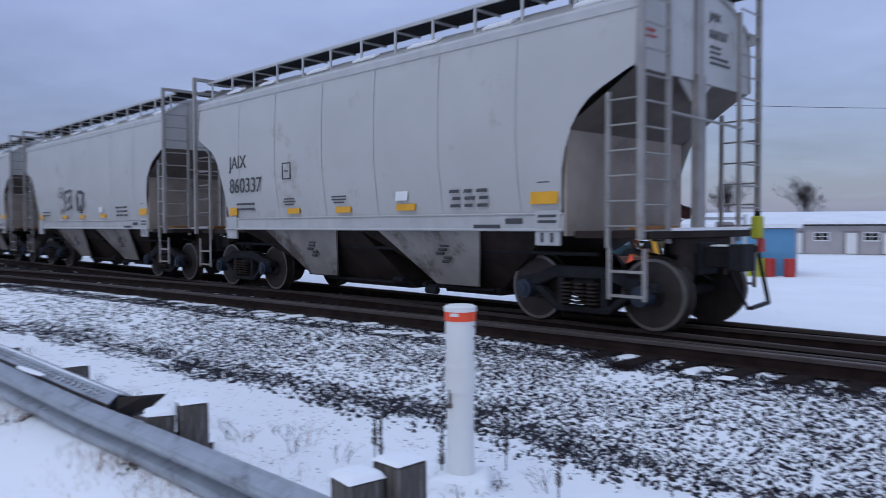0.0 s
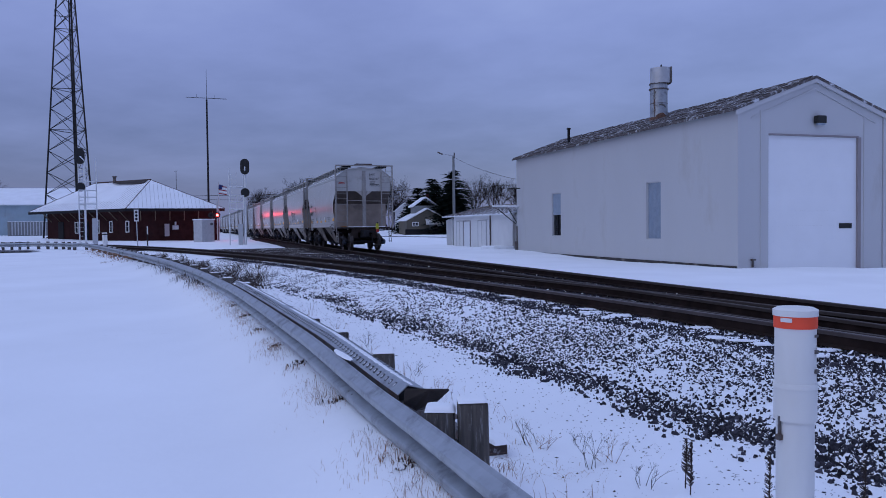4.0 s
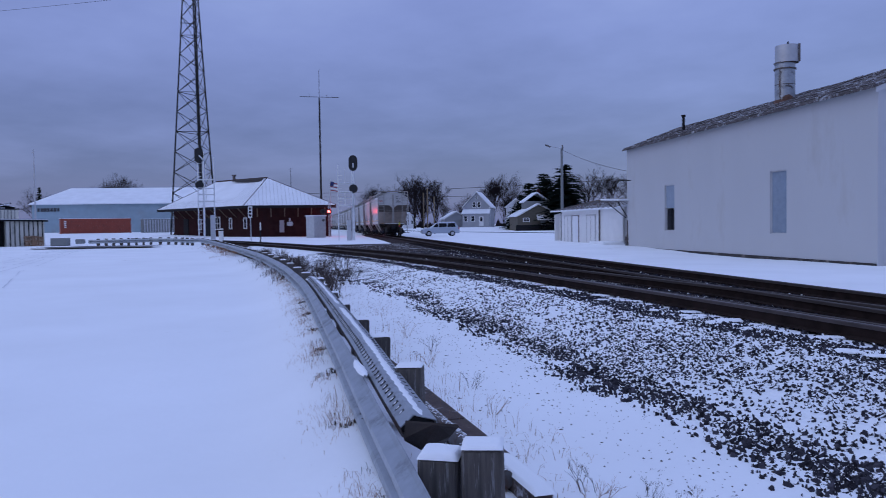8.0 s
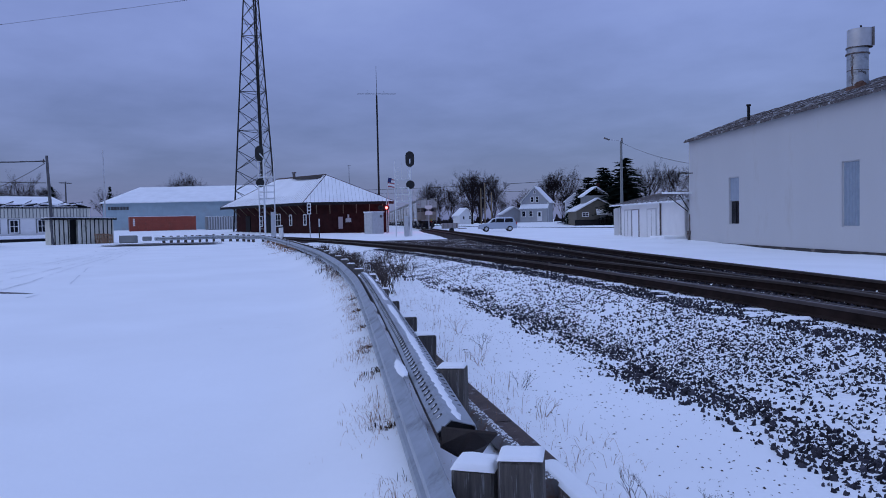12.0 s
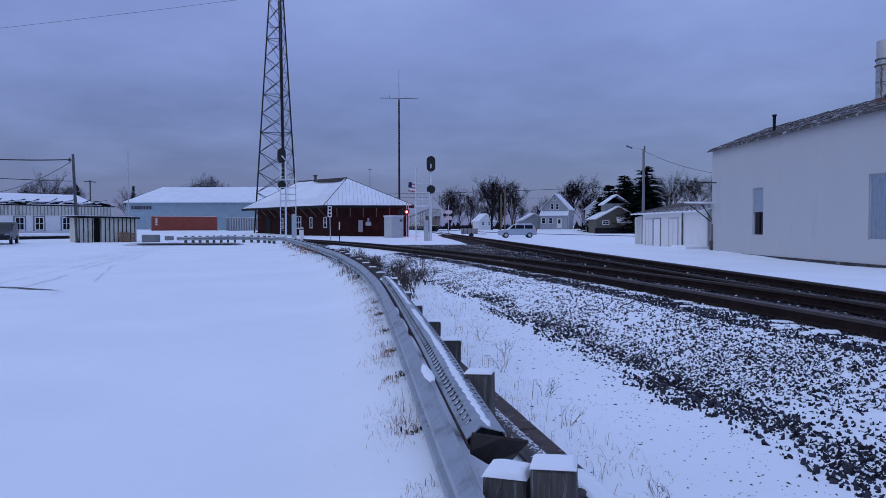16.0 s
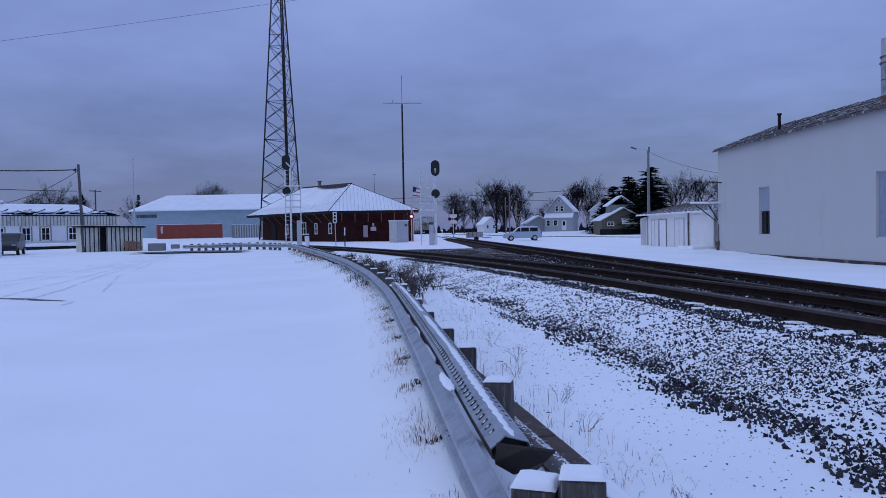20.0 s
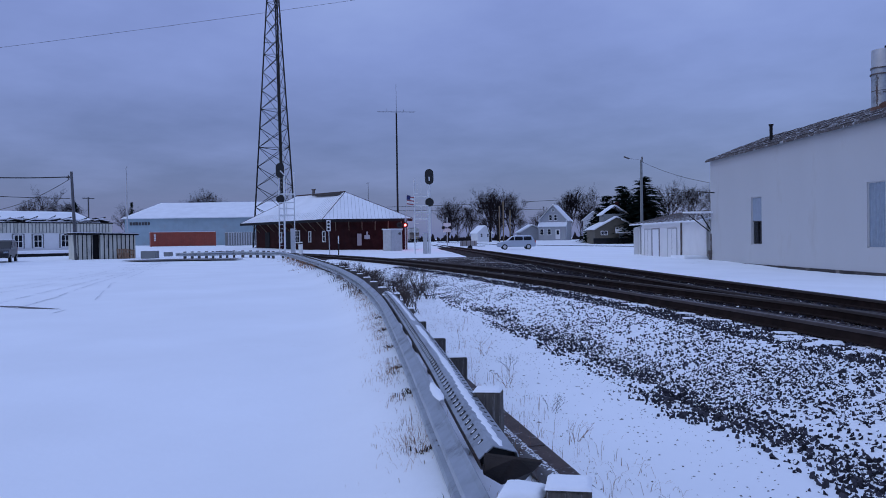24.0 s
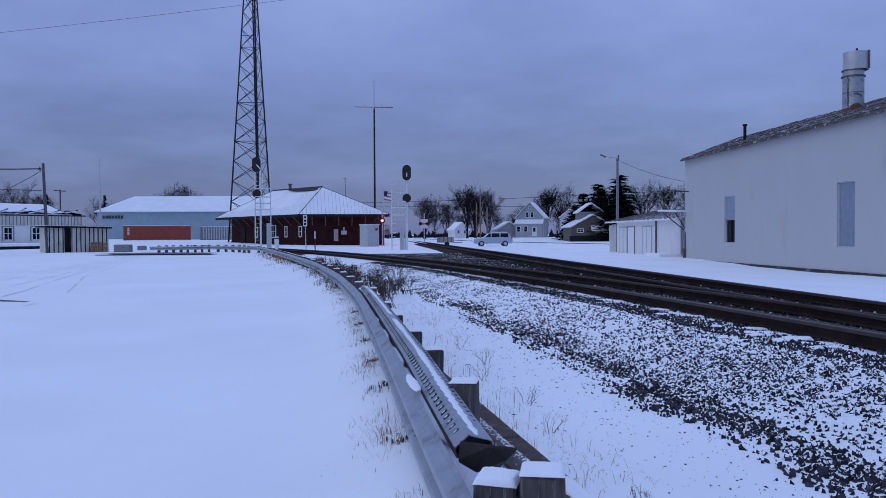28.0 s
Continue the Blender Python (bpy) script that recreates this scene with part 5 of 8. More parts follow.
        cp = Shape().box((q(-.25), 0, .92), (.6, .24, .26)).box((q(-.5), .05, .92), (.2, .34, .32)).box((q(.2), 0, .9), (.5, .5, .4))
        cp.cyl((q(-.1), -.35, .85), (q(-.4), -.4, .25), .025, seg=6).cyl((q(0), .5, .8), (q(.1), -.6, .55), .018, seg=6)
        part("coupler", cp, M["truck_iron"], c, bevel=0.02)
    for x0, x1, b0, b1 in ((2.72, 5.0, 3.15, 4.06), (6.16, 8.5, 6.75, 7.6)):
        for sign in (1, -1):
            part("hopper_side", Shape().prism([(x0, sign * 1.42, 1.24), (x1, sign * 1.42, 1.24), (b1, sign * .95, .42), (b0, sign * .95, .42)], (0, 0, 0), (0, -sign * .04, 0)), M["car_slope"], c)
    # near-black colour carries the shade of the recess between the pale side panels
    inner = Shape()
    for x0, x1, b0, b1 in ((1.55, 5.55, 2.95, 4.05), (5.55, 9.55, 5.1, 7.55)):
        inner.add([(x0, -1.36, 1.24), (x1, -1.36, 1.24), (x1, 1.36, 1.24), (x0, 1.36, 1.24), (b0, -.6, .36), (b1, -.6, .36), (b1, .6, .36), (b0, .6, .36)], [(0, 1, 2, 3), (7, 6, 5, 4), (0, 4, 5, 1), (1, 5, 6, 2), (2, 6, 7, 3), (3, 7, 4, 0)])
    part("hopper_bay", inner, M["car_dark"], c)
    gate = Shape()
    for b0, b1 in ((3.1, 4.0), (5.1, 6.7)):
        gate.box(((b0 + b1) / 2, 0, .33), (b1 - b0 + .3, 1.3, .1)).cyl((b1 + .5, -.8, .38), (b1 + .5, .8, .38), .035, seg=6).cyl((b0 - .1, .75, .36), (b1 + .6, .75, .36), .03, seg=6)
    part("outlet_gate", gate, M["truck_iron"], c)
    marks = Shape()
    for x in (3.65, 7.15):
        for sign in (1, -1):
            for k in range(5):
                marks.box((x + .07 * (k % 3) - .1, sign * (1.29 - .02 * k), 1.02 - .06 * k), (.2 - .02 * k, .03, .03), Matrix.Rotation(sign * .5, 3, "X"))
    tagged(part("stencil_bar", marks, M["graffiti"], c, "dark smudged stencilling"), kind="stuff")
    for xc in (1.17, CAR_LEN - 1.17):
        tk = part("truck", Shape().box((xc, 0, .55), (.35, 2.0, .3)), M["truck_iron"], c)
        for sign in (1, -1):
            fr = Shape()
            y = sign * 0.98
            fr.prism([(xc - 1.08, y, .60), (xc - .75, y, .66), (xc - .45, y, .78), (xc + .45, y, .78), (xc + .75, y, .66), (xc + 1.08, y, .60), (xc + 1.08, y, .48), (xc + .72, y, .50), (xc + .42, y, .62), (xc - .42, y, .62), (xc - .72, y, .50), (xc - 1.08, y, .48)], (0, -.08, 0), (0, .08, 0))
            for sg in (1, -1):
                fr.prism([(xc + sg * .86, y, .50), (xc + sg * .68, y, .50), (xc + sg * .30, y, .20), (xc + sg * .42, y, .18)], (0, -.07, 0), (0, .07, 0))
                fr.box((xc + sg * .34, y, .42), (.10, .16, .44))
            fr.box((xc, y, .22), (.86, .18, .09))
            part("side_frame", fr, M["truck_iron"], tk, bevel=0.02)
            sp = Shape()
            for k in range(3):
                for j in range(6):
                    sp.cyl((xc - .2 + .2 * k, y + sign * .1, .30 + .05 * j), (xc - .2 + .2 * k, y + sign * .1, .325 + .05 * j), .085, seg=8)
            tagged(part("spring_nest", sp, M["car_dark"], tk), kind="stuff")
            for dx in (-.91, .91):
                part("bearing_cap", Shape().cyl((xc + dx, y, .45), (xc + dx, y + sign * .16, .45), .13, seg=12).cyl((xc + dx, y + sign * .16, .45), (xc + dx, y + sign * .19, .45), .07, seg=8), M["bearing_blue"], tk, "dull blue bearing cap")
        for dx in (-.91, .91):
            for sign in (1, -1):
                w = Shape().cyl((xc + dx, sign * .69, .455), (xc + dx, sign * .82, .455), .455, seg=28).cyl((xc + dx, sign * .655, .455), (xc + dx, sign * .69, .455), .482, seg=28)
                w.cyl((xc + dx, sign * .80, .455), (xc + dx, sign * .86, .455), .16, seg=14)
                wh = part("wheel", w, M["wheel_steel"], tk)
                rim = Shape()
                n, r0, r1 = 28, .41, .45
                ring = [(xc + dx + r * math.cos(2 * math.pi * i / n), sign * .823, .455 + r * math.sin(2 * math.pi * i / n)) for r in (r0, r1) for i in range(n)]
                rim.add(ring, [(i, (i + 1) % n, n + (i + 1) % n, n + i) for i in range(n)])
                part("rim", rim, M["rim_steel"], wh, "paler worn wheel rim")
            part("axle", Shape().cyl((xc + dx, -.9, .455), (xc + dx, .9, .455), .08, seg=10), M["truck_iron"], tk)
    pipe = Shape().cyl((.9, 1.1, .95), (CAR_LEN - .9, 1.1, .95), .03, seg=6).cyl((4.95, .85, .42), (5.2, .85, .42), .06, seg=8).cyl((4.15, .85, .30), (4.4, .85, .30), .06, seg=8)
    part("brake_rigging", pipe, M["truck_iron"], c)
    # body scaled in width and height over the trucks to fit the camera's view
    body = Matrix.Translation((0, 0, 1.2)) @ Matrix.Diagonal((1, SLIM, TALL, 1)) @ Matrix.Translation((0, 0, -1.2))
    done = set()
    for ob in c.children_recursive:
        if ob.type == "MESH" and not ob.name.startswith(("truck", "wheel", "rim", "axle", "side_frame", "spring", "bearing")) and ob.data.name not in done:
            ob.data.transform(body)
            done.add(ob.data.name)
    return c


def side_text(car, words, size, x, z):
    """Lettering on the left side, reading towards the rear."""
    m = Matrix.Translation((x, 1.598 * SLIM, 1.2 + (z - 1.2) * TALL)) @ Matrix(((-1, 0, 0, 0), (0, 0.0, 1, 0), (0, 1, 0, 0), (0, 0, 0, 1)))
    bar_text(car, words, size, m, M["graffiti"], "lettering", "dark stencilled reporting mark")


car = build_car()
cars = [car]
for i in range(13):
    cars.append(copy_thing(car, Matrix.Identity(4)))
side_text(car, "JAIX", .36, 9.62, 2.44)
side_text(car, "860337", .42, 9.62, 1.96)
END_TURN = Matrix(((0, 0, -1, 0), (-1, 0, 0, 0), (0, 1, 0, 0), (0, 0, 0, 1)))
bar_text(car, "JAIX", .17, Matrix.Translation((.112, -.30, 4.0)) @ END_TURN, M["graffiti"], "lettering", "dark stencilled reporting mark")
bar_text(car, "860337", .17, Matrix.Translation((.112, -.30, 3.77)) @ END_TURN, M["graffiti"], "lettering", "dark stencilled reporting mark")
eb = Shape()
for k, (z, w) in enumerate(((3.66, .3), (3.59, .28), (3.52, .5), (3.45, .55))):
    eb.box((.112, -.32 - w / 2, z), (.006, w, .03))
tagged(part("stencil_bar", eb, M["graffiti"], car, "small unreadable stencilled lines"), kind="stuff")
tagged(part("stencil_bar", Shape().box((.112, 1.2, 3.62), (.006, .3, .03)).box((.112, 1.2, 3.55), (.006, .36, .025)), M["red_paint"], car, "small red stencilled lines"), kind="stuff")
gr = Shape()
for x, z, w, h, a in ((7.1, 2.05, .07, .55, .1), (6.85, 2.35, .5, .08, .1), (6.7, 1.85, .45, .08, .3), (6.55, 2.15, .07, .5, -.2), (6.8, 2.1, .4, .06, .5), (6.0, 2.0, .12, .5, .2), (5.8, 2.3, .4, .1, 0), (5.75, 1.85, .3, .1, .4), (5.55, 2.1, .1, .4, -.3)):
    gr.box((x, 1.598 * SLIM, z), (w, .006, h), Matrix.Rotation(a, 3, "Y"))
part("graffiti", gr, M["graffiti"], cars[1], "dark spray-painted scrawl")

eot = thing("end_of_train_device", None, "lime and red end-of-train warning box clamped to the coupler", "train device")
part("housing", Shape().box((-.42, -.58, 1.28), (.12, .15, .30)), M["lime"], eot, bevel=0.02)
part("reflector", Shape().box((-.47, -.58, 1.05), (.05, .14, .17)), M["red_paint"], eot, "red reflector plate")
part("lamp", Shape().cyl((-.42, -.58, 1.42), (-.42, -.58, 1.49), .04, seg=10), M["dark"], eot)
part("bracket", Shape().box((-.42, -.35, 1.0), (.08, .5, .08)), M["truck_iron"], eot)
part("air_hose", Shape().cyl((-.45, -.55, .95), (-.5, -.75, .3), .03, seg=6).cyl((-.5, -.75, .3), (-.45, -.35, .25), .03, seg=6), M["black"], eot)


TRAIN = [(0, 3.1), (0.5, 7.42), (1, 11.8), (2, 20.4), (3, 29.3), (4, 38.75), (5.5, 53.4), (7, 68.3), (8, 77.6), (10, 95.8), (12, 114.0), (14.5, 138), (16, 153), (18, 173.5), (20, 194.5), (23, 226), (28, 278)]


def car_pose(s):
    a, b = s + 1.17, s + CAR_LEN - 1.17
    pa, pb = tr(a, main_n(a), RAIL_Z), tr(b, main_n(b), RAIL_Z)
    d = (pb - pa).normalized()
    p = pa - d * 1.17
    return pose(p.x, p.y, p.z, 0, 0, math.degrees(math.atan2(d.y, d.x)))


def motions():
    for i, c in enumerate(cars):
        walk(c, [(t, car_pose(s + PITCH * i)) for t, s in TRAIN])
    walk(eot, [(t, car_pose(s)) for t, s in TRAIN])


# ---------------------------------------------------------------- ballast stones, weeds and grass
def build_stones():
    """Loose ballast: snow-topped stones on the slope, bare ones along the toe and between the rails."""
    rng = np.random.default_rng(4)
    place, size, white = [], [], []

    def slope_z(s, n, q, top):
        return -0.03 + (top + 0.03) * (q * q * (3 - 2 * q)) * 0.5 + (top + 0.05) * q * 0.5 + 0.03 * noise.noise(Vector((s * 1.7, n * 1.7, 1)))
    for _ in range(300000):
        if len(place) >= 76000:
            break
        s = -4 + 41.5 * rng.random() ** 1.3
        toe, near, far, top = bed_profile(s)
        zone = rng.random()
        if zone < 0.60:
            # the white slope, with thin swells of cover
            q = .12 + .88 * rng.random()
            n = toe + (near - toe) * q
            patch = noise.noise(Vector((s * .55, n * .9, 2))) + .5 * noise.noise(Vector((s * 2.1, n * 2.6, 8)))
            if rng.random() > (.58 + .6 * patch) * min(1, max(.16, 1 - .09 * (s - 6.5))):
                continue
            z, r, snow = slope_z(s, n, q, top), .009 + .014 * rng.random() ** 1.5, rng.random() < (.95 if q < .85 else .6)
        elif zone < 0.80:
            # the dark toe, ragged and patchy
            q = .13 + .075 * rng.normal() + .10 * noise.noise(Vector((s * .45, 3, 3)))
            n = toe + (near - toe) * q
            patch = noise.noise(Vector((s * .42, n * .5, 11))) + .6 * noise.noise(Vector((s * 1.5, n * 2.0, 6)))
            if q > .5 or q < -.16 or rng.random() > (.55 + .9 * patch - (.25 if q < 0 else 0)) * min(1, max(.2, 1 - .07 * (s - 8))):
                continue
            p = tr(s, n)
            z = slope_z(s, n, q, top) if q > .05 else max(surf_z(p.x, p.y), slope_z(s, n, q, top) if q > 0 else -1)
            r, snow = .010 + .020 * rng.random() ** 1.8, rng.random() < .22
        elif zone < 0.87:
            # fine dark grit at the top of the slope
            q = .86 + .16 * rng.random()
            n = toe + (near - toe) * q
            z, r, snow = slope_z(s, n, min(q, 1), top), .010 + .014 * rng.random(), False
        else:
            n = near + (far - near) * rng.random()
            z, r, snow = top, .012 + .018 * rng.random(), rng.random() < .1
        place.append(tuple(tr(s, n, z + .002)))
        size.append(r)
        white.append(snow)
    # each stone: an uneven six-sided foot, a shoulder and an off-centre crown
    k = len(place)
    r = np.array(size)[:, None]
    ang = (np.arange(6) * math.pi / 3)[None] + (rng.random((k, 6)) - .5) * 1.0
    rad = r * (0.45 + .8 * rng.random((k, 6)))
    stretch, turn = 1.0 + .55 * rng.random((k, 1)), rng.random((k, 1)) * 6.28
    fx, fy = rad * np.cos(ang) * stretch, rad * np.sin(ang)
    dx, dy = (rng.random((k, 1)) - .5) * r * .6, (rng.random((k, 1)) - .5) * r * .6
    tall = r * (.55 + .6 * rng.random((k, 1)))
    lean_to = rng.random((k, 1)) * 6.28
    cover = np.where(np.array(white), .78, .6)[:, None]
    ux, uy = fx * cover + dx * .6, fy * cover + dy * .6
    uz = np.maximum(tall * (.8 + .3 * rng.random((k, 6))) + .75 * (ux * np.cos(lean_to) + uy * np.sin(lean_to)), r * .12)
    px, py = np.concatenate([fx, ux], 1), np.concatenate([fy, uy], 1)
    pz = np.concatenate([-.02 + 0 * fx, uz], 1)
    out = np.stack([px * np.cos(turn) - py * np.sin(turn), px * np.sin(turn) + py * np.cos(turn), pz], -1) + np.array(place)[:, None, :]
    one = [(i, (i + 1) % 6, 6 + (i + 1) % 6, 6 + i) for i in range(6)]
    top = np.array([(6, 7, 8, 9), (9, 10, 11, 6)])
    faces = (np.arange(k)[:, None, None] * 12 + np.concatenate([np.array(one), top])[None]).reshape(-1, 4)
    me = bpy.data.meshes.new("ballast_stones")
    me.from_pydata(out.reshape(-1, 3).tolist(), [], faces.tolist())
    me.materials.append(stone_material())
    me.materials.append(M["snow"])
    slot = np.zeros((k, 8), dtype=np.int32)
    slot[np.array(white), 6:] = 1
    me.polygons.foreach_set("material_index", slot.reshape(-1))
    ob = new("ballast_stones", me)
    tagged(ob, "loose dark ballast stones, those on the slope capped with snow", "stones", kind="stuff")


def stone_material():
    m = material("loose_stone", (0.046, 0.044, 0.055), 0.95, spec=0.1, spread=0.3, scale=12, bump=0)
    nt = m.node_tree
    b = nt.nodes["Principled BSDF"]
    col = b.inputs["Base Color"].links[0].from_socket
    g = nt.nodes.new("ShaderNodeNewGeometry")
    h = nt.nodes.new("ShaderNodeHueSaturation")
    mr = nt.nodes.new("ShaderNodeMapRange")
    mr.inputs["To Min"].default_value, mr.inputs["To Max"].default_value = 0.45, 1.7
    nt.links.new(g.outputs["Random Per Island"], mr.inputs["Value"])
    nt.links.new(mr.outputs["Result"], h.inputs["Value"])
    nt.links.new(col, h.inputs["Color"])
    nt.links.new(h.outputs["Color"], b.inputs["Base Color"])
    return m


build_stones()


def blades(spots, name, label, mat, height, lean, per, spread, width=0.004, seed=1):
    rnd = random.Random(seed)
    s = Shape()
    for x, y, k in spots:
        for _ in range(int(per * k)):
            px, py = x + rnd.gauss(0, spread), y + rnd.gauss(0, spread)
            z = snow_z(px, py) - 0.01
            h = height * rnd.uniform(0.35, 1.0) * (0.7 + 0.3 * k)
            a, l = rnd.uniform(0, 6.28), lean * rnd.uniform(0.1, 1.0)
            w = width * rnd.uniform(0.7, 1.5)
            dx, dy = math.cos(a), math.sin(a)
            base = [(px - dy * w, py + dx * w), (px + dy * w, py - dx * w)]
            mid = (px + dx * l * h * .35, py + dy * l * h * .35, z + h * .62)
            tip = (px + dx * l * h, py + dy * l * h, z + h * (1.0 - .25 * l))
            s.add([(*base[0], z), (*base[1], z), (mid[0] + dy * w * .8, mid[1] - dx * w * .8, mid[2]), (mid[0] - dy * w * .8, mid[1] + dx * w * .8, mid[2]), tip], [(0, 1, 2, 3), (3, 2, 4)])
    me = s.mesh(name, mat)
    ob = new(name, me)
    return tagged(ob, label, name.replace("_", " "), kind="stuff")


def edge_spots(n, off, spread, s0, s1, seed):
    rnd = random.Random(seed)
    out = []
    for _ in range(n):
        s = s0 + (s1 - s0) * rnd.random() ** 1.4
        p = tr(s, rail_n(s) + off + rnd.gauss(0, spread))
        if hash_noise(s * .9, off) > -0.35:
            out.append((p.x, p.y, rnd.uniform(0.3, 1.0)))
    return out


blades(edge_spots(480, -0.08, 0.06, 1.6, 27.8, 1), "dry_grass", "tufts of tawny dry grass along the guardrail", M["dry_grass"], 0.11, 1.5, 10, 0.05, 0.0011, seed=2)
blades(edge_spots(260, -0.22, 0.12, 1.6, 20.8, 31), "dry_grass", "sparse pale grass poking through the snow", M["straw"], 0.09, 1.4, 7, 0.07, 0.0010, seed=32)
blades(edge_spots(60, -0.06, 0.06, 1.9, 27.8, 5), "dry_weeds", "dark dry weeds under the guardrail", M["dry_weed"], 0.07, 1.6, 9, 0.035, 0.0022, seed=3)
blades(edge_spots(420, 0.95, 0.40, 3.5, 27.8, 33), "dry_grass", "fallen straw on the snow behind the guardrail", M["straw"], 0.09, 2.4, 6, 0.10, 0.0014, seed=34)
blades(edge_spots(80, 0.62, 0.18, 2.5, 17.4, 35), "dry_grass", "arching reddish stalks behind the guardrail posts", M["dry_grass"], 0.24, 1.6, 6, 0.07, 0.0016, seed=36)
blades(edge_spots(150, 0.95, 0.30, 5.8, 30.1, 7), "dry_grass", "thin dry stalks between the guardrail and the ballast", M["dry_grass"], 0.26, 0.5, 6, 0.12, 0.0018, seed=4)
blades(edge_spots(30, 0.75, 0.12, 3.7, 13.9, 9), "dry_grass", "flattened tawny grass behind the guardrail", M["dry_grass"], 0.16, 1.4, 9, 0.07, 0.002, seed=8)
blades(edge_spots(85, 0.2, 0.2, 19.7, 41.7, 11), "brown_brush", "tangled brown brush under the guardrail", M["dry_weed"], 0.34, 1.2, 30, 0.16, 0.004, seed=9)
blades(edge_spots(150, 1.1, 0.5, 22, 46, 14), "brown_brush", "tall reddish-brown weeds beside the track", M["dry_weed"], 0.62, 0.7, 24, 0.22, 0.004, seed=15)
blades(edge_spots(110, 0.0, 0.35, 39.3, 57.9, 12), "brown_brush", "low tangle of pale brown grass by the guardrail", M["dry_grass"], 0.2, 1.5, 22, 0.25, 0.008, seed=10)
blades([(-2.14, 5.44, 1), (-1.95, 5.11, .7), (-2.43, 5.78, .6), (1.92, 4.26, .7), (2.81, 4.04, 1), (2.45, 4.49, .8), (3.31, 4.64, .9), (0.51, 4.20, .6), (-0.40, 4.00, .6), (-0.63, 4.17, .5)], "dry_weeds", "flattened dry weeds in the snow", M["dry_grass"], 0.15, 1.7, 22, 0.14, 0.0016, seed=6)
blades([(.57 + .2 * math.cos(a), 4.13 + .18 * math.sin(a), 1) for a in (0, .9, 2.0, 3.3, 4.2, 5.2)], "dry_weeds", "matted dead grass round the marker post", M["dry_weed"], 0.14, 1.9, 26, 0.07, 0.003, seed=51)
blades([(*tr(v, rail_n(v) - .02)[:2], 1) for v in (1.1, 3.35, 5.3, 7.1, 8.5, 10.2, 12.0, 13.7)], "dry_weeds", "dark clods and weeds under the guardrail posts", M["dry_weed"], 0.05, 2.0, 40, 0.055, 0.005, seed=27)
blades([(*tr(v, rail_n(v) - .10)[:2], 1) for v in (1.5, 3.55, 5.5, 6.9, 8.3, 10.05, 11.9, 14.1, 16.65, 18.85)], "dry_weeds", "tawny matted weeds at the feet of the guardrail posts", M["dry_grass"], 0.10, 1.8, 34, 0.09, 0.002, seed=26)


def specks():
    """Small flat leaf scraps and grit lying on the snow beside the ballast."""
    rnd = random.Random(77)
    s = Shape()
    for _ in range(2600):
        v = 1.7 + 21 * rnd.random() ** 1.1
        toe = bed_profile(v)[0]
        n = rail_n(v) + .45 + (toe - rail_n(v) - .4) * rnd.random() ** .6
        p = tr(v, n)
        z = snow_z(p.x, p.y)
        r, a = rnd.uniform(.002, .010) * rnd.random() + .002, rnd.uniform(0, 6.28)
        d, e = Vector((math.cos(a), math.sin(a), 0)) * r * rnd.uniform(1, 2.6), Vector((-math.sin(a), math.cos(a), 0)) * r
        c = Vector((p.x, p.y, z))
        s.add([c - d, c + e, c + d, c - e, c + Vector((0, 0, r * .9))], [(0, 1, 4), (1, 2, 4), (2, 3, 4), (3, 0, 4)])
    tagged(new("leaf_litter", s.mesh("leaf_litter", M["dry_weed"])), "dark scraps of leaf and grit on the snow", "litter", kind="stuff")


specks()


def build_weed(x, y, h, seed, spikes=10):
    """A tall dead stalk with a bristly seed head."""
    rnd = random.Random(seed)
    w = thing("dead_weed", on_ground(x, y), "tall dead weed stalk with a bristly brown head", "weed", "dead weeds by the ballast")
    s = Shape().cyl((0, 0, 0), (0.01, 0.01, h), 0.005, 0.003, seg=5)
    for i in range(spikes * 13):
        z = h * (0.3 + 0.7 * rnd.random())
        a = rnd.uniform(0, 6.28)
        l = 0.014 + 0.022 * (1 - z / h)
        s.cyl((0.01 * z / h, 0.01 * z / h, z), (l * math.cos(a), l * math.sin(a), z + l * .9), 0.0028, 0.002, seg=3, caps=False)
    part("stalk", s, M["dry_weed"], w)


for k, (x, y, h) in enumerate(((0.43, 4.15, .46), (-0.06, 4.37, .42), (0.88, 4.49, .40), (-0.17, 4.67, .34), (1.25, 3.83, .38))):
    build_weed(x, y, h, 40 + k)


def grow(s, p, d, length, r, depth, rnd, split=3, droop=0.0, up=.25):
    q = p + d * length
    s.cyl(p, q, r, r * 0.62, seg=5 if depth > 2 else 3, caps=False)
    if depth == 0:
        return
    for _ in range(split if depth > 1 else split + 1):
        a = Vector((rnd.gauss(0, 1), rnd.gauss(0, 1), rnd.gauss(up, .6)))
        nd = (d + a.normalized() * rnd.uniform(0.35, 0.7)).normalized()
        nd.z -= droop
        grow(s, p + (q - p) * rnd.uniform(0.55, 1.0), nd.normalized(), length * rnd.uniform(0.58, 0.8), r * 0.6, depth - 1, rnd, split, droop, up)


def build_bush(x, y, h, seed):
    b = thing("bare_shrub", on_ground(x, y), "leafless brown shrub in the snow", "shrub", "bare shrubs")
    rnd = random.Random(seed)
    s = Shape()
    for _ in range(7):
        d = Vector((rnd.gauss(0, .3), rnd.gauss(0, .3), 1)).normalized()
        grow(s, Vector((rnd.gauss(0, .05), rnd.gauss(0, .05), 0)), d, h * .42, 0.008, 3, rnd, 3)
    part("branch", s, M["dry_weed"], b)


build_bush(-16.37, 16.19, 1.0, 1)
build_bush(-15.15, 15.46, .6, 2)


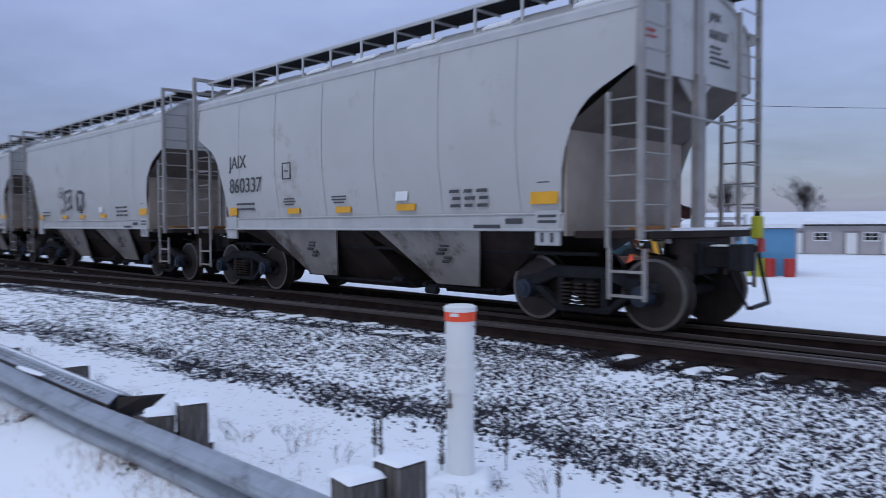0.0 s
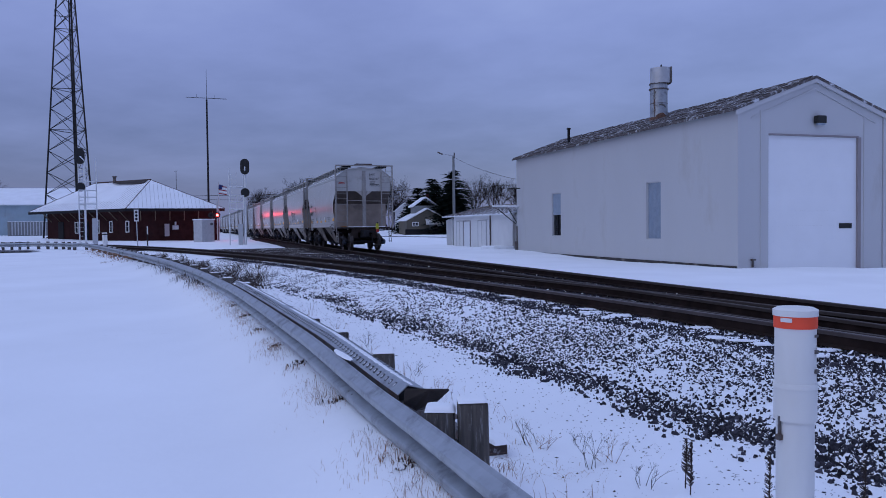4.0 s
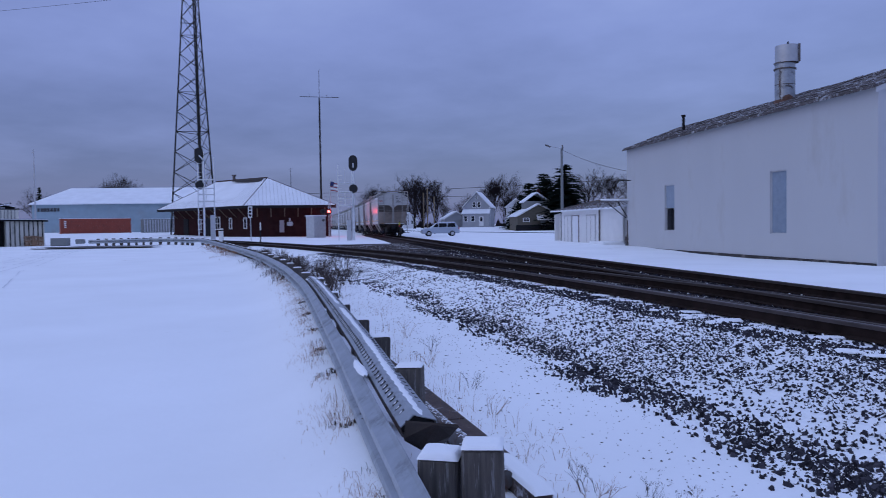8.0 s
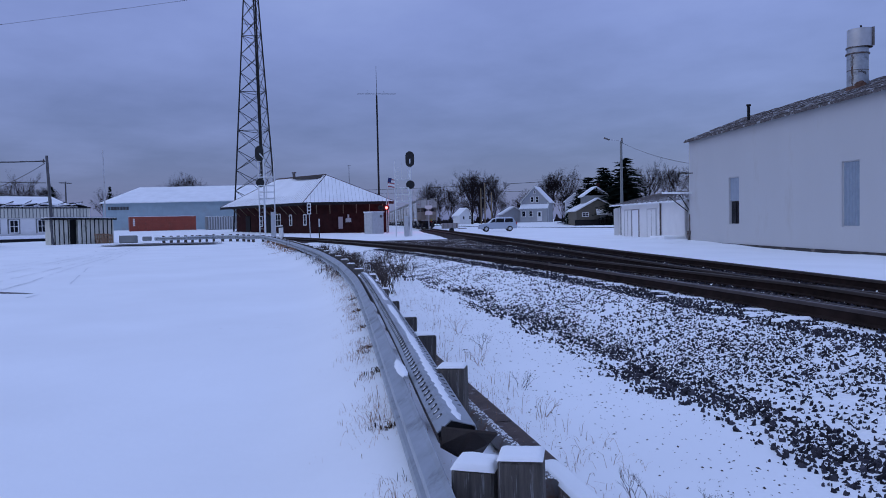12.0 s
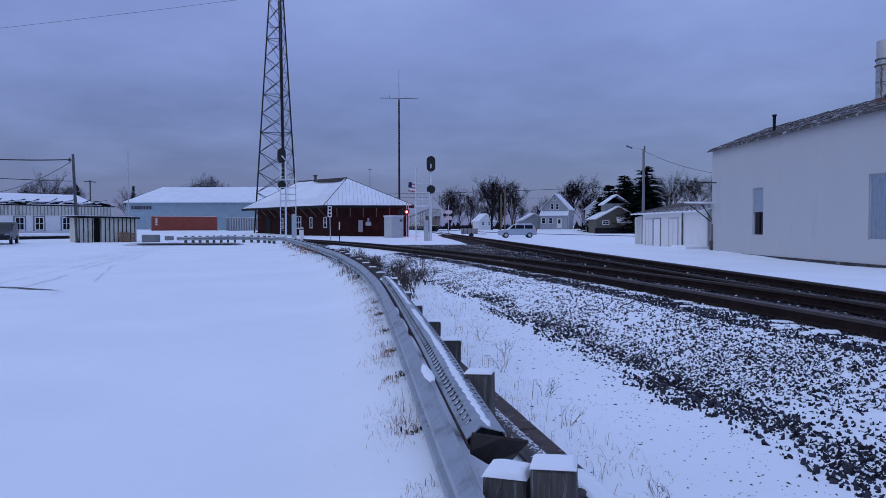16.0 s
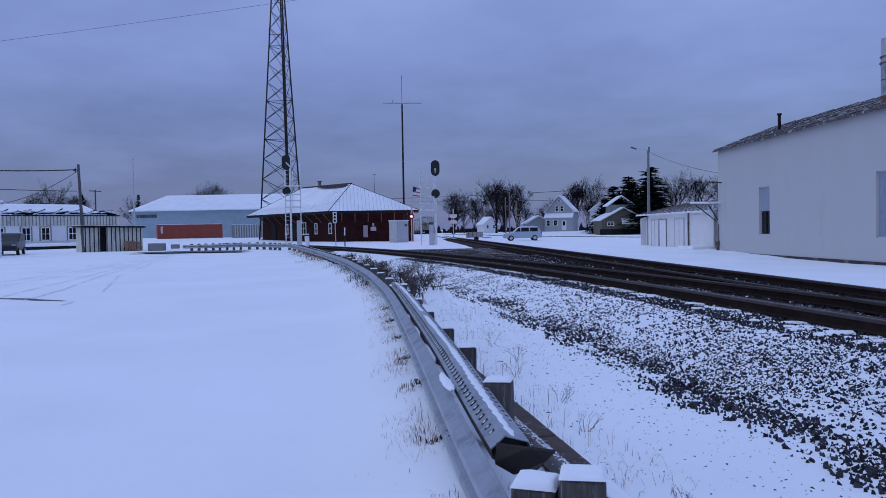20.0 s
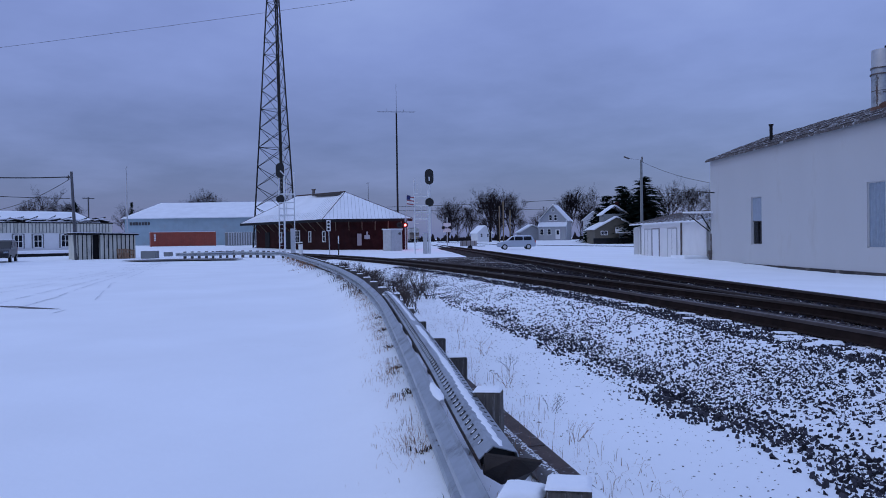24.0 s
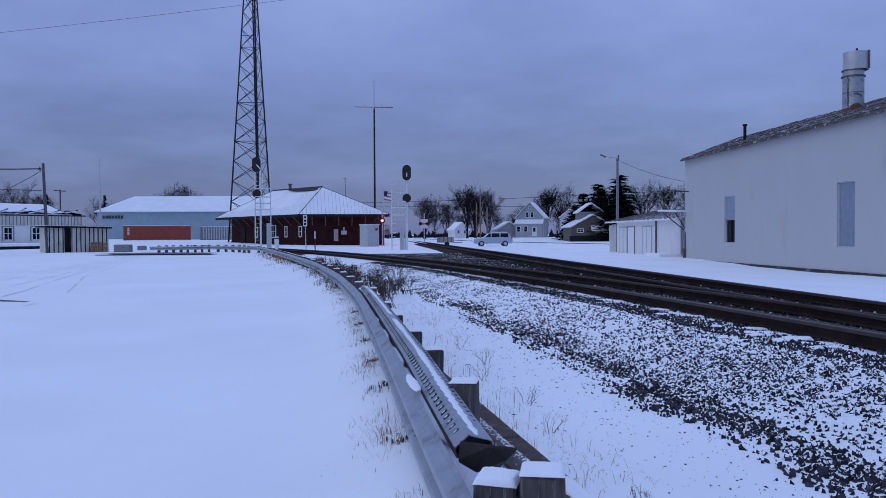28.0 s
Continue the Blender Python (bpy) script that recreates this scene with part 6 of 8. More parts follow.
def build_twigs(x, y, h, seed):
    """A small dry plant, branched from the ground, in the trodden snow."""
    w = thing("dry_plant", on_ground(x, y), "small dry branching plant in the snow", "plant", "dry plants by the guardrail")
    rnd = random.Random(seed)
    s = Shape()
    for _ in range(5):
        d = Vector((rnd.gauss(0, .6), rnd.gauss(0, .6), 1)).normalized()
        grow(s, Vector((rnd.gauss(0, .03), rnd.gauss(0, .03), -.01)), d, h * .45, 0.0026, 3, rnd, 2, .02, .1)
    part("stem", s, M["dry_grass" if seed % 2 else "dry_weed"], w)


for k, (x, y, h) in enumerate(((-1.51, 5.06, .24), (-1.37, 4.97, .18), (-0.85, 4.76, .30), (-0.79, 4.93, .22), (-1.20, 5.31, .12), (-2.08, 4.32, .14), (-2.52, 4.60, .16), (-2.33, 4.40, .12), (-0.38, 4.58, .2), (-3.12, 6.25, .2), (-3.93, 6.95, .22), (-5.06, 7.55, .26), (-5.77, 8.35, .25), (-7.03, 9.17, .3), (1.18, 4.05, .24))):
    build_twigs(x, y, h, 50 + k)
blades([(-0.85, 5.41, 1), (-0.68, 5.46, .8), (-1.04, 5.52, .7), (-1.32, 5.63, .5), (0.49, 4.99, .9), (0.71, 4.92, .8), (-0.02, 4.99, .6), (1.08, 4.84, .7)], "dry_weeds", "dark flattened stalks lying on the snow", M["dry_weed"], 0.035, 4.5, 26, 0.11, 0.003, seed=61)
for k in range(26):
    q = 17.4 + k * .98
    px, py, _ = tr(q, rail_n(q) + 1.3 + hash_noise(k, 2) * 1.6)
    build_bush(px, py, .62 + .25 * hash_noise(k, 5), 10 + k)


def bare_tree_meshes():
    out = []
    for seed in (1, 2, 3):
        rnd = random.Random(seed)
        s, t = Shape(), Shape()
        t.cyl((0, 0, -.3), (0.05, 0, 1.5), .22, .15, seg=8)
        for k in range(6):
            d = Vector((rnd.gauss(0, .17), rnd.gauss(0, .17), 1)).normalized()
            grow(s, Vector((0.05, 0, .8 + .12 * k)), d, rnd.uniform(2.5, 3.1), .062, 6, rnd, 3, 0.0, .45)
        out.append((fixed(t.mesh("trunk", M["bark"])), s.mesh("crown", M["twig"])))
    return out


BARE = bare_tree_meshes()


def bare_tree(x, y, h, kind, turn):
    t = thing("bare_tree", pose(x, y, ground_z(x, y), 0, 0, turn), "leafless grey-brown deciduous tree", "tree", "bare trees")
    k = h / 9.3
    for name, me in zip(("trunk", "crown"), BARE[kind % 3]):
        o = new(name, me)
        o.parent = t
        o.scale = (k, k, k)


for k, (x, y, h) in enumerate(((-125.3, 120.74, 10.5), (-129.8, 124.55, 10), (-122.12, 123.94, 9), (-112.3, 121, 12.4), (-115.45, 124.38, 12), (-108.9, 123.92, 11.5), (-117.04, 128.87, 11), (-119.5, 131, 8), (-112.6, 128.5, 8.5), (-114.6, 151.65, 13.8), (-111.16, 153.79, 13), (-117.87, 156.38, 12.5),
                               (-195.98, 98.25, 16.5), (-201.11, 103.05, 14), (-192.69, 91.88, 13.5), (-190.64, 108.66, 12), (-189.94, 54.02, 13.5), (-195.84, 60.36, 12), (-184.06, 47.89, 11), (-78.8, 137.18, 12.5), (-75.47, 140.75, 12), (-72.42, 143.71, 11.5), (-201.45, 77.68, 11), (-207.38, 84.45, 10),
                               (25.48, 98.72, 9), (49.77, 93.84, 10), (56.79, 86.99, 9.5), (36.19, 101.14, 9))):
    bare_tree(x, y, h, k, 47 * k)


def conifer_mesh():
    rnd = random.Random(8)
    s = Shape()
    for tier in range(44):
        q = (tier + rnd.uniform(-.5, .5)) / 44
        z0 = 0.5 + 9.3 * max(0, q)
        R = 2.35 * (1 - q) ** .85 + .12
        for j in range(12 - tier // 6):
            a = rnd.uniform(0, 6.28)
            ln = R * rnd.uniform(.6, 1.12)
            n = max(3, int(ln * 6))
            for i in range(n):
                u = (i + .6) / n
                r = ln * u
                c = Vector((r * math.cos(a) + rnd.gauss(0, .06), r * math.sin(a) + rnd.gauss(0, .06), z0 + .25 * u - .9 * u * u * ln / 2 + rnd.gauss(0, .05)))
                for sg in (-1, 1):
                    b = a + sg * rnd.uniform(.4, 1.0)
                    o = Vector((math.cos(b), math.sin(b), rnd.uniform(-.5, .1))).normalized()
                    w = Vector((-math.sin(b), math.cos(b), rnd.uniform(-.3, .3))) * rnd.uniform(.05, .11)
                    l = rnd.uniform(.22, .5) * (1.15 - .4 * u)
                    s.add([c - w, c + w, c + o * l, c + Vector((0, 0, .09))], [(0, 1, 2), (0, 3, 1), (0, 2, 3), (1, 3, 2)])
    return s.mesh("crown", M["needles"]), fixed(Shape().cyl((0, 0, -.2), (0, 0, 9.9), .18, .03, seg=7).mesh("trunk", M["bark"]))


CONE = conifer_mesh()
for k, (x, y, h, w) in enumerate(((-88.2, 135.05, 11.6, 2.1), (-90.6, 133.11, 9.6, 2.1), (-78.9, 128.44, 12.8, 2.0), (-85.0, 137.23, 10.6, 2.1), (-91.3, 131.5, 7, 2.2), (-85.9, 133.06, 10.2, 2.2), (-89.2, 129.6, 6.5, 2.1), (-86.8, 130.47, 8.2, 2.1), (-80.6, 131.11, 9.2, 2.0), (-165.69, 64.58, 9.5, .6), (-178.19, 57, 10, .7), (-169.29, 54.25, 8, .6), (-82.59, 133.85, 11, 1.55))):
    t = thing("conifer", pose(x, y, ground_z(x, y), 0, 0, 70 * k), "dark evergreen conifer tree behind the houses", "tree", "dark conifers")
    for name, me in zip(("crown", "trunk"), CONE):
        o = new(name, me)
        o.parent = t
        o.scale = (1.2 * w * h / 9.9, 1.2 * w * h / 9.9, h / 9.9)


# ---------------------------------------------------------------- depot
def wall_between(s, a, b, z0, z1, t=0.25):
    a, b = Vector((*a, 0)), Vector((*b, 0))
    d = (b - a).normalized()
    r = Vector((-d.y, d.x, 0)) * t
    s.prism([(a.x, a.y, z0), (b.x, b.y, z0), (b.x, b.y, z1), (a.x, a.y, z1)], (0, 0, 0), tuple(r))
    return s


def along(a, b, q, out=0.0):
    a, b = Vector((*a, 0)), Vector((*b, 0))
    d = (b - a).normalized()
    p = a + (b - a) * q + Vector((d.y, -d.x, 0)) * out
    return p, math.degrees(math.atan2(d.y, d.x))


def window_part(parent, w, h, at, mat_frame="white_paint", bars=1):
    f = Shape()
    for x, z, a, b in ((-w / 2, 0, .08, h), (w / 2, 0, .08, h), (0, -h / 2, w, .08), (0, h / 2, w, .08)):
        f.box((x, 0, z), (a + .04, .08, b + .04))
    for i in range(bars):
        f.box((0, -.01, -h / 2 + h * (i + 1) / (bars + 1)), (w, .05, .05))
    if w > .9:
        f.box((0, -.01, 0), (.06, .05, h))
    o = part("window_frame", f, M[mat_frame], parent, "", at)
    part("pane", Shape().box((0, .02, 0), (w, .02, h)), M["glass_dark"], o)
    return o


def build_depot():
    d = thing("railway_depot", None, "dark brick railway depot with a wide snowy hip roof", "depot building")
    L, C, R, B = (-100.51, 55.44), (-77.69, 54.25), (-71.36, 63.44), (-100.85, 70.59)
    P, Q, E, H = (-81.52, 60.55), (-92.92, 60.3), 4.15, 7.9
    names = (((L, C, P, Q)), ((C, R, P)), ((R, B, Q, P)), ((B, L, Q)))
    for poly in names:
        pts = [(*p, H if p in (P, Q) else E) for p in poly]
        part("roof_plane", Shape().prism(pts, (0, 0, 0), (0, 0, .14)), M["snow_roof"], d, "snowy standing-seam roof plane")
    for a, b, t0, t1, n in ((L, C, Q, P, 34), (C, R, P, P, 24)):
        a3, b3 = Vector((*a, 0)), Vector((*b, 0))
        u = (b3 - a3).normalized()
        m = Vector((-u.y, u.x, 0))
        l, x0, x1 = (b3 - a3).length, (Vector((*t0, 0)) - a3).dot(u), (Vector((*t1, 0)) - a3).dot(u)
        dist = (Vector((*t1, 0)) - a3).dot(m)
        for i in range(1, n):
            x = l * i / n
            k = min(1, x / x0, (l - x) / (l - x1)) * .985
            e = a3 + u * x + Vector((0, 0, E + .15))
            part("roof_seam", Shape().cyl(e, e + m * dist * k + Vector((0, 0, (H - E) * k)), .02, seg=4), M["white_wall"], d)
    rid = Shape()
    for a, b in ((P, Q), ):
        rid.cyl((*a, H + .15), (*b, H + .15), .12, seg=6)
    rid.cyl((*P, H + .13), (*C, E + .13), .05, seg=5).cyl((*P, H + .13), (*R, E + .13), .05, seg=5).cyl((*Q, H + .13), (*L, E + .13), .05, seg=5)
    part("ridge_cap", rid, M["rust_dull"], d, "dark red ridge cap")
    bare = Shape().add([(-81.83, 60.31, H + .155), (-89.21, 60.14, H + .15), (-87, 59.67, H - .2), (-81.79, 59.73, H - .4)], [(0, 1, 2, 3)])
    part("bare_patch", bare, M["dark_rust"], d, "bare dark red metal by the ridge")
    fas = Shape()
    for a, b in ((L, C), (C, R)):
        wall_between(fas, a, b, E - .22, E + .12, -.05)
    part("fascia", fas, M["dark"], d)
    l, c, r, b = (-98.78, 57.01), (-78.8, 56.02), (-73.19, 64.13), (-99.16, 68.36)
    for a, e in ((l, c), (c, r), (r, b), (b, l)):
        s = Shape()
        wall_between(s, a, e, ground_z(*a) - .3, E, .25)
        part("wall", s, M["brick"], d)
    for a, e, q, w, h, z in ((c, l, .06, .62, 1.3, 2.15), (c, l, .235, .55, 1.35, 2.15), (c, l, .40, 1.35, 1.6, 2.2), (c, l, .63, .7, 1.4, 2.1)):
        p, an = along(a, e, q, 0)
        nrm = Vector((math.cos(radians(an)), math.sin(radians(an)), 0))
        out = Vector((nrm.y, -nrm.x, 0))
        if out.dot(Vector((0, 0, 0)) - Vector((p.x, p.y, 0))) < 0:
            out, an = -out, an + 180
        window_part(d, w, h, pose(p.x + out.x * .05, p.y + out.y * .05, z, 0, 0, an))
    for a, e, q in ((c, l, .52), (c, l, .82)):
        p, an = along(a, e, q)
        part("door", Shape().box((p.x, p.y - .05, 1.7), (1.3, .12, 2.4), Matrix.Rotation(radians(an), 3, "Z")), M["dark"], d)
    for a, e, k in ((c, l, 9), (c, r, 6)):
        for i in range(k):
            p, an = along(a, e, (i + .5) / k)
            o = Vector((0, -1, 0)) if e == l else Vector((.8, -.6, 0))
            part("eave_bracket", Shape().cyl((p.x, p.y, 2.9), (p.x + o.x * 1.2, p.y + o.y * 1.2, 4.0), .06, seg=5), M["siding_tan"], d)
    part("stovepipe", Shape().cyl((-88.68, 60.32, H - .3), (-88.68, 60.32, H + .75), .2, seg=8).cyl((-88.68, 60.32, H + .75), (-88.68, 60.32, H + .9), .32, seg=8), M["galv_dark"], d)
    p, an = along(c, r, .38, .15)
    part("notice_box", Shape().box((p.x, p.y, 1.7), (.55, .15, 1.5), Matrix.Rotation(radians(an), 3, "Z")), M["grey_pale"], d, "pale meter box on the wall")
    p, an = along(c, r, .48, .15)
    part("meter", Shape().box((p.x, p.y, 2.0), (.7, .2, .5), Matrix.Rotation(radians(an), 3, "Z")).cyl((p.x, p.y, 2.3), (p.x, p.y, 2.7), .12, seg=8), M["alu"], d)
    a = thing("roof_aerial", pose(-78.81, 62.27, 6.6), "thin dark aerial on the depot roof", "aerial")
    part("mast", Shape().cyl((0, 0, -2), (0, 0, 2.6), .03, seg=5).cyl((-.4, 0, 2.5), (.4, 0, 2.5), .02, seg=4), M["steel_tower"], a)


build_depot()


def build_tower():
    t = thing("lattice_tower", None, "tall dark steel lattice radio tower", "radio tower")
    cx, cy = -102.34, 62.66

    def leg(k, z):
        half = 3.87 - .0725 * z
        a = radians((137, 257, 17)[k])
        return Vector((cx + half * math.cos(a), cy + half * math.sin(a), z))
    for k in range(3):
        part("leg", Shape().cyl(leg(k, .2), leg(k, 40), .125, .10, seg=6).cyl(leg(k, 40), leg(k, 50), .08, .05, seg=6), M["steel_tower"], t)
    z = .5
    while z < 46:
        h = 2.4 + .016 * (50 - z)
        for k in range(3):
            j = (k + 1) % 3
            for p, q in ((leg(k, z), leg(j, z + h)), (leg(j, z), leg(k, z + h))):
                part("brace", Shape().cyl(p, q, .048, seg=4, caps=False), M["steel_tower"], t)
            if int(z / 2.4) % 3 == 0:
                part("brace", Shape().cyl(leg(k, z), leg(j, z), .048, seg=4, caps=False), M["steel_tower"], t)
        z += h
    cable = Shape()
    for k in range(4):
        cable.cyl((cx + 1.2 - .15 * k, cy + .5, .3), (cx + .25 - .1 * k, cy + .4, 48), .05, seg=4, caps=False)
    part("feeder_cable", cable, M["black"], t)
    arm = Shape().cyl(leg(0, 32.5), leg(0, 32.5) + Vector((-1.4, -1.5, .1)), .05, seg=5).cyl(leg(0, 32.5) + Vector((-1.3, -1.4, -.7)), leg(0, 32.5) + Vector((-1.3, -1.4, 1.0)), .04, seg=5)
    part("side_arm", arm, M["steel_tower"], t)
    m = thing("antenna_mast", pose(-75.03, 64.12, ground_z(-75.03, 64.12)), "slender antenna mast with a horizontal aerial", "antenna mast")
    part("mast", Shape().cyl((0, 0, -.2), (0, 0, 17.6), .14, .10, seg=8).cyl((0, 0, 17.6), (0, 0, 21.3), .03, .02, seg=5), M["steel_tower"], m)
    part("aerial", Shape().cyl((-1.7, -1.8, 17.8), (1.7, 1.8, 17.7), .035, seg=5).cyl((-.8, -.9, 17.75), (-.8, -.9, 18.2), .02, seg=4).cyl((.6, .7, 17.7), (.6, .7, 18.1), .02, seg=4), M["steel_tower"], m)


build_tower()


def facing(x, y):
    """Turn about z that points local -y at the camera's place."""
    return math.degrees(math.atan2(y - 1.6, x - .2)) - 90


def build_signal(x, y, h1, h2, side, case_side, cage):
    s = thing("railway_signal", on_ground(x, y, facing(x, y)), "aluminium railway signal mast with black round-ended heads and a ladder cage", "railway signal", "railway signals by the depot")
    part("mast", Shape().cyl((0, 0, -.1), (0, 0, h1 - .2), .09, .08, seg=8), M["signal_white"], s)
    head = Shape()
    w, hh = .40, .72
    ring = [(w * math.cos(a), 0, hh - w + w * math.sin(a)) for a in [math.pi * i / 8 for i in range(9)]] + [(w * math.cos(a), 0, -hh + w + w * math.sin(a)) for a in [math.pi + math.pi * i / 8 for i in range(9)]]
    head.prism([(px + side, -.12, pz + h1 - .5) for px, _, pz in ring], (0, 0, 0), (0, .06, 0))
    ob = part("upper_head", head, M["black"], s, "black oval signal head")
    part("bracket", Shape().cyl((0, -.1, h1 - .9), (side, -.16, h1 - .5), .06, seg=6), M["signal_white"], s)
    ring = [(.40 * math.cos(2 * math.pi * i / 16), .40 * math.sin(2 * math.pi * i / 16)) for i in range(16)]
    part("lower_head", Shape().prism([(px + side, -.12, pz + h2) for px, pz in ring], (0, 0, 0), (0, .06, 0)), M["black"], s, "round black signal head")
    ch = 2.4 if case_side > 0 else 1.9
    part("relay_case", Shape().box((case_side, .2, ch / 2), (.42, .4, ch)), M["alu"], s, "grey relay case", bevel=0.02)
    cg = Shape()
    x0, x1 = cage
    for px in (x0, x1):
        cg.cyl((px, .3, -.1), (px, .3, h1 - .6), .05, seg=6)
    for z in (h2 - 1.5, h2 - .9, h2 - .3, h2 + .5):
        cg.cyl((x0, .3, z), (x1, .3, z), .04, seg=5).cyl((x0, -.4, z), (x1, -.4, z), .04, seg=5).cyl((x0, .3, z), (x0, -.4, z), .04, seg=5).cyl((x1, .3, z), (x1, -.4, z), .04, seg=5)
    for px in (x0, (x0 + x1) / 2, x1):
        cg.cyl((px, -.4, h2 - 1.5), (px, -.4, h2 - .3), .035, seg=4).cyl((px, .3, h2 + .5), (px, .3, h2 + 2), .02, seg=4)
    cg.box(((x0 + x1) / 2, 0, h2 - 1.55), (abs(x1 - x0), .8, .05))
    z = .4
    while z < h1 - 1:
        cg.cyl((x0, .3, z), (x0 + .35, .3, z), .015, seg=4)
        z += .4
    part("ladder_cage", cg, M["signal_white"], s)


build_signal(-51.36, 48.27, 7.6, 4.75, 0.0, -.45, (-1.4, -.15))
build_signal(-62.72, 39.81, 8.45, 5.2, -.35, .75, (-.5, .95))


def build_junction_bits():
    c = thing("equipment_cabinet", pose(-68.14, 57.55, ground_z(-67.93, 57.69), 0, 0, facing(-67.93, 57.69) + 38), "light grey metal railway equipment cabinet", "cabinet")
    part("body", Shape().box((0, 0, 1.25), (1.7, 1.5, 2.5)), M["alu"], c, bevel=0.02)
    part("roof", Shape().box((0, 0, 2.53), (1.85, 1.65, .1)), M["snow_roof"], c, "snowy lid")
    part("door", Shape().box((-.2, -.77, 1.25), (1.1, .04, 2.2)), M["alu"], c, bevel=0.01)
    part("meter", Shape().cyl((.4, -.75, 2.0), (.4, -.95, 2.0), .15, seg=10), M["galv_dark"], c)
    f = thing("crossing_flasher", pose(-68.87, 60.14, ground_z(-68.87, 60.14), 0, 0, facing(-68.87, 60.14)), "railway crossing flasher with a lit red lamp", "crossing signal")
    part("mast", Shape().cyl((0, .1, 0), (0, .1, 4.6), .07, seg=8), M["alu"], f)
    for sx, lit in ((.0, True), (-.7, False)):
        hood = part("backing", Shape().cyl((sx, -.02, 3.05), (sx, .05, 3.05), .34, seg=20), M["black"], f, "black round lamp backing")
        part("lamp", Shape().cyl((sx, -.10, 3.05), (sx, -.03, 3.05), .15, seg=16), M["red_lamp"] if lit else M["dark"], hood, "lit red lamp" if lit else "unlit lamp")
    lamp = new("crossing_glow", bpy.data.lights.new("crossing_glow", "POINT"))
    lamp.data.energy, lamp.data.color, lamp.data.shadow_soft_size = 150, (1, .03, .03), .18
    gx = Vector((-68.87, 60.14, 0)) - Vector((.755, -.655, 0)) * 2.6 + Vector((.655, .755, 0)) * 1.8
    lamp.matrix_basis = pose(gx.x, gx.y, 3.4)
    g = thing("crossing_signal", pose(-73.73, 71.64, ground_z(-73.73, 71.64), 0, 0, facing(-73.73, 71.64)), "crossing signal mast with unlit lamps", "crossing signal")
    part("mast", Shape().cyl((0, 0, 0), (0, 0, 4.3), .07, seg=8), M["alu"], g)
    for z in (2.45, 3.2):
        part("panel", Shape().box((0, -.1, z), (1.0, .04, .5)), M["white_paint"], g, "small white sign panel")
    for x in (-.5, .5):
        lp = part("lamp_backing", Shape().cyl((x, -.14, 2.83), (x, -.2, 2.83), .24, seg=14), M["black"], g)
        part("lamp", Shape().cyl((x, -.2, 2.83), (x, -.26, 2.83), .12, seg=10), M["dark"], lp)
    part("bell", Shape().cyl((0, 0, 4.2), (0, 0, 4.7), .22, .16, seg=10), M["black"], g)
    fl = thing("flag_pole", pose(-70.63, 61.9, ground_z(-70.63, 61.9), 0, 0, facing(-70.63, 61.9)), "flag pole with a striped flag hanging limp", "flag pole")
    part("pole", Shape().cyl((0, 0, 0), (0, 0, 7.0), .05, .035, seg=6), M["alu"], fl)
    for k in range(5):
        part("stripe", Shape().box((.5 + .02 * (k % 2), -.03 * (k % 2), 6.55 - .22 * k - .05), (.95, .02, .11), Matrix.Rotation(.18, 3, "Y")), M["flag_red"] if k % 2 == 0 else M["white_paint"], fl)
    part("canton", Shape().box((.25, -.03, 6.45), (.42, .03, .55), Matrix.Rotation(.18, 3, "Y")), M["flag_blue"], fl)
    s3 = thing("indicator_sign", pose(-55.9, 40.23, ground_z(-55.9, 40.23), 0, 0, facing(-55.9, 40.23)), "white upright sign board with three dark discs", "sign")
    part("post", Shape().cyl((0, 0, 0), (-.06, 0, 2.9), .045, seg=6), M["alu"], s3)
    bd = part("board", Shape().box((-.06, -.06, 2.6), (.36, .03, 1.0)), M["white_paint"], s3, bevel=0.005)
    for z in (2.3, 2.6, 2.9):
        part("disc", Shape().cyl((-.06, -.08, z), (-.06, -.10, z), .11, seg=12), M["dark"], bd)
    mk = thing("marker_post", pose(-57.61, 38.34, ground_z(-57.61, 38.34) - .1, 3), "leaning white marker post with a band", "marker post")
    part("tube", Shape().cyl((0, 0, 0), (0, 0, 1.25), .2, seg=14), M["pvc"], mk)
    part("band", Shape().cyl((0, 0, 1.05), (0, 0, 1.15), .21, seg=14), M["dark"], mk)
    dp = thing("marker_stake", pose(-55.28, 40.77, ground_z(-55.28, 40.77)), "thin dark stake with a white top", "stake")
    part("stake", Shape().cyl((0, 0, -.1), (0, 0, 1.0), .05, seg=6), M["dark"], dp)
    part("tip", Shape().cyl((0, 0, 1.0), (0, 0, 1.7), .05, seg=6), M["white_paint"], dp)


build_junction_bits()


for k in range(18):
    bare_tree(-150 + 3.2 * k + 3 * hash_noise(k, 1), 146 + .8 * k + 8 * hash_noise(k, 2), 7.5 + 3 * hash_noise(k, 3), k, 61 * k)


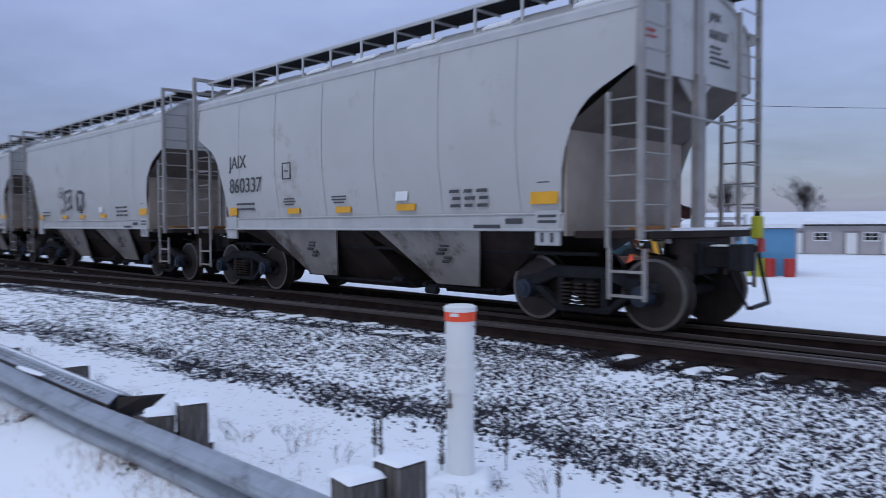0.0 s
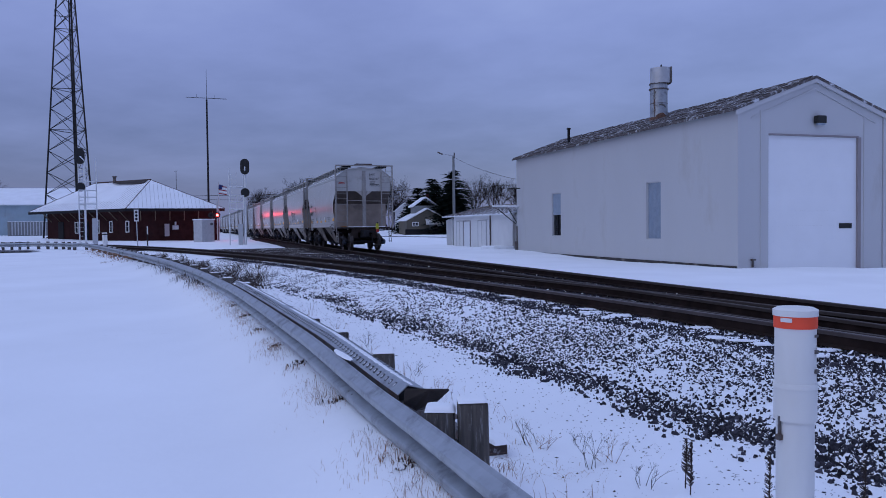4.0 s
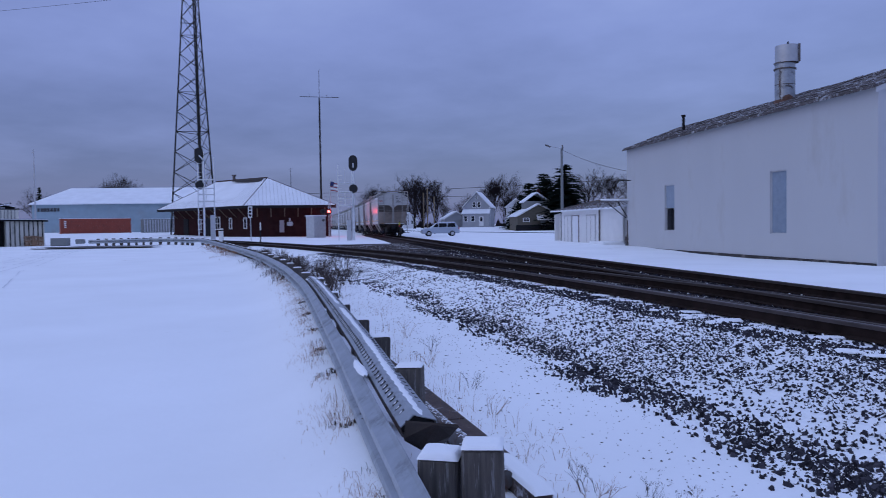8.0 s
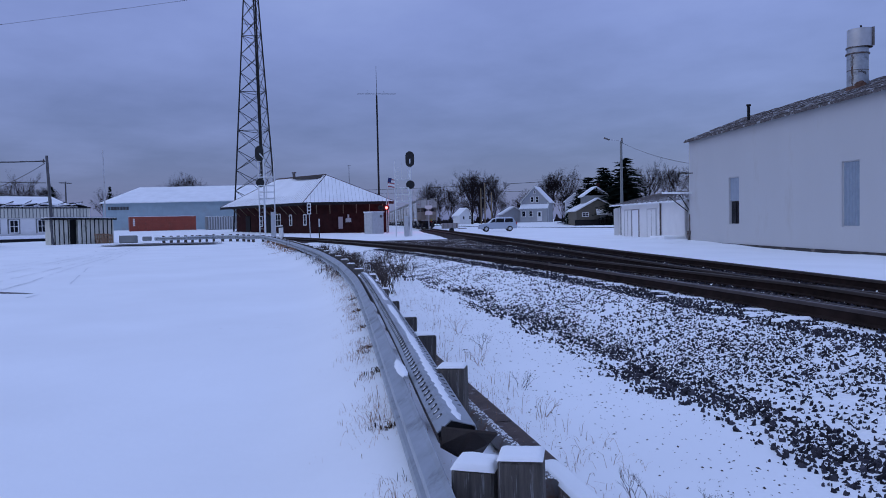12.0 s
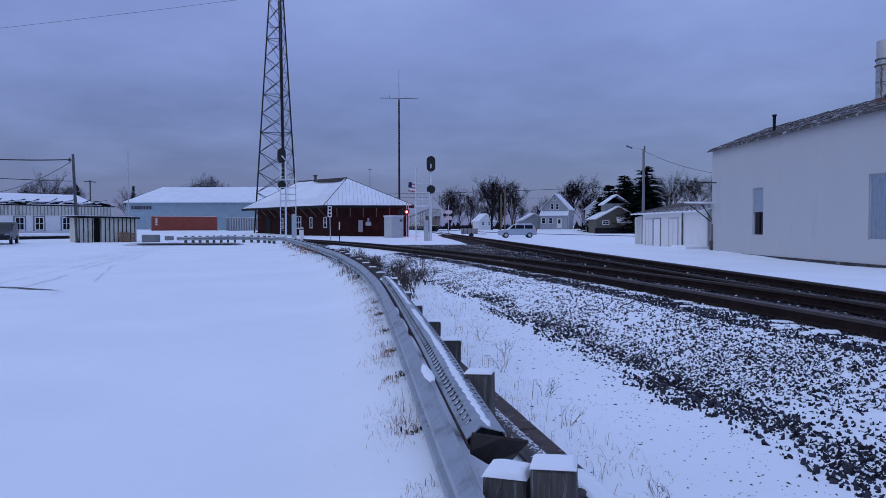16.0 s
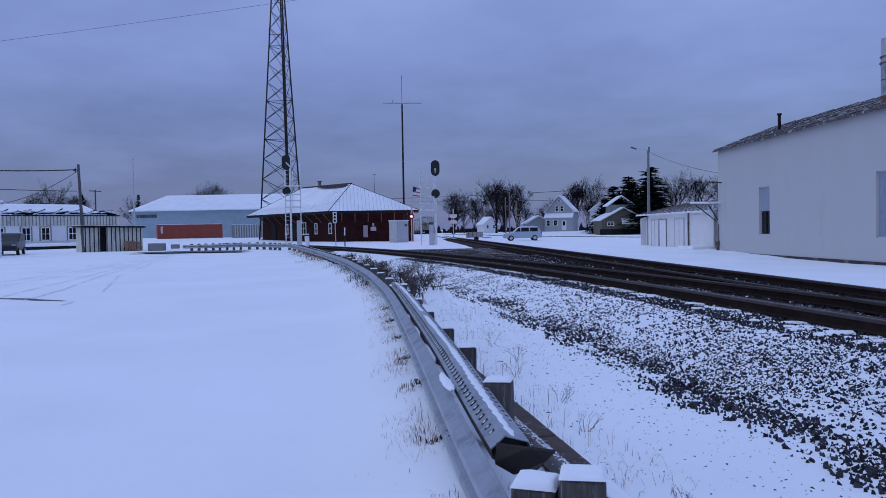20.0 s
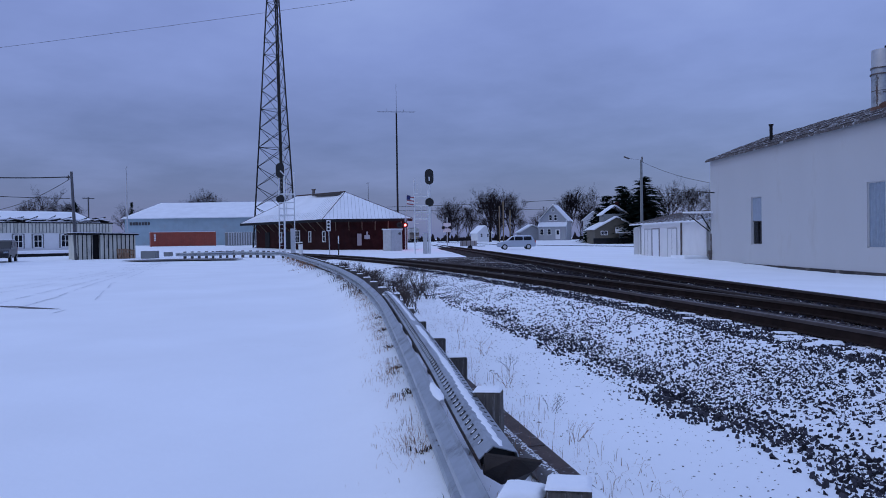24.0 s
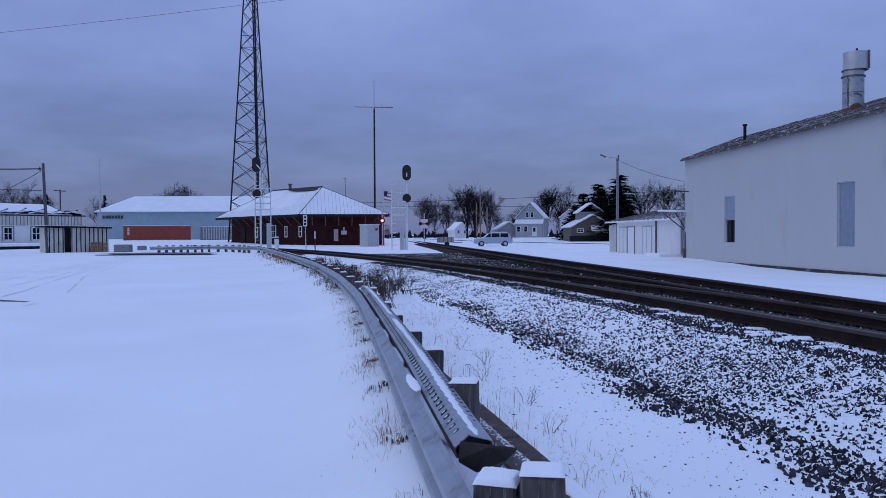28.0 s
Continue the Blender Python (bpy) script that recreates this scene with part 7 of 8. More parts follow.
# ---------------------------------------------------------------- shed by the garage, lamp pole
def build_white_shed():
    a, b = Vector((-32.18, 52.21, 0)), Vector((-21.28, 42.98, 0))
    L = (b - a).length
    turn = math.degrees(math.atan2(b.y - a.y, b.x - a.x))
    s = thing("metal_shed", pose(a.x, a.y, ground_z(a.x, a.y) - .05, 0, 0, turn), "low white metal shed with a snowy ribbed roof", "shed")
    W, E, P = 3.6, 2.35, 3.05
    part("front_wall", Shape().box((L / 2 + 1.0, .08, E / 2), (L - 2.0, .16, E)), M["white_paint"], s)
    part("end_wall", Shape().prism([(0, 0, 0), (0, W, 0), (0, W, P), (0, 0, E - .25)], (0, 0, 0), (.16, 0, 0)), M["white_paint"], s)
    part("porch_wall", Shape().box((1.0, .45, E / 2 - .1), (2.0, .14, E - .2)), M["white_paint"], s)
    part("rear_wall", Shape().box((L / 2, W - .08, P / 2), (L, .16, P)), M["white_paint"], s)
    part("far_end_wall", Shape().prism([(L - .16, 0, 0), (L - .16, W, 0), (L - .16, W, P), (L - .16, 0, E - .1)], (0, 0, 0), (.16, 0, 0)), M["white_paint"], s)
    part("roof", Shape().prism([(-.2, -.3, E - .06), (L + .1, -.3, E - .06), (L + .1, W + .1, P + .1), (-.2, W + .1, P + .1)], (0, 0, 0), (0, 0, .08)), M["snow_roof"], s)
    for i in range(14):
        x = .1 + i * L / 14
        part("roof_rib", Shape().cyl((x, -.28, E + .04), (x, W + .08, P + .2), .03, seg=4), M["galv_dark"], s)
    for x, w, m in ((3.6, 1.5, "white_paint"), (5.3, 1.35, "door_white"), (8.6, 1.6, "white_paint")):
        d = part("door", Shape().box((x, -.02, .98), (w, .06, 1.9)), M[m], s, bevel=0.01)
        part("door_frame", Shape().box((x - w / 2 - .04, -.02, 1.0), (.06, .09, 2.0)).box((x + w / 2 + .04, -.02, 1.0), (.06, .09, 2.0)).box((x, -.02, 1.97), (w + .1, .09, .06)), M["grey_wall"] if m == "door_white" else M["white_wall"], d)
        if m != "door_white":
            part("door_split", Shape().box((x, -.055, .98), (.02, .02, 1.85)), M["grey_wall"], d)
    part("downpipe", Shape().box((10.3, -.06, 1.15), (.08, .08, 2.3)), M["galv_dark"], s)
    part("snow_ramp", Shape().box((L - 1.0, -.7, .12), (2.4, 1.4, .3)), M["snow"], s, "snow-covered loading step", bevel=0.05)
    c = thing("door_canopy", GARAGE @ pose(.2, 20.6, 0), "small snowy canopy over the side door of the garage", "canopy")
    part("roof", Shape().prism([(-.9, -.4, 2.9), (1.6, -.4, 2.9), (1.6, 2.4, 3.0), (-.9, 2.4, 3.0)], (0, 0, 0), (0, 0, .1)), M["snow_roof"], c)
    part("brace", Shape().cyl((-.7, 1.9, 2.85), (-.2, .15, 1.9), .03, seg=5).cyl((-.7, .1, 2.85), (-.1, .1, 1.9), .03, seg=5), M["dark"], c)
    part("door", Shape().box((.35, .06, 1.3), (.9, .05, 2.0)), M["dark"], c, "dark side door")
    part("meter_pipe", Shape().box((-.2, -.12, 1.0), (.08, .10, 1.5)).cyl((-.3, -.15, .2), (-.3, -.15, .8), .06, seg=6).box((-.28, -.16, .7), (.18, .14, .22)), M["galv_dark"], c)
    part("bracket_arm", Shape().cyl((-.1, -.6, 4.05), (-1.0, -.6, 4.05), .03, seg=4).cyl((-1.0, -.6, 4.05), (-1.0, -.6, 3.85), .03, seg=4), M["dark"], c)
    p = thing("lamp_pole", on_ground(-31.41, 52.16), "grey wooden pole with a small street lamp on an arm", "lamp pole")
    part("pole", Shape().cyl((0, 0, -.2), (0, 0, 7.25), .13, .09, seg=10), M["siding_grey"], p)
    part("arm", Shape().cyl((0, 0, 7.25), (-.75, -.6, 7.4), .03, seg=5), M["alu"], p)
    part("lamp_head", Shape().box((-.85, -.68, 7.45), (.45, .16, .1), Matrix.Rotation(radians(38), 3, "Z") @ Matrix.Rotation(.4, 3, "Y")), M["galv_dark"], p)
    part("insulator", Shape().cyl((.05, .05, 7.1), (.05, .05, 7.5), .06, seg=6), M["galv_dark"], p)


build_white_shed()


def wire(name, a, b, sag, r=0.012):
    a, b = Vector(a), Vector(b)
    pts = [a + (b - a) * (i / 12) - Vector((0, 0, sag * 4 * (i / 12) * (1 - i / 12))) for i in range(13)]
    w = part(name, Shape().sweep([(-r, 0), (0, r), (r, 0), (0, -r)], pts), M["wire"])
    return tagged(w, "thin dark overhead wire", "wire", "overhead wires")


wire("overhead_wire", (-31.41, 52.16, 7.4), (-20.15, 41.58, 4.6), .2, .012)

wire("overhead_wire", (-60.09, -11.53, 8.2), (-22.12, 30.55, 14.6), .5, .007)
wire("overhead_wire", (-203.76, 109.59, 11.2), (-55.3, 162.61, 12.0), 1.5, .05)
wire("overhead_wire", (-202.22, 88.32, 11.4), (-93.57, 165.31, 8.6), 1.0, .04)


# ---------------------------------------------------------------- van, houses beyond the crossing
def build_van(at, name, label, paint, length=4.5, height=1.68):
    v = thing(name, at, label, "car")
    k, h = length / 4.9, height / 1.75
    prof = [(0, .35), (.05, .75), (.35, .95), (1.15, 1.05), (1.95, 1.66), (2.4, 1.74), (4.3, 1.72), (4.75, 1.1), (4.9, .8), (4.88, .35)]
    prof = [(x * k, z * h) for x, z in prof]
    part("body", Shape().prism([(x, -.9, z) for x, z in prof], (0, 0, 0), (0, 1.8, 0)), paint, v, bevel=0.08)
    win = Shape()
    for q in ((1.45, 2.15, 1.14, 1.14, 1.58), (2.2, 3.25, 1.14, 1.14, 1.6), (3.32, 4.35, 1.14, 1.14, 1.6)):
        x0, x1, z0, _, z1 = q
        win.prism([(x0 * k, 0, z0 * h), (x1 * k, 0, z0 * h), ((x1 - .05) * k, 0, z1 * h), ((x0 + (.45 if x0 < 2 else .05)) * k, 0, z1 * h)], (0, -.915, 0), (0, -.89, 0))
    part("side_window", win, M["glass_dark"], v)
    for x in (.95, 3.95):
        for y in (-.86, .86):
            w = part("wheel", Shape().cyl((x * k, y - .1, .33), (x * k, y + .1, .33), .33, seg=18), M["rubber"], v)
            part("rim", Shape().cyl((x * k, y - .12, .33), (x * k, y + .12, .33), .2, seg=12), M["alu"], w)
    part("headlight", Shape().box((.12 * k, -.7, .78 * h), (.18, .35, .14)), M["glass_block"], v)
    part("tail_light", Shape().box((4.82 * k, -.8, 1.0 * h), (.1, .2, .3)), M["red_paint"], v)
    part("snow_layer", Shape().box((3.3 * k, 0, 1.74 * h), (1.9 * k, 1.5, .05)), M["snow"], v, "dusting of snow on the roof", bevel=0.02)


build_van(on_ground(-61.4, 68.13, 47), "parked_minivan", "pale silver minivan parked in the snow", M["van_paint"], 4.6, 1.68)
build_van(on_ground(-71.87, 17.44, 158), "parked_pickup", "dark pickup parked beside the white wall", M["dark_paint"], 4.8, 1.95)


def gable_house(name, at, label, w, d, eave, peak, wall, windows, ridge_along_y=True):
    h = thing(name, at, label, "house")
    part("wall", Shape().box((0, .1, eave / 2), (w, .2, eave)).prism([(-w / 2, 0, eave), (w / 2, 0, eave), (0, 0, peak)], (0, 0, 0), (0, .2, 0)), M[wall], h)
    part("side_wall", Shape().box((w / 2 - .1, d / 2 + .1, eave / 2), (.2, d - .2, eave)), M[wall], h)
    part("side_wall", Shape().box((-w / 2 + .1, d / 2 + .1, eave / 2), (.2, d - .2, eave)), M[wall], h)
    part("rear_wall", Shape().box((0, d, eave / 2), (w, .2, eave)).prism([(-w / 2, d, eave), (w / 2, d, eave), (0, d, peak)], (0, 0, 0), (0, .1, 0)), M[wall], h)
    for sx in (-1, 1):
        part("roof", Shape().prism([(sx * (w / 2 + .35), -.35, eave - .2), (0, -.35, peak + .12), (0, -.35, peak + .3), (sx * (w / 2 + .35), -.35, eave)], (0, 0, 0), (0, d + .7, 0)), M["snow_roof"], h)
        part("rake_board", Shape().prism([(sx * (w / 2 + .33), -.42, eave - .25), (0, -.42, peak + .05), (0, -.42, peak + .28), (sx * (w / 2 + .33), -.42, eave - .02)], (0, 0, 0), (0, .06, 0)), M["white_paint"], h)
    for x, z, ww, hh in windows:
        window_part(h, ww, hh, pose(x, -.03, z))
    return h


def build_houses():
    t = facing(-105.44, 133.98)
    h = gable_house("farmhouse", on_ground(-105.44, 133.98, t - 9), "pale grey two-storey gabled house with a snowy porch roof", 6.0, 7.5, 4.4, 7.7, "siding_light", ((-.55, 5.0, .65, 1.2), (.55, 5.0, .65, 1.2), (0, 6.6, .5, .6)))
    part("porch", Shape().box((0, -.9, 1.5), (5.9, 1.8, 3.0)), M["siding_light"], h)
    part("porch_roof", Shape().prism([(-3.15, -2.0, 2.95), (3.15, -2.0, 2.95), (3.15, .1, 3.9), (-3.15, .1, 3.9)], (0, 0, 0), (0, 0, .15)), M["snow_roof"], h)
    for x in (-2.2, -.6):
        window_part(h, .8, 1.25, pose(x, -1.83, 1.85))
    part("front_door", Shape().box((1.3, -1.84, 1.3), (1.0, .08, 2.1)), M["white_paint"], h)
    part("door_glass", Shape().box((1.3, -1.89, 1.7), (.5, .02, .9)), M["glass_dark"], h)
    part("corner_board", Shape().box((2.92, -.02, 2.2), (.2, .1, 4.4)).box((-2.92, -.02, 2.2), (.2, .1, 4.4)), M["white_paint"], h)
    gable_house("garage_house", on_ground(-111.0, 133.5, t + 12), "low pale outbuilding with a snowy roof", 5.2, 6, 2.0, 3.4, "siding_light", ())
    gable_house("white_house", on_ground(-134.91, 142.83, t + 30), "small white house with a snowy roof", 4.0, 4.0, 2.2, 3.9, "white_paint", ((-.9, 1.6, .6, .9), (.9, 1.6, .6, .9)))
    gable_house("white_house", on_ground(-100.84, 142.54, t), "small white house behind the grey one", 4.0, 6, 4.6, 6.2, "white_paint", ())
    t2 = facing(-83.17, 123.84)
    b = gable_house("bungalow", on_ground(-82.21, 124.09, t2 + 12), "dark olive-tan bungalow with a snowy roof and white awning", 8.2, 9, 2.9, 5.0, "siding_olive", ((-2.4, 2.1, 1.2, .7), (2.6, 2.1, 1.2, .7)))
    part("skirt", Shape().box((0, -.04, .55), (8.9, .1, 1.1)), M["dark"], b)
    part("awning", Shape().prism([(-.4, -.1, 3.0), (2.2, -.1, 3.0), (2.3, -1.3, 2.0), (-.5, -1.3, 2.0)], (0, 0, 0), (0, 0, .08)), M["white_paint"], b)
    part("front_door", Shape().box((.9, -.06, 1.2), (1.0, .06, 1.9)), M["siding_grey"], b)
    up = Shape().box((.3, 5, 4.6), (4.4, 4.5, 2.4))
    part("upper_storey", up, M["siding_grey"], b)
    for sx in (-1, 1):
        part("upper_roof", Shape().prism([(.3 + sx * 2.7, 2.5, 5.5), (.3, 2.5, 7.4), (.3, 2.5, 7.6), (.3 + sx * 2.7, 2.5, 5.75)], (0, 0, 0), (0, 5, 0)), M["snow_roof"], b)
    part("chimney", Shape().box((.9, 4, 7.6), (.6, .6, 1.2)), M["brick"], b)
    for x, y, h in ((-74.43, 82.8, 6.0), (-74.03, 83.2, 6.7), (-73.3, 83.85, 5.4)):
        p = thing("timber_pole", on_ground(x, y), "bare grey timber pole", "pole", "timber poles by the crossing")
        part("pole", Shape().cyl((0, 0, -.2), (0, 0, h), .10, .08, seg=8), M["siding_tan"], p)
    f = thing("low_trailer", on_ground(-64.19, 66.1, 47), "small flat trailer with low slatted sides", "trailer")
    part("deck", Shape().box((0, 0, .5), (2.0, 1.1, .1)), M["grey_pale"], f)
    for y in (-.55, .55):
        part("side", Shape().box((0, y, .82), (2.0, .06, .6)), M["grey_pale"], f)
    for k in range(4):
        part("slat", Shape().box((-.75 + .5 * k, -.59, .82), (.06, .03, .6)), M["siding_tan"], f)
    for y in (-.6, .6):
        part("wheel", Shape().cyl((.2, y - .06, .28), (.2, y + .06, .28), .28, seg=12), M["rubber"], f)
    part("drawbar", Shape().box((1.5, 0, .45), (1.1, .08, .08)), M["galv_dark"], f)
    rd = Shape()
    pts = [Vector((-38.55, 81.54, 0)) + Vector((-0.93, 0.38, 0)) * (4 * i) for i in range(24)]
    for p in pts:
        p.z = ground_z(p.x, p.y) + .02
    rd.sweep([(-.25, 0), (.25, 0), (.25, .06), (-.25, .06)], pts)
    tagged(part("bare_kerb", rd, M["dark"]), "dark bare kerb line of the far street", "kerb", kind="structure")


build_houses()


# ---------------------------------------------------------------- left-hand yards
def build_left_yard():
    c = thing("shipping_container", pose(-137.29, 57.08, .85, 0, 0, math.degrees(math.atan2(11.2, 3.6))), "rust-red steel shipping container", "container")
    body = Shape().box((5.8, 1.25, 1.4), (11.6, 2.4, 2.6))
    part("body", body, M["container_red"], c)
    for i in range(36):
        part("rib", Shape().box((.3 + i * .315, .03, 1.4), (.14, .06, 2.4)), M["container_red"], c)
    for x in (.08, 11.5):
        part("corner_post", Shape().box((x, .05, 1.4), (.18, .14, 2.7)), M["container_red"], c)
    part("snow_layer", Shape().box((5.8, 1.25, 2.74), (11.6, 2.4, .07)), M["snow"], c, "thin snow on the lid")
    mk = Shape()
    for k in range(4):
        mk.box((.75, -.01, 2.2 - .33 * k), (.35, .02, .22))
    tagged(part("stencil_bar", mk, M["white_paint"], c, "pale unreadable stencilling"), kind="stuff")
    g = thing("shipping_container", pose(-133.69, 70.37, .9, 0, 0, 72), "pale grey corrugated storage container", "container")
    part("body", Shape().box((3.4, 1.2, 1.25), (6.8, 2.4, 2.5)), M["siding_grey"], g)
    for i in range(14):
        part("rib", Shape().box((.3 + i * .48, -.02, 1.25), (.2, .06, 2.3)), M["alu"], g)
    part("snow_layer", Shape().box((3.4, 1.2, 2.53), (6.8, 2.4, .06)), M["snow"], g)
    w = thing("lumber_warehouse", pose(-159.31, 60.64, 0.6, 0, 0, math.degrees(math.atan2(19.7, 18.4))), "long pale blue metal warehouse with a broad snowy roof", "warehouse")
    part("front_wall", Shape().box((20, .15, 3.1), (40, .3, 6.2)), M["blue_pale"], w)
    part("end_wall", Shape().prism([(0, .3, 0), (0, 18, 0), (0, 18, 6.2), (0, .3, 6.2)], (0, 0, 0), (.3, 0, 0)), M["blue_pale"], w)
    part("roof", Shape().prism([(-.4, -.6, 6.0), (3.5, 11, 9.6), (-.4, 22, 6.0)], (0, 0, 0), (0, 0, .2)), M["snow_roof"], w)
    part("roof", Shape().prism([(-.4, -.6, 6.0), (40, -.6, 6.0), (40, 11, 9.6), (3.5, 11, 9.6)], (0, 0, 0), (0, 0, .2)), M["snow_roof"], w)
    for i in range(38):
        part("cladding_rib", Shape().box((.6 + i * 1.05, -.01, 3.1), (.06, .04, 6.1)), M["blue_pale"], w)
    for k, ww in enumerate((.45, .5, .6, .45, .45, .5, .45)):
        part("sign_bar", Shape().box((1.3 + .62 * k, -.06, 5.0), (ww, .06, .65)), M["graffiti"], w, "dark letter of the wall sign as a plain bar")
    s = thing("pale_shed", pose(-73.79, 24.46, .12, 0, 0, 86), "flat-roofed shed with pale green board-and-batten walls", "shed")
    part("wall", Shape().box((.7, 1.6, 1.18), (1.4, 3.0, 2.36)), M["siding_pale"], s)
    part("wall", Shape().box((3.7, 1.6, 1.18), (3.2, 3.0, 2.36)), M["siding_pale"], s)
    # set-back block, its dark colour stands for shade inside the doorway
    part("wall", Shape().box((1.75, 1.9, 1.18), (.7, 2.4, 2.36)), M["dark"], s, "block coloured dark for the shade inside the doorway")
    for i in range(14):
        x = .12 + i * .385
        if not 1.35 < x < 2.15:
            part("batten", Shape().box((x, .07, 1.18), (.07, .08, 2.36)), M["dark"], s)
    part("roof", Shape().prism([(-.3, -.35, 2.42), (5.5, -.35, 2.30), (5.5, -.35, 2.44), (-.3, -.35, 2.56)], (0, 0, 0), (0, 3.7, 0)), M["dark"], s)
    part("snow_layer", Shape().prism([(-.3, -.2, 2.57), (5.5, -.2, 2.45), (5.5, -.2, 2.51), (-.3, -.2, 2.63)], (0, 0, 0), (0, 3.5, 0)), M["snow_roof"], s)
    for k in range(2):
        pl = thing("wooden_pallet", pose(-73.15 + .12 * k, 28.43 + .55 * k, .2, -22 - 4 * k, 8 * k, 86), "wooden pallet leaning on the shed wall", "pallet", "pallets by the shed")
        for i in range(6):
            part("slat", Shape().box((-.42 + .17 * i, 0, .5), (.10, .03, 1.0)), M["pallet"], pl)
        for z in (.08, .5, .92):
            part("rail", Shape().box((0, .05, z), (1.0, .06, .09)), M["pallet"], pl)
    b = thing("long_workshop", pose(-97.51, 18.51, .45, 0, 0, 96), "long white workshop with a ribbed upper band and small windows", "workshop")
    part("wall", Shape().box((8.65, 1.5, 1.3), (19.3, 3, 2.6)), M["white_paint"], b)
    part("upper_band", Shape().box((8.65, 1.45, 3.15), (19.4, 3.1, 1.15)), M["siding_pale"], b)
    for i in range(48):
        part("rib", Shape().box((-.9 + i * .4, -.13, 3.15), (.08, .06, 1.1)), M["siding_grey"], b)
    part("roof", Shape().box((8.65, 2.5, 3.80), (19.7, 5.3, .14)), M["dark"], b)
    for x in (4.28, 7.18, 9.35, 12.5):
        part("window_reveal", Shape().box((x + .62, -.02, 1.6), (.14, .06, 1.7)).box((x - .62, -.02, 1.6), (.14, .06, 1.7)).box((x, -.02, 2.42), (1.3, .06, .14)), M["siding_grey"], b)
        window_part(b, .95, 1.5, pose(x, -.05, 1.6))
    part("snow_layer", Shape().box((3.2, 2.2, 3.92), (5, 4.6, .12)), M["snow_roof"], b)
    part("snow_layer", Shape().box((12.5, 2.4, 3.92), (9, 4.2, .12)), M["snow_roof"], b)
    dock = part("loading_dock", Shape().box((8.3, -3.6, .1), (8.4, 6.5, .5)), M["dark"], b, "low dark loading dock")
    part("snow_layer", Shape().box((8.3, -3.6, .34), (8.6, 6.7, .32)), M["snow"], dock, "snow on the dock", bevel=0.04)
    for i, (x, z) in enumerate(((1.2, 4.2), (3.2, 4.35), (5.0, 4.15), (7.6, 4.15), (9.0, 4.2), (11.2, 4.15), (13.2, 4.2), (15.3, 4.15), (17.2, 4.2))):
        o = thing("roof_debris", b.matrix_basis @ pose(x, 1.2, z, (i * 7 % 5 - 2) * 3, (i * 3 % 5 - 2) * 4, (i * 5 % 7 - 3) * 6), "heap of dark roofing sheets under snow", "roofing sheets", "sheets on the workshop roof")
        part("sheet", Shape().box((0, 0, -.1), (2.3, 1.4, .12)).box((.3, -.4, -.3), (2.6, .9, .06), Matrix.Rotation(.3, 3, "Y")).box((-.5, -.6, .02), (2.2, .14, .12), Matrix.Rotation(-.35, 3, "Y")), M["dark"], o, bevel=0.02)
        part("snow_patch", Shape().box((.2, .1, .03), (2.0, 1.2, .10)), M["snow_roof"], o, bevel=0.02)
        part("snow_patch", Shape().box((-.5, -.75, -.02), (1.5, .10, .16), Matrix.Rotation(-.3, 3, "Y")), M["snow_roof"], o)
    k = thing("rear_hall", pose(-123.39, 21.39, .4, 0, 0, 96), "long low hall with a snowy roof behind the workshop", "hall")
    part("wall", Shape().box((9.5, 2, 2.5), (23, 4, 5.0)), M["siding_grey"], k)
    part("roof", Shape().prism([(-2.3, -.4, 5.0), (21.3, -.4, 5.0), (21.3, 5, 6.3), (-2.3, 5, 6.3)], (0, 0, 0), (0, 0, .15)), M["snow_roof"], k)
    ww = thing("white_block_building", pose(-65.88, 15.9, 0, 0, 0, 196), "white block building with a dark roof vent", "building")
    part("wall", Shape().box((6, 4, 2.25), (12, 8, 4.5)), M["white_paint"], ww)
    part("roof", Shape().box((6, 4, 4.55), (12.3, 8.3, .14)), M["snow_roof"], ww)
    part("roof_unit", Shape().box((1.2, 5.5, 5.1), (1.8, 1.2, .9)).cyl((.4, 5, 5.2), (.4, 5, 7), .08, seg=6), M["dark"], ww)
    p = thing("utility_pole", pose(-74.01, 24.47, .1, 0, -3.2, 18), "leaning grey wooden utility pole", "utility pole")
    part("pole", Shape().cyl((0, 0, -.2), (0, 0, 8.3), .17, .12, seg=10), M["pole_wood"], p)
    part("insulator", Shape().cyl((-.2, -.2, 7.6), (-.2, -.2, 8.0), .05, seg=6).cyl((-.35, -.3, 7.75), (.1, 0, 7.75), .04, seg=5), M["galv_dark"], p)
    wire("overhead_wire", (-74.53, 24.19, 7.9), (-74.66, 9.49, 7.8), .3, .05)
    wire("overhead_wire", (-74.53, 24.19, 5.9), (-74.66, 9.49, 6.2), .1, .03)
    wire("overhead_wire", (-74.53, 24.19, 7.7), (-97.15, 19.54, 5.3), 1.0, .03)
    t = thing("small_mast", on_ground(-74.81, 29.5), "thin pale pole with a tiny aerial", "pole")
    part("mast", Shape().cyl((0, 0, -.2), (0, 0, 9.0), .09, .04, seg=6), M["alu"], t)
    part("aerial", Shape().cyl((-.4, 0, 8.7), (.4, 0, 8.9), .03, seg=4), M["alu"], t)
    u = thing("utility_pole", on_ground(-183.97, 61.64), "far utility pole with a crossarm", "utility pole")
    part("pole", Shape().cyl((0, 0, 0), (0, 0, 11.5), .2, .15, seg=6), M["pole_wood"], u)
    part("crossarm", Shape().box((0, 0, 11.2), (.15, 3.6, .2), Matrix.Rotation(.5, 3, "Z")), M["pole_wood"], u)
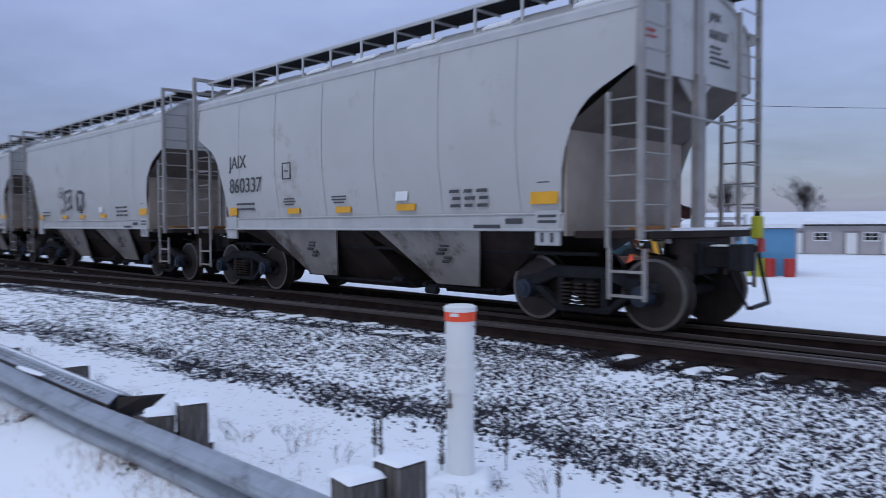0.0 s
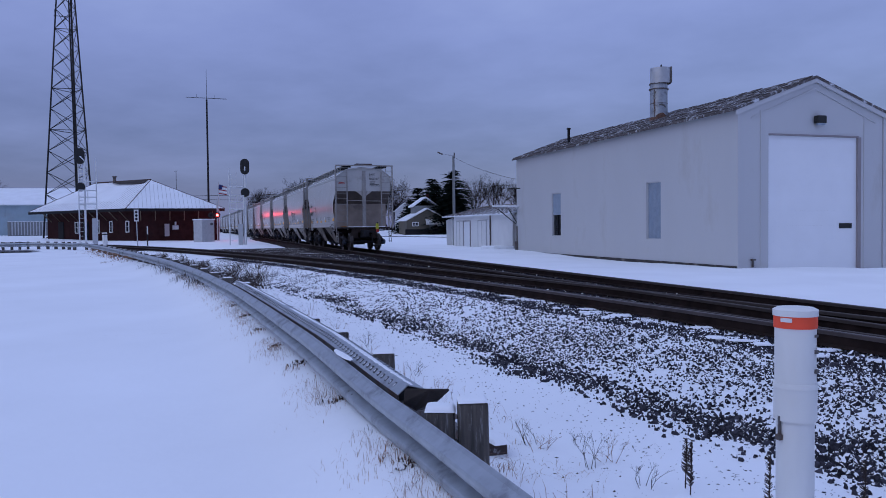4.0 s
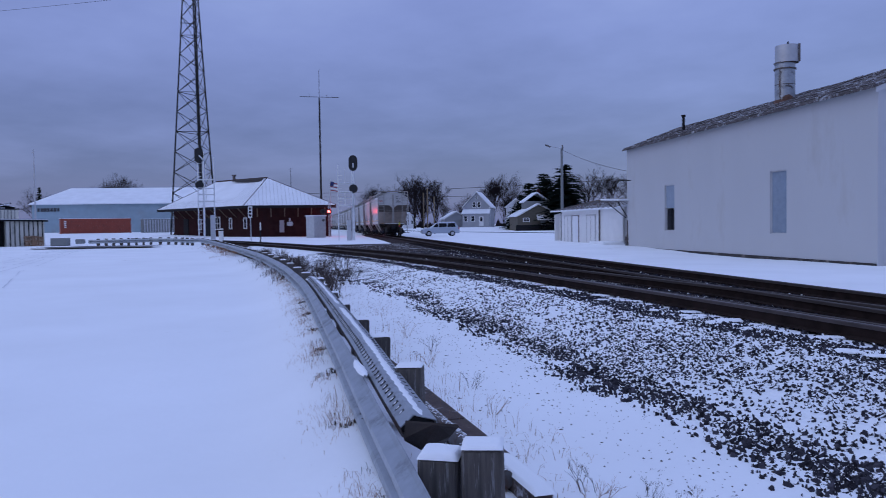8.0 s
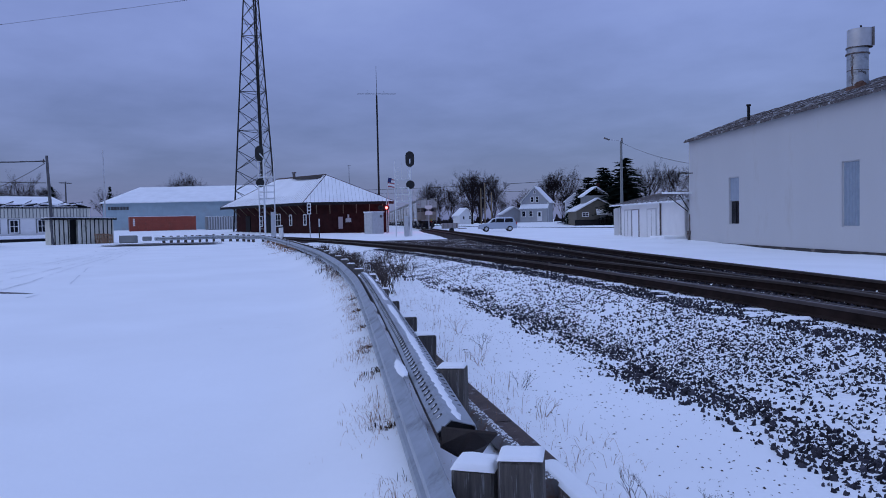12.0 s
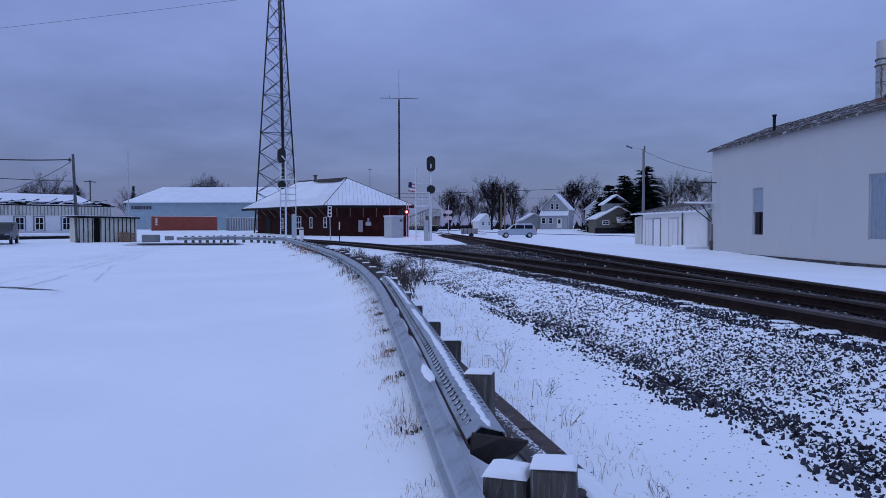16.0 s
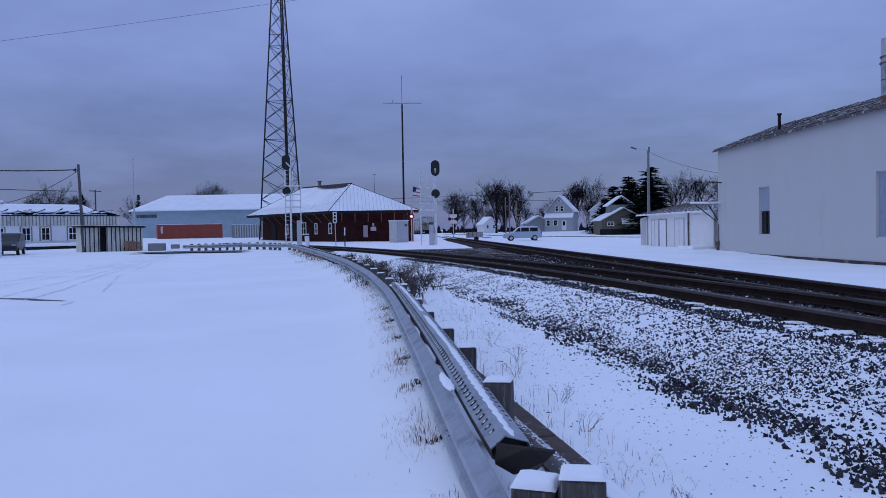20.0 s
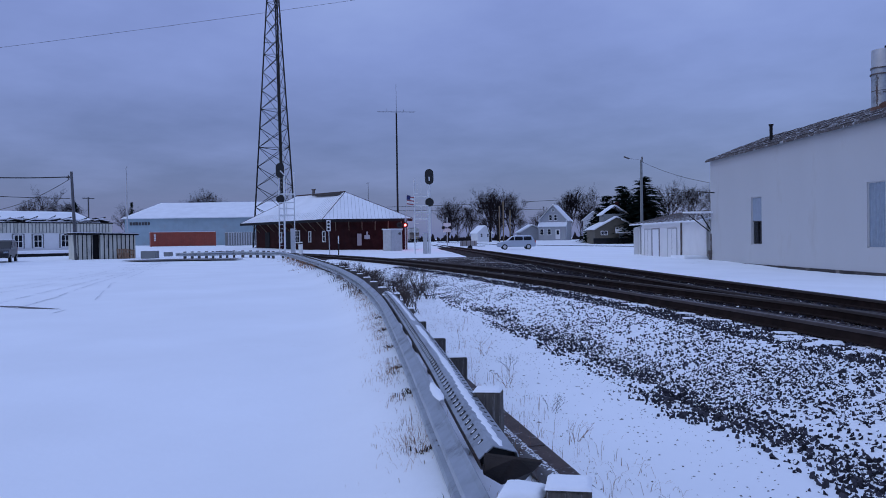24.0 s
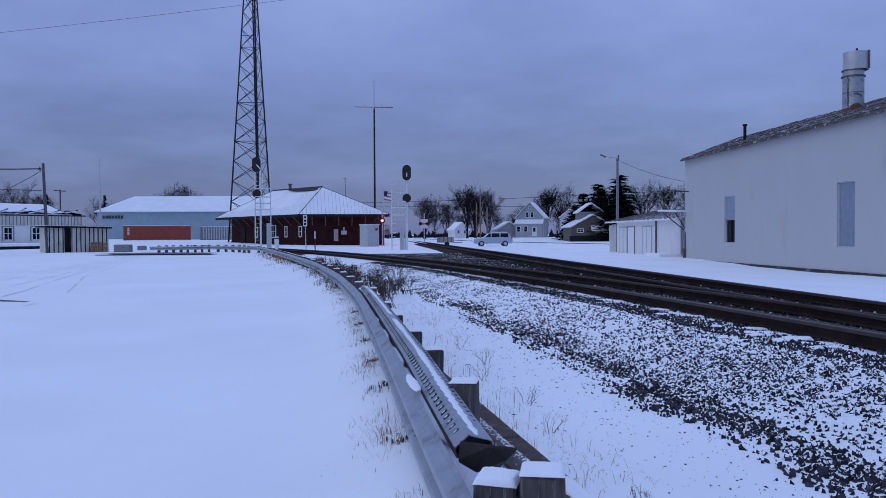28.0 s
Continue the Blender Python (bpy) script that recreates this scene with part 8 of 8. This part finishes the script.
    for x, y in ((-69.59, 29.56), (-67.93, 30.6)):
        bl = thing("concrete_block", on_ground(x, y, 40), "grey concrete block beside the guardrail end", "concrete block")
        part("block", Shape().box((0, 0, .35), (1.5 if x < -69 else .6, .7, .7 if x < -69 else .4)), M["siding_grey"], bl, bevel=0.05)


build_left_yard()


# ---------------------------------------------------------------- right-hand yard
def build_right_yard():
    p = thing("utility_pole", on_ground(2.22, 19.45), "thick dark weathered wooden utility pole", "utility pole")
    part("pole", Shape().cyl((0, 0, -.3), (-.12, 0, 14), .12, .10, seg=16), M["pole_wood"], p)
    part("conduit", Shape().cyl((.2, -.1, 0), (.12, -.1, 9), .04, seg=6), M["alu"], p)
    q = thing("utility_pole", on_ground(7.79, 53.1), "grey wooden utility pole behind the parked machines", "utility pole")
    part("pole", Shape().cyl((0, 0, -.3), (-.26, 0, 11.0), .19, .14, seg=10), M["pole_wood"], q)
    wire("overhead_wire", (7.5, 53.12, 10.2), (-0.35, 33.45, 5.78), .3, .02)
    wire("overhead_wire", (7.5, 53.12, 10.3), (2.1, 19.45, 13.8), .4, .02)
    wire("overhead_wire", (7.5, 53.12, 10.4), (60.21, 69.82, 12), .6, .02)
    r = thing("brick_hall", pose(.6, 84.65, .1, 0, 0, -4), "dark red brick hall with a snowy roof and an arched bay", "brick building")
    part("wall", Shape().box((5.5, 4, 1.4), (11, 8, 2.8)), M["brick"], r)
    part("roof", Shape().prism([(-.4, -.5, 2.7), (11, -.5, 2.7), (11, 5, 3.3), (-.4, 5, 3.3)], (0, 0, 0), (0, 0, .25)), M["snow_roof"], r)
    part("chimney", Shape().box((2.8, .8, 3.3), (.8, .8, 1.1)), M["brick"], r)
    for x in (1.0, 2.2, 4.3, 8.0, 9.9):
        window_part(r, .9, 1.6, pose(x, -.05, 1.35))
    arch = Shape()
    ring = [(11 + 7.6 * i / 16, -.6, 2.75 + 1.1 * math.sin(math.pi * i / 16)) for i in range(17)]
    arch.prism([(11, -.6, 0), (18.6, -.6, 0)] + list(reversed(ring)), (0, 0, 0), (0, 14, 0))
    part("arched_bay", arch, M["brick"], r)
    rim = [(x, -.9, z) for x, _, z in ring]
    part("arched_roof", Shape().prism(rim + [(x, y, z + .18) for x, y, z in reversed(rim)], (0, 0, 0), (0, 14.5, 0)), M["dark"], r)
    part("snow_edge", Shape().prism([(x, y, z + .185) for x, y, z in rim[2:-2]] + [(x, y, z + .25) for x, y, z in reversed(rim[2:-2])], (0, .15, 0), (0, 14.2, 0)), M["snow_roof"], r)
    part("parapet", Shape().box((5.5, -.35, 2.72), (11.2, .12, .16)), M["brick"], r)
    for x in (12.6, 14.8, 17):
        window_part(r, 1.3, 1.1, pose(x, -.65, 1.5), bars=3)
    m = thing("backhoe_loader", on_ground(5.45, 41.97, 26) @ Matrix.Scale(.88, 4), "teal backhoe loader with a glazed cab and rusty orange loader arms", "loader")
    part("cab_base", Shape().box((.2, 0, 1.45), (1.5, 1.6, .6)), M["teal"], m, bevel=0.05)
    for x in (-.5, .9):
        for y in (-.72, .72):
            part("cab_pillar", Shape().box((x, y, 2.3), (.1, .1, 1.2)), M["teal"], m)
    part("cab_glass", Shape().box((.2, 0, 2.28), (1.36, 1.42, 1.1)), M["glass_block"], m)
    part("cab_roof", Shape().box((.2, 0, 2.95), (1.9, 1.8, .14)), M["teal"], m, bevel=0.04)
    part("snow_cap", Shape().box((.2, 0, 3.05), (1.7, 1.6, .06)), M["snow"], m, bevel=0.02)
    part("hood", Shape().box((-1.2, 0, 1.35), (1.6, .9, .75)), M["teal"], m, bevel=0.06)
    part("snow_patch", Shape().box((-1.2, 0, 1.75), (1.3, .8, .06)), M["snow"], m, bevel=0.02)
    for y in (-.72, .72):
        part("loader_arm", Shape().box((-1.7, y, 1.15), (2.2, .16, .26), Matrix.Rotation(-.35, 3, "Y")).cyl((-.8, y, .9), (-2.3, y, 1.2), .06, seg=6), M["rust_orange"], m)
    part("bucket", Shape().prism([(-3.4, -1.1, .12), (-2.5, -1.1, .12), (-2.45, -1.1, 1.3), (-2.8, -1.1, 1.45), (-2.75, -1.1, .5)], (0, 0, 0), (0, 2.2, 0)), M["rust_orange"], m, bevel=0.02)
    for y in (-.55, -.2, .2, .55):
        part("digger_boom", Shape().box((1.6 + .3 * abs(y), y, 1.5), (.18, .14, 2.0), Matrix.Rotation(.4 * y, 3, "X") @ Matrix.Rotation(-.35, 3, "Y")), M["rust_orange"], m)
    part("counterweight", Shape().box((1.45, 0, .75), (.5, 1.5, .6)).box((-2.2, 0, .75), (.25, 1.3, .25)), M["rust"], m, bevel=0.03)
    part("snow_cap", Shape().box((-2.62, 0, 1.46), (.3, 2.0, .05)), M["snow"], m)
    for x, rr in ((-1.5, .55), (.9, .8)):
        for y in (-.9, .9):
            w = part("wheel", Shape().cyl((x, y - .2, rr), (x, y + .2, rr), rr, seg=20), M["rubber"], m)
            part("rim", Shape().cyl((x, y - .22, rr), (x, y + .22, rr), rr * .5, seg=12), M["loader_yellow"], w)
    n = thing("snow_plough", on_ground(6.47, 39.36, 5) @ Matrix.Scale(.8, 4), "orange snow plough implement standing in the snow", "plough")
    part("blade", Shape().prism([(-1.5, 0, 0), (-1.5, .25, .25), (-1.5, .2, .75), (-1.5, .1, .75), (-1.5, .13, .3)], (0, 0, 0), (3.2, 0, 0)), M["orange_old"], n)
    for x in (-1.2, 0, 1.2):
        part("strut", Shape().cyl((x, .2, .5), (x * .5, 1.3, .9), .07, seg=6), M["orange_old"], n)
    part("frame", Shape().box((0, 1.0, .7), (2.6, .15, .18)).box((0, 1.4, .9), (2.0, .5, .5)), M["rust"], n, bevel=0.02)
    part("traffic_cone", Shape().cyl((-.3, .2, .75), (-.3, .2, 1.35), .22, .06, seg=12), M["orange"], n, "bright orange traffic cone")
    o = thing("old_tractor", on_ground(8.65, 42.54, -62), "weathered farm tractor with a tan cab", "tractor")
    part("cab", Shape().box((-.2, 0, 1.6), (1.4, 1.5, .6), None, .95), M["siding_tan"], o, bevel=0.05)
    part("cab_glass", Shape().box((-.2, 0, 2.3), (1.25, 1.35, .9)), M["glass_block"], o)
    for x in (-.85, .45):
        for y in (-.7, .7):
            part("cab_pillar", Shape().box((x, y, 2.3), (.1, .1, .95)), M["siding_tan"], o)
    part("cab_roof", Shape().box((-.2, 0, 2.82), (1.6, 1.6, .14)), M["siding_tan"], o, bevel=0.04)
    part("snow_cap", Shape().box((-.2, 0, 2.92), (1.4, 1.4, .06)), M["snow"], o, bevel=0.02)
    part("hood", Shape().box((1.3, 0, 1.3), (1.7, .8, .8)), M["rust"], o, bevel=0.06)
    part("exhaust", Shape().cyl((1.2, .2, 1.7), (1.2, .2, 2.5), .05, seg=8), M["galv_dark"], o)
    for x, rr in ((1.6, .5), (-.4, .85)):
        for y in (-.85, .85):
            w = part("wheel", Shape().cyl((x, y - .2, rr), (x, y + .2, rr), rr, seg=20), M["rubber"], o)
            part("rim", Shape().cyl((x, y - .22, rr), (x, y + .22, rr), rr * .5, seg=12), M["loader_yellow"], w)
    rnd = random.Random(17)
    for k in range(9):
        sc = thing("scrap_implement", on_ground(2.95 + 1.0 * k + rnd.uniform(-.4, .4), 45.3 + rnd.uniform(-1, 2.5), rnd.uniform(0, 180)), "rusty farm implement half buried in snow", "implement", "scrap implements in the yard")
        part("frame", Shape().box((0, 0, .5), (2.2, .12, .14)).box((.4, .3, .7), (.12, 1.4, .12)).box((-.7, -.2, .4), (.12, 1.2, .5)), M["orange_old" if k % 3 == 0 else "rust"], sc)
        part("wheel", Shape().cyl((-.6, -.4, .35), (-.6, -.3, .35), .35, seg=14), M["rubber"], sc)
        part("tine", Shape().cyl((.5, .2, .7), (.9, .5, .05), .03, seg=5).cyl((.2, .2, .7), (.5, .6, .05), .03, seg=5), M["rust"], sc)
    y_ = thing("guy_wire_guard", on_ground(4.62, 19.81), "leaning yellow plastic guy-wire guard", "guard")
    part("tube", Shape().cyl((0, 0, -.1), (-.45, .07, 2.17), .062, seg=8), M["yellow"], y_)
    e = thing("meter_rack", on_ground(5.29, 19.37, -8), "steel rack carrying electric meter boxes", "meter rack")
    for x, y in ((0, 0), (1.22, -.25)):
        part("post", Shape().box((x, y, .95), (.09, .09, 2.1)), M["alu"], e)
    part("lower_rail", Shape().box((.6, .12, .33), (1.25, .05, .10), Matrix.Rotation(-.16, 3, "Y") @ Matrix.Rotation(.1, 3, "Z")), M["alu"], e)
    part("upper_rail", Shape().box((.6, -.12, 1.9), (1.3, .05, .08), Matrix.Rotation(-.2, 3, "Z")), M["alu"], e)
    part("meter_box", Shape().box((.25, -.12, 1.35), (.42, .2, .56)), M["alu"], e, bevel=0.02)
    part("meter_box", Shape().box((.75, -.12, 1.45), (.44, .2, .74)), M["grey_wall"], e, "taller dark grey box", bevel=0.02)
    for x, h in ((.2, 1.1), (.33, 1.1), (.62, 1.1), (.78, 1.1), (.92, 1.1)):
        part("conduit", Shape().cyl((x, -.1, 0), (x, -.1, h), .04, seg=6), M["alu"], e)
    b = thing("blue_store", pose(8.91, 39.97, -.92, 0, 0, -20), "low grey store building with a bright blue bay", "building")
    part("wall", Shape().box((2.7, 1.4, 1.3), (5.4, 2.8, 2.6)), M["grey_wall"], b)
    part("blue_bay", Shape().box((4.05, -.08, 1.25), (2.7, .14, 2.5)), M["blue_wall"], b, "bright blue painted bay")
    part("roof", Shape().prism([(-.3, -.4, 2.55), (5.7, -.4, 2.55), (5.7, 3.1, 2.85), (-.3, 3.1, 2.85)], (0, 0, 0), (0, 0, .2)), M["snow_roof"], b)
    part("bay_door", Shape().box((4.2, -.17, 1.05), (1.3, .05, 2.0)), M["blue_wall"], b, bevel=0.01)
    lg = thing("long_grey_hall", pose(18.5, 80.7, -1.15, 0, 0, -19), "long pale grey hall with a snowy roof and white doors", "hall")
    part("wall", Shape().box((24, 4, 1.45), (48, 8, 2.9)), M["grey_pale"], lg)
    part("eave", Shape().box((24, -.45, 2.82), (48.9, .2, .14)), M["dark"], lg, "dark eave line")
    part("roof", Shape().prism([(-.5, -.6, 2.9), (48.5, -.6, 2.9), (48.5, 8.6, 4.0), (-.5, 8.6, 4.0)], (0, 0, 0), (0, 0, .25)), M["snow_roof"], lg)
    for x, w in ((4.5, 1.0), (9, 1.2), (13.9, .95), (17.2, 1.25), (22, 1.2), (29, 1.2)):
        d = part("door", Shape().box((x, -.05, 1.05), (w, .1, 2.0)), M["white_paint"], lg)
        part("door_frame", Shape().box((x - w / 2 - .12, -.06, 1.1), (.2, .14, 2.2)).box((x + w / 2 + .12, -.06, 1.1), (.2, .14, 2.2)).box((x, -.06, 2.16), (w + .44, .14, .16)), M["grey_wall"], d)
    for x in (11.3, 15.6, 19.6):
        window_part(lg, 1.3, .8, pose(x, -.05, 1.7))
    for k, (x, mt, nm) in enumerate(((2.75, "red_paint", "red drum"), (3.3, "lime", "lime drum"), (3.85, "lime", "lime drum"), (4.3, "red_paint", "red drum"), (5.2, "red_paint", "red drum"))):
        d = thing("steel_drum", b.matrix_basis @ pose(x, -.9, .12), nm.split()[0] + " steel drum standing by the blue bay", "drum", "drums by the store")
        part("drum", Shape().cyl((0, 0, 0), (0, 0, .95), .26, seg=14), M[mt], d)
        part("rib", Shape().cyl((0, 0, .4), (0, 0, .44), .275, seg=14).cyl((0, 0, .75), (0, 0, .79), .275, seg=14), M[mt], d)
    t = thing("fuel_tank", on_ground(8.17, 34.5), "white upright cylindrical fuel tank", "tank")
    part("tank", Shape().cyl((0, 0, .2), (0, 0, 1.5), .5, seg=16), M["white_paint"], t)
    g = thing("log_pile", on_ground(1.03, 65.9, 10), "low snowy pile of boards and scrap", "scrap pile")
    rnd = random.Random(2)
    for i in range(16):
        part("board", Shape().box((rnd.uniform(-5, 7), rnd.uniform(-1, 1), .2 + .25 * (i % 4)), (rnd.uniform(2, 5), .3, .2)), M[("siding_tan", "rust", "siding_grey", "white_paint")[i % 4]], g)
    part("snow_cap", Shape().box((1, 0, 1.25), (12, 1.6, .14)), M["snow"], g, bevel=0.04)
    gable_house("white_house", on_ground(-1.46, 106.45, 0), "far white house with a snowy roof", 9, 7, 3.2, 5.6, "white_paint", ((-2, 1.8, 1, 1.2), (2, 1.8, 1, 1.2)))


build_right_yard()


def far_woods():
    rnd = random.Random(12)
    s = Shape()
    for i in range(420):
        a = radians(-50 + 190 * i / 420)
        R = 330 + 60 * rnd.random()
        x, y = -math.sin(a) * R, math.cos(a) * R
        h = rnd.uniform(2.2, 4.5)
        w = rnd.uniform(3, 7)
        t = Vector((math.cos(a), math.sin(a), 0))
        for k in range(6):
            c = Vector((x, y, 0)) + t * rnd.uniform(-w, w)
            hh = h * rnd.uniform(.5, 1)
            s.add([c - t * rnd.uniform(.5, 1.6), c + t * rnd.uniform(.5, 1.6), c + t * rnd.uniform(-.6, .6) + Vector((0, 0, hh)), c + Vector((0, 1.5, hh * .6))], [(0, 1, 2), (0, 1, 3), (1, 2, 3), (0, 2, 3)])
    w = part("far_woods", s, M["twig"])
    tagged(w, "distant dark line of leafless woods", "woods", kind="stuff")


far_woods()


def ground_patch(name, label, centre, rx, ry, turn, mat, seed, lift=0.012):
    """A thin ragged sheet of bare earth or slush on the snow."""
    v, f, n, rings = [], [], 48, 4
    for j in range(rings + 1):
        for i in range(n):
            a = 2 * math.pi * i / n
            k = j / rings * (1 + .28 * noise.noise(Vector((2.2 * math.cos(a), 2.2 * math.sin(a), seed))) + .14 * noise.noise(Vector((6 * math.cos(a), 6 * math.sin(a), seed))))
            p = Matrix.Rotation(radians(turn), 2) @ Vector((rx * k * math.cos(a), ry * k * math.sin(a)))
            x, y = centre[0] + p.x, centre[1] + p.y
            v.append((x, y, snow_z(x, y) + lift + .016 - .026 * (j / rings) ** 2))
    for j in range(rings):
        f += [(j * n + i, j * n + (i + 1) % n, (j + 1) * n + (i + 1) % n, (j + 1) * n + i) for i in range(n)]
    ob = part(name, Shape().add(v, f, True), mat)
    tagged(ob, label, "ground patch", kind="structure")


ground_patch("mud_patch", "dark wet mud patch in the snow by the guardrail", (-57.9, 27.2), 4.8, 1.9, 42, M["mud"], 3, .10)
ground_patch("mud_patch", "small dark bare spot in the snow", (-21.59, 6.71), 1.5, .16, 22, M["mud"], 5)


def tyre_track(points, width, gap, seed):
    """Broken thin strips of trodden grey slush where a car has turned."""
    s = Shape()
    a = [Vector(p) for p in points]
    line = []
    for p, q in zip(a, a[1:]):
        k = max(2, int((q - p).length / .25))
        line += [p.lerp(q, i / k) for i in range(k)]
    for i in range(len(line) - 1):
        if hash_noise(i * .19 + seed, seed) < gap:
            continue
        p, q = line[i], line[i + 1]
        d = (q - p).normalized()
        w = Vector((-d.y, d.x)) * width * (.6 + .5 * abs(hash_noise(i * .5, seed + 3)))
        v = [p - w, q - w, q + w, p + w]
        s.add([(c.x, c.y, snow_z(c.x, c.y) + .012) for c in v], [(0, 1, 2, 3)])
    tagged(part("tyre_track", s, M["slush"]), "faint grey tyre track across the snow", "tyre track", kind="structure")


for k, (dx, g) in enumerate(((0, -.05), (1.5, -.15), (-2.4, .1), (-3.9, .05), (3.6, .2), (-6.5, .25))):
    tyre_track([(-22.7 + dx, 6.1 + .3 * dx - .1 * k), (-25.9 + dx, 7.9 + .25 * dx), (-34.8 + dx * .8, 12.7), (-45.7 + dx * .5, 19.0), (-52.6 + dx * .4, 23.0), (-60.6, 28.65 + .1 * dx)], .032, g - .3, 3 + k)


# dark heaps of swept ballast along the far rail
def build_heap():
    rng = random.Random(31)
    for k in range(9):
        v = 8.8 + .52 * k + rng.uniform(-.2, .2)
        h = thing("ballast_heap", pose(*tr(v, 10.30 + rng.uniform(-.1, .1), .24), 0, 0, rng.uniform(0, 180)), "small heap of dark swept ballast beside the rail", "heap", "ballast heaps by the far rail")
        sh = Shape()
        for i in range(70):
            a, q = rng.uniform(0, 6.28), rng.random() ** .6
            c = Vector((.60 * q * math.cos(a), .26 * q * math.sin(a), .11 * (1 - q) + .01))
            sh.box(c, (rng.uniform(.05, .1), rng.uniform(.04, .08), rng.uniform(.04, .07)), Matrix.Rotation(rng.uniform(0, 3), 3, "Z") @ Matrix.Rotation(rng.uniform(-.6, .6), 3, "X"))
        part("heap", sh, M["stone"], h)


build_heap()


# small pads of snow left on the tie ends and beside the near rail
PADS = [snow_mound(.17, .08, 0, .022), snow_mound(.10, .07, 0, .02), snow_mound(.24, .08, 0, .02)]
pad_rng = random.Random(91)
for k in range(34):
    v = 1.5 + 15 * pad_rng.random() ** 1.2
    near = bed_profile(v)[1]
    ob = new("snow_pad", PADS[k % 3])
    ob.matrix_basis = pose(*tr(v, near + pad_rng.uniform(-.12, .30), RAIL_Z - .19), pad_rng.uniform(-4, 4), pad_rng.uniform(-4, 4), pad_rng.uniform(20, 70))
    tagged(ob, "small pad of snow on the ballast beside the rail", "snow", "snow pads by the rail")


motions()
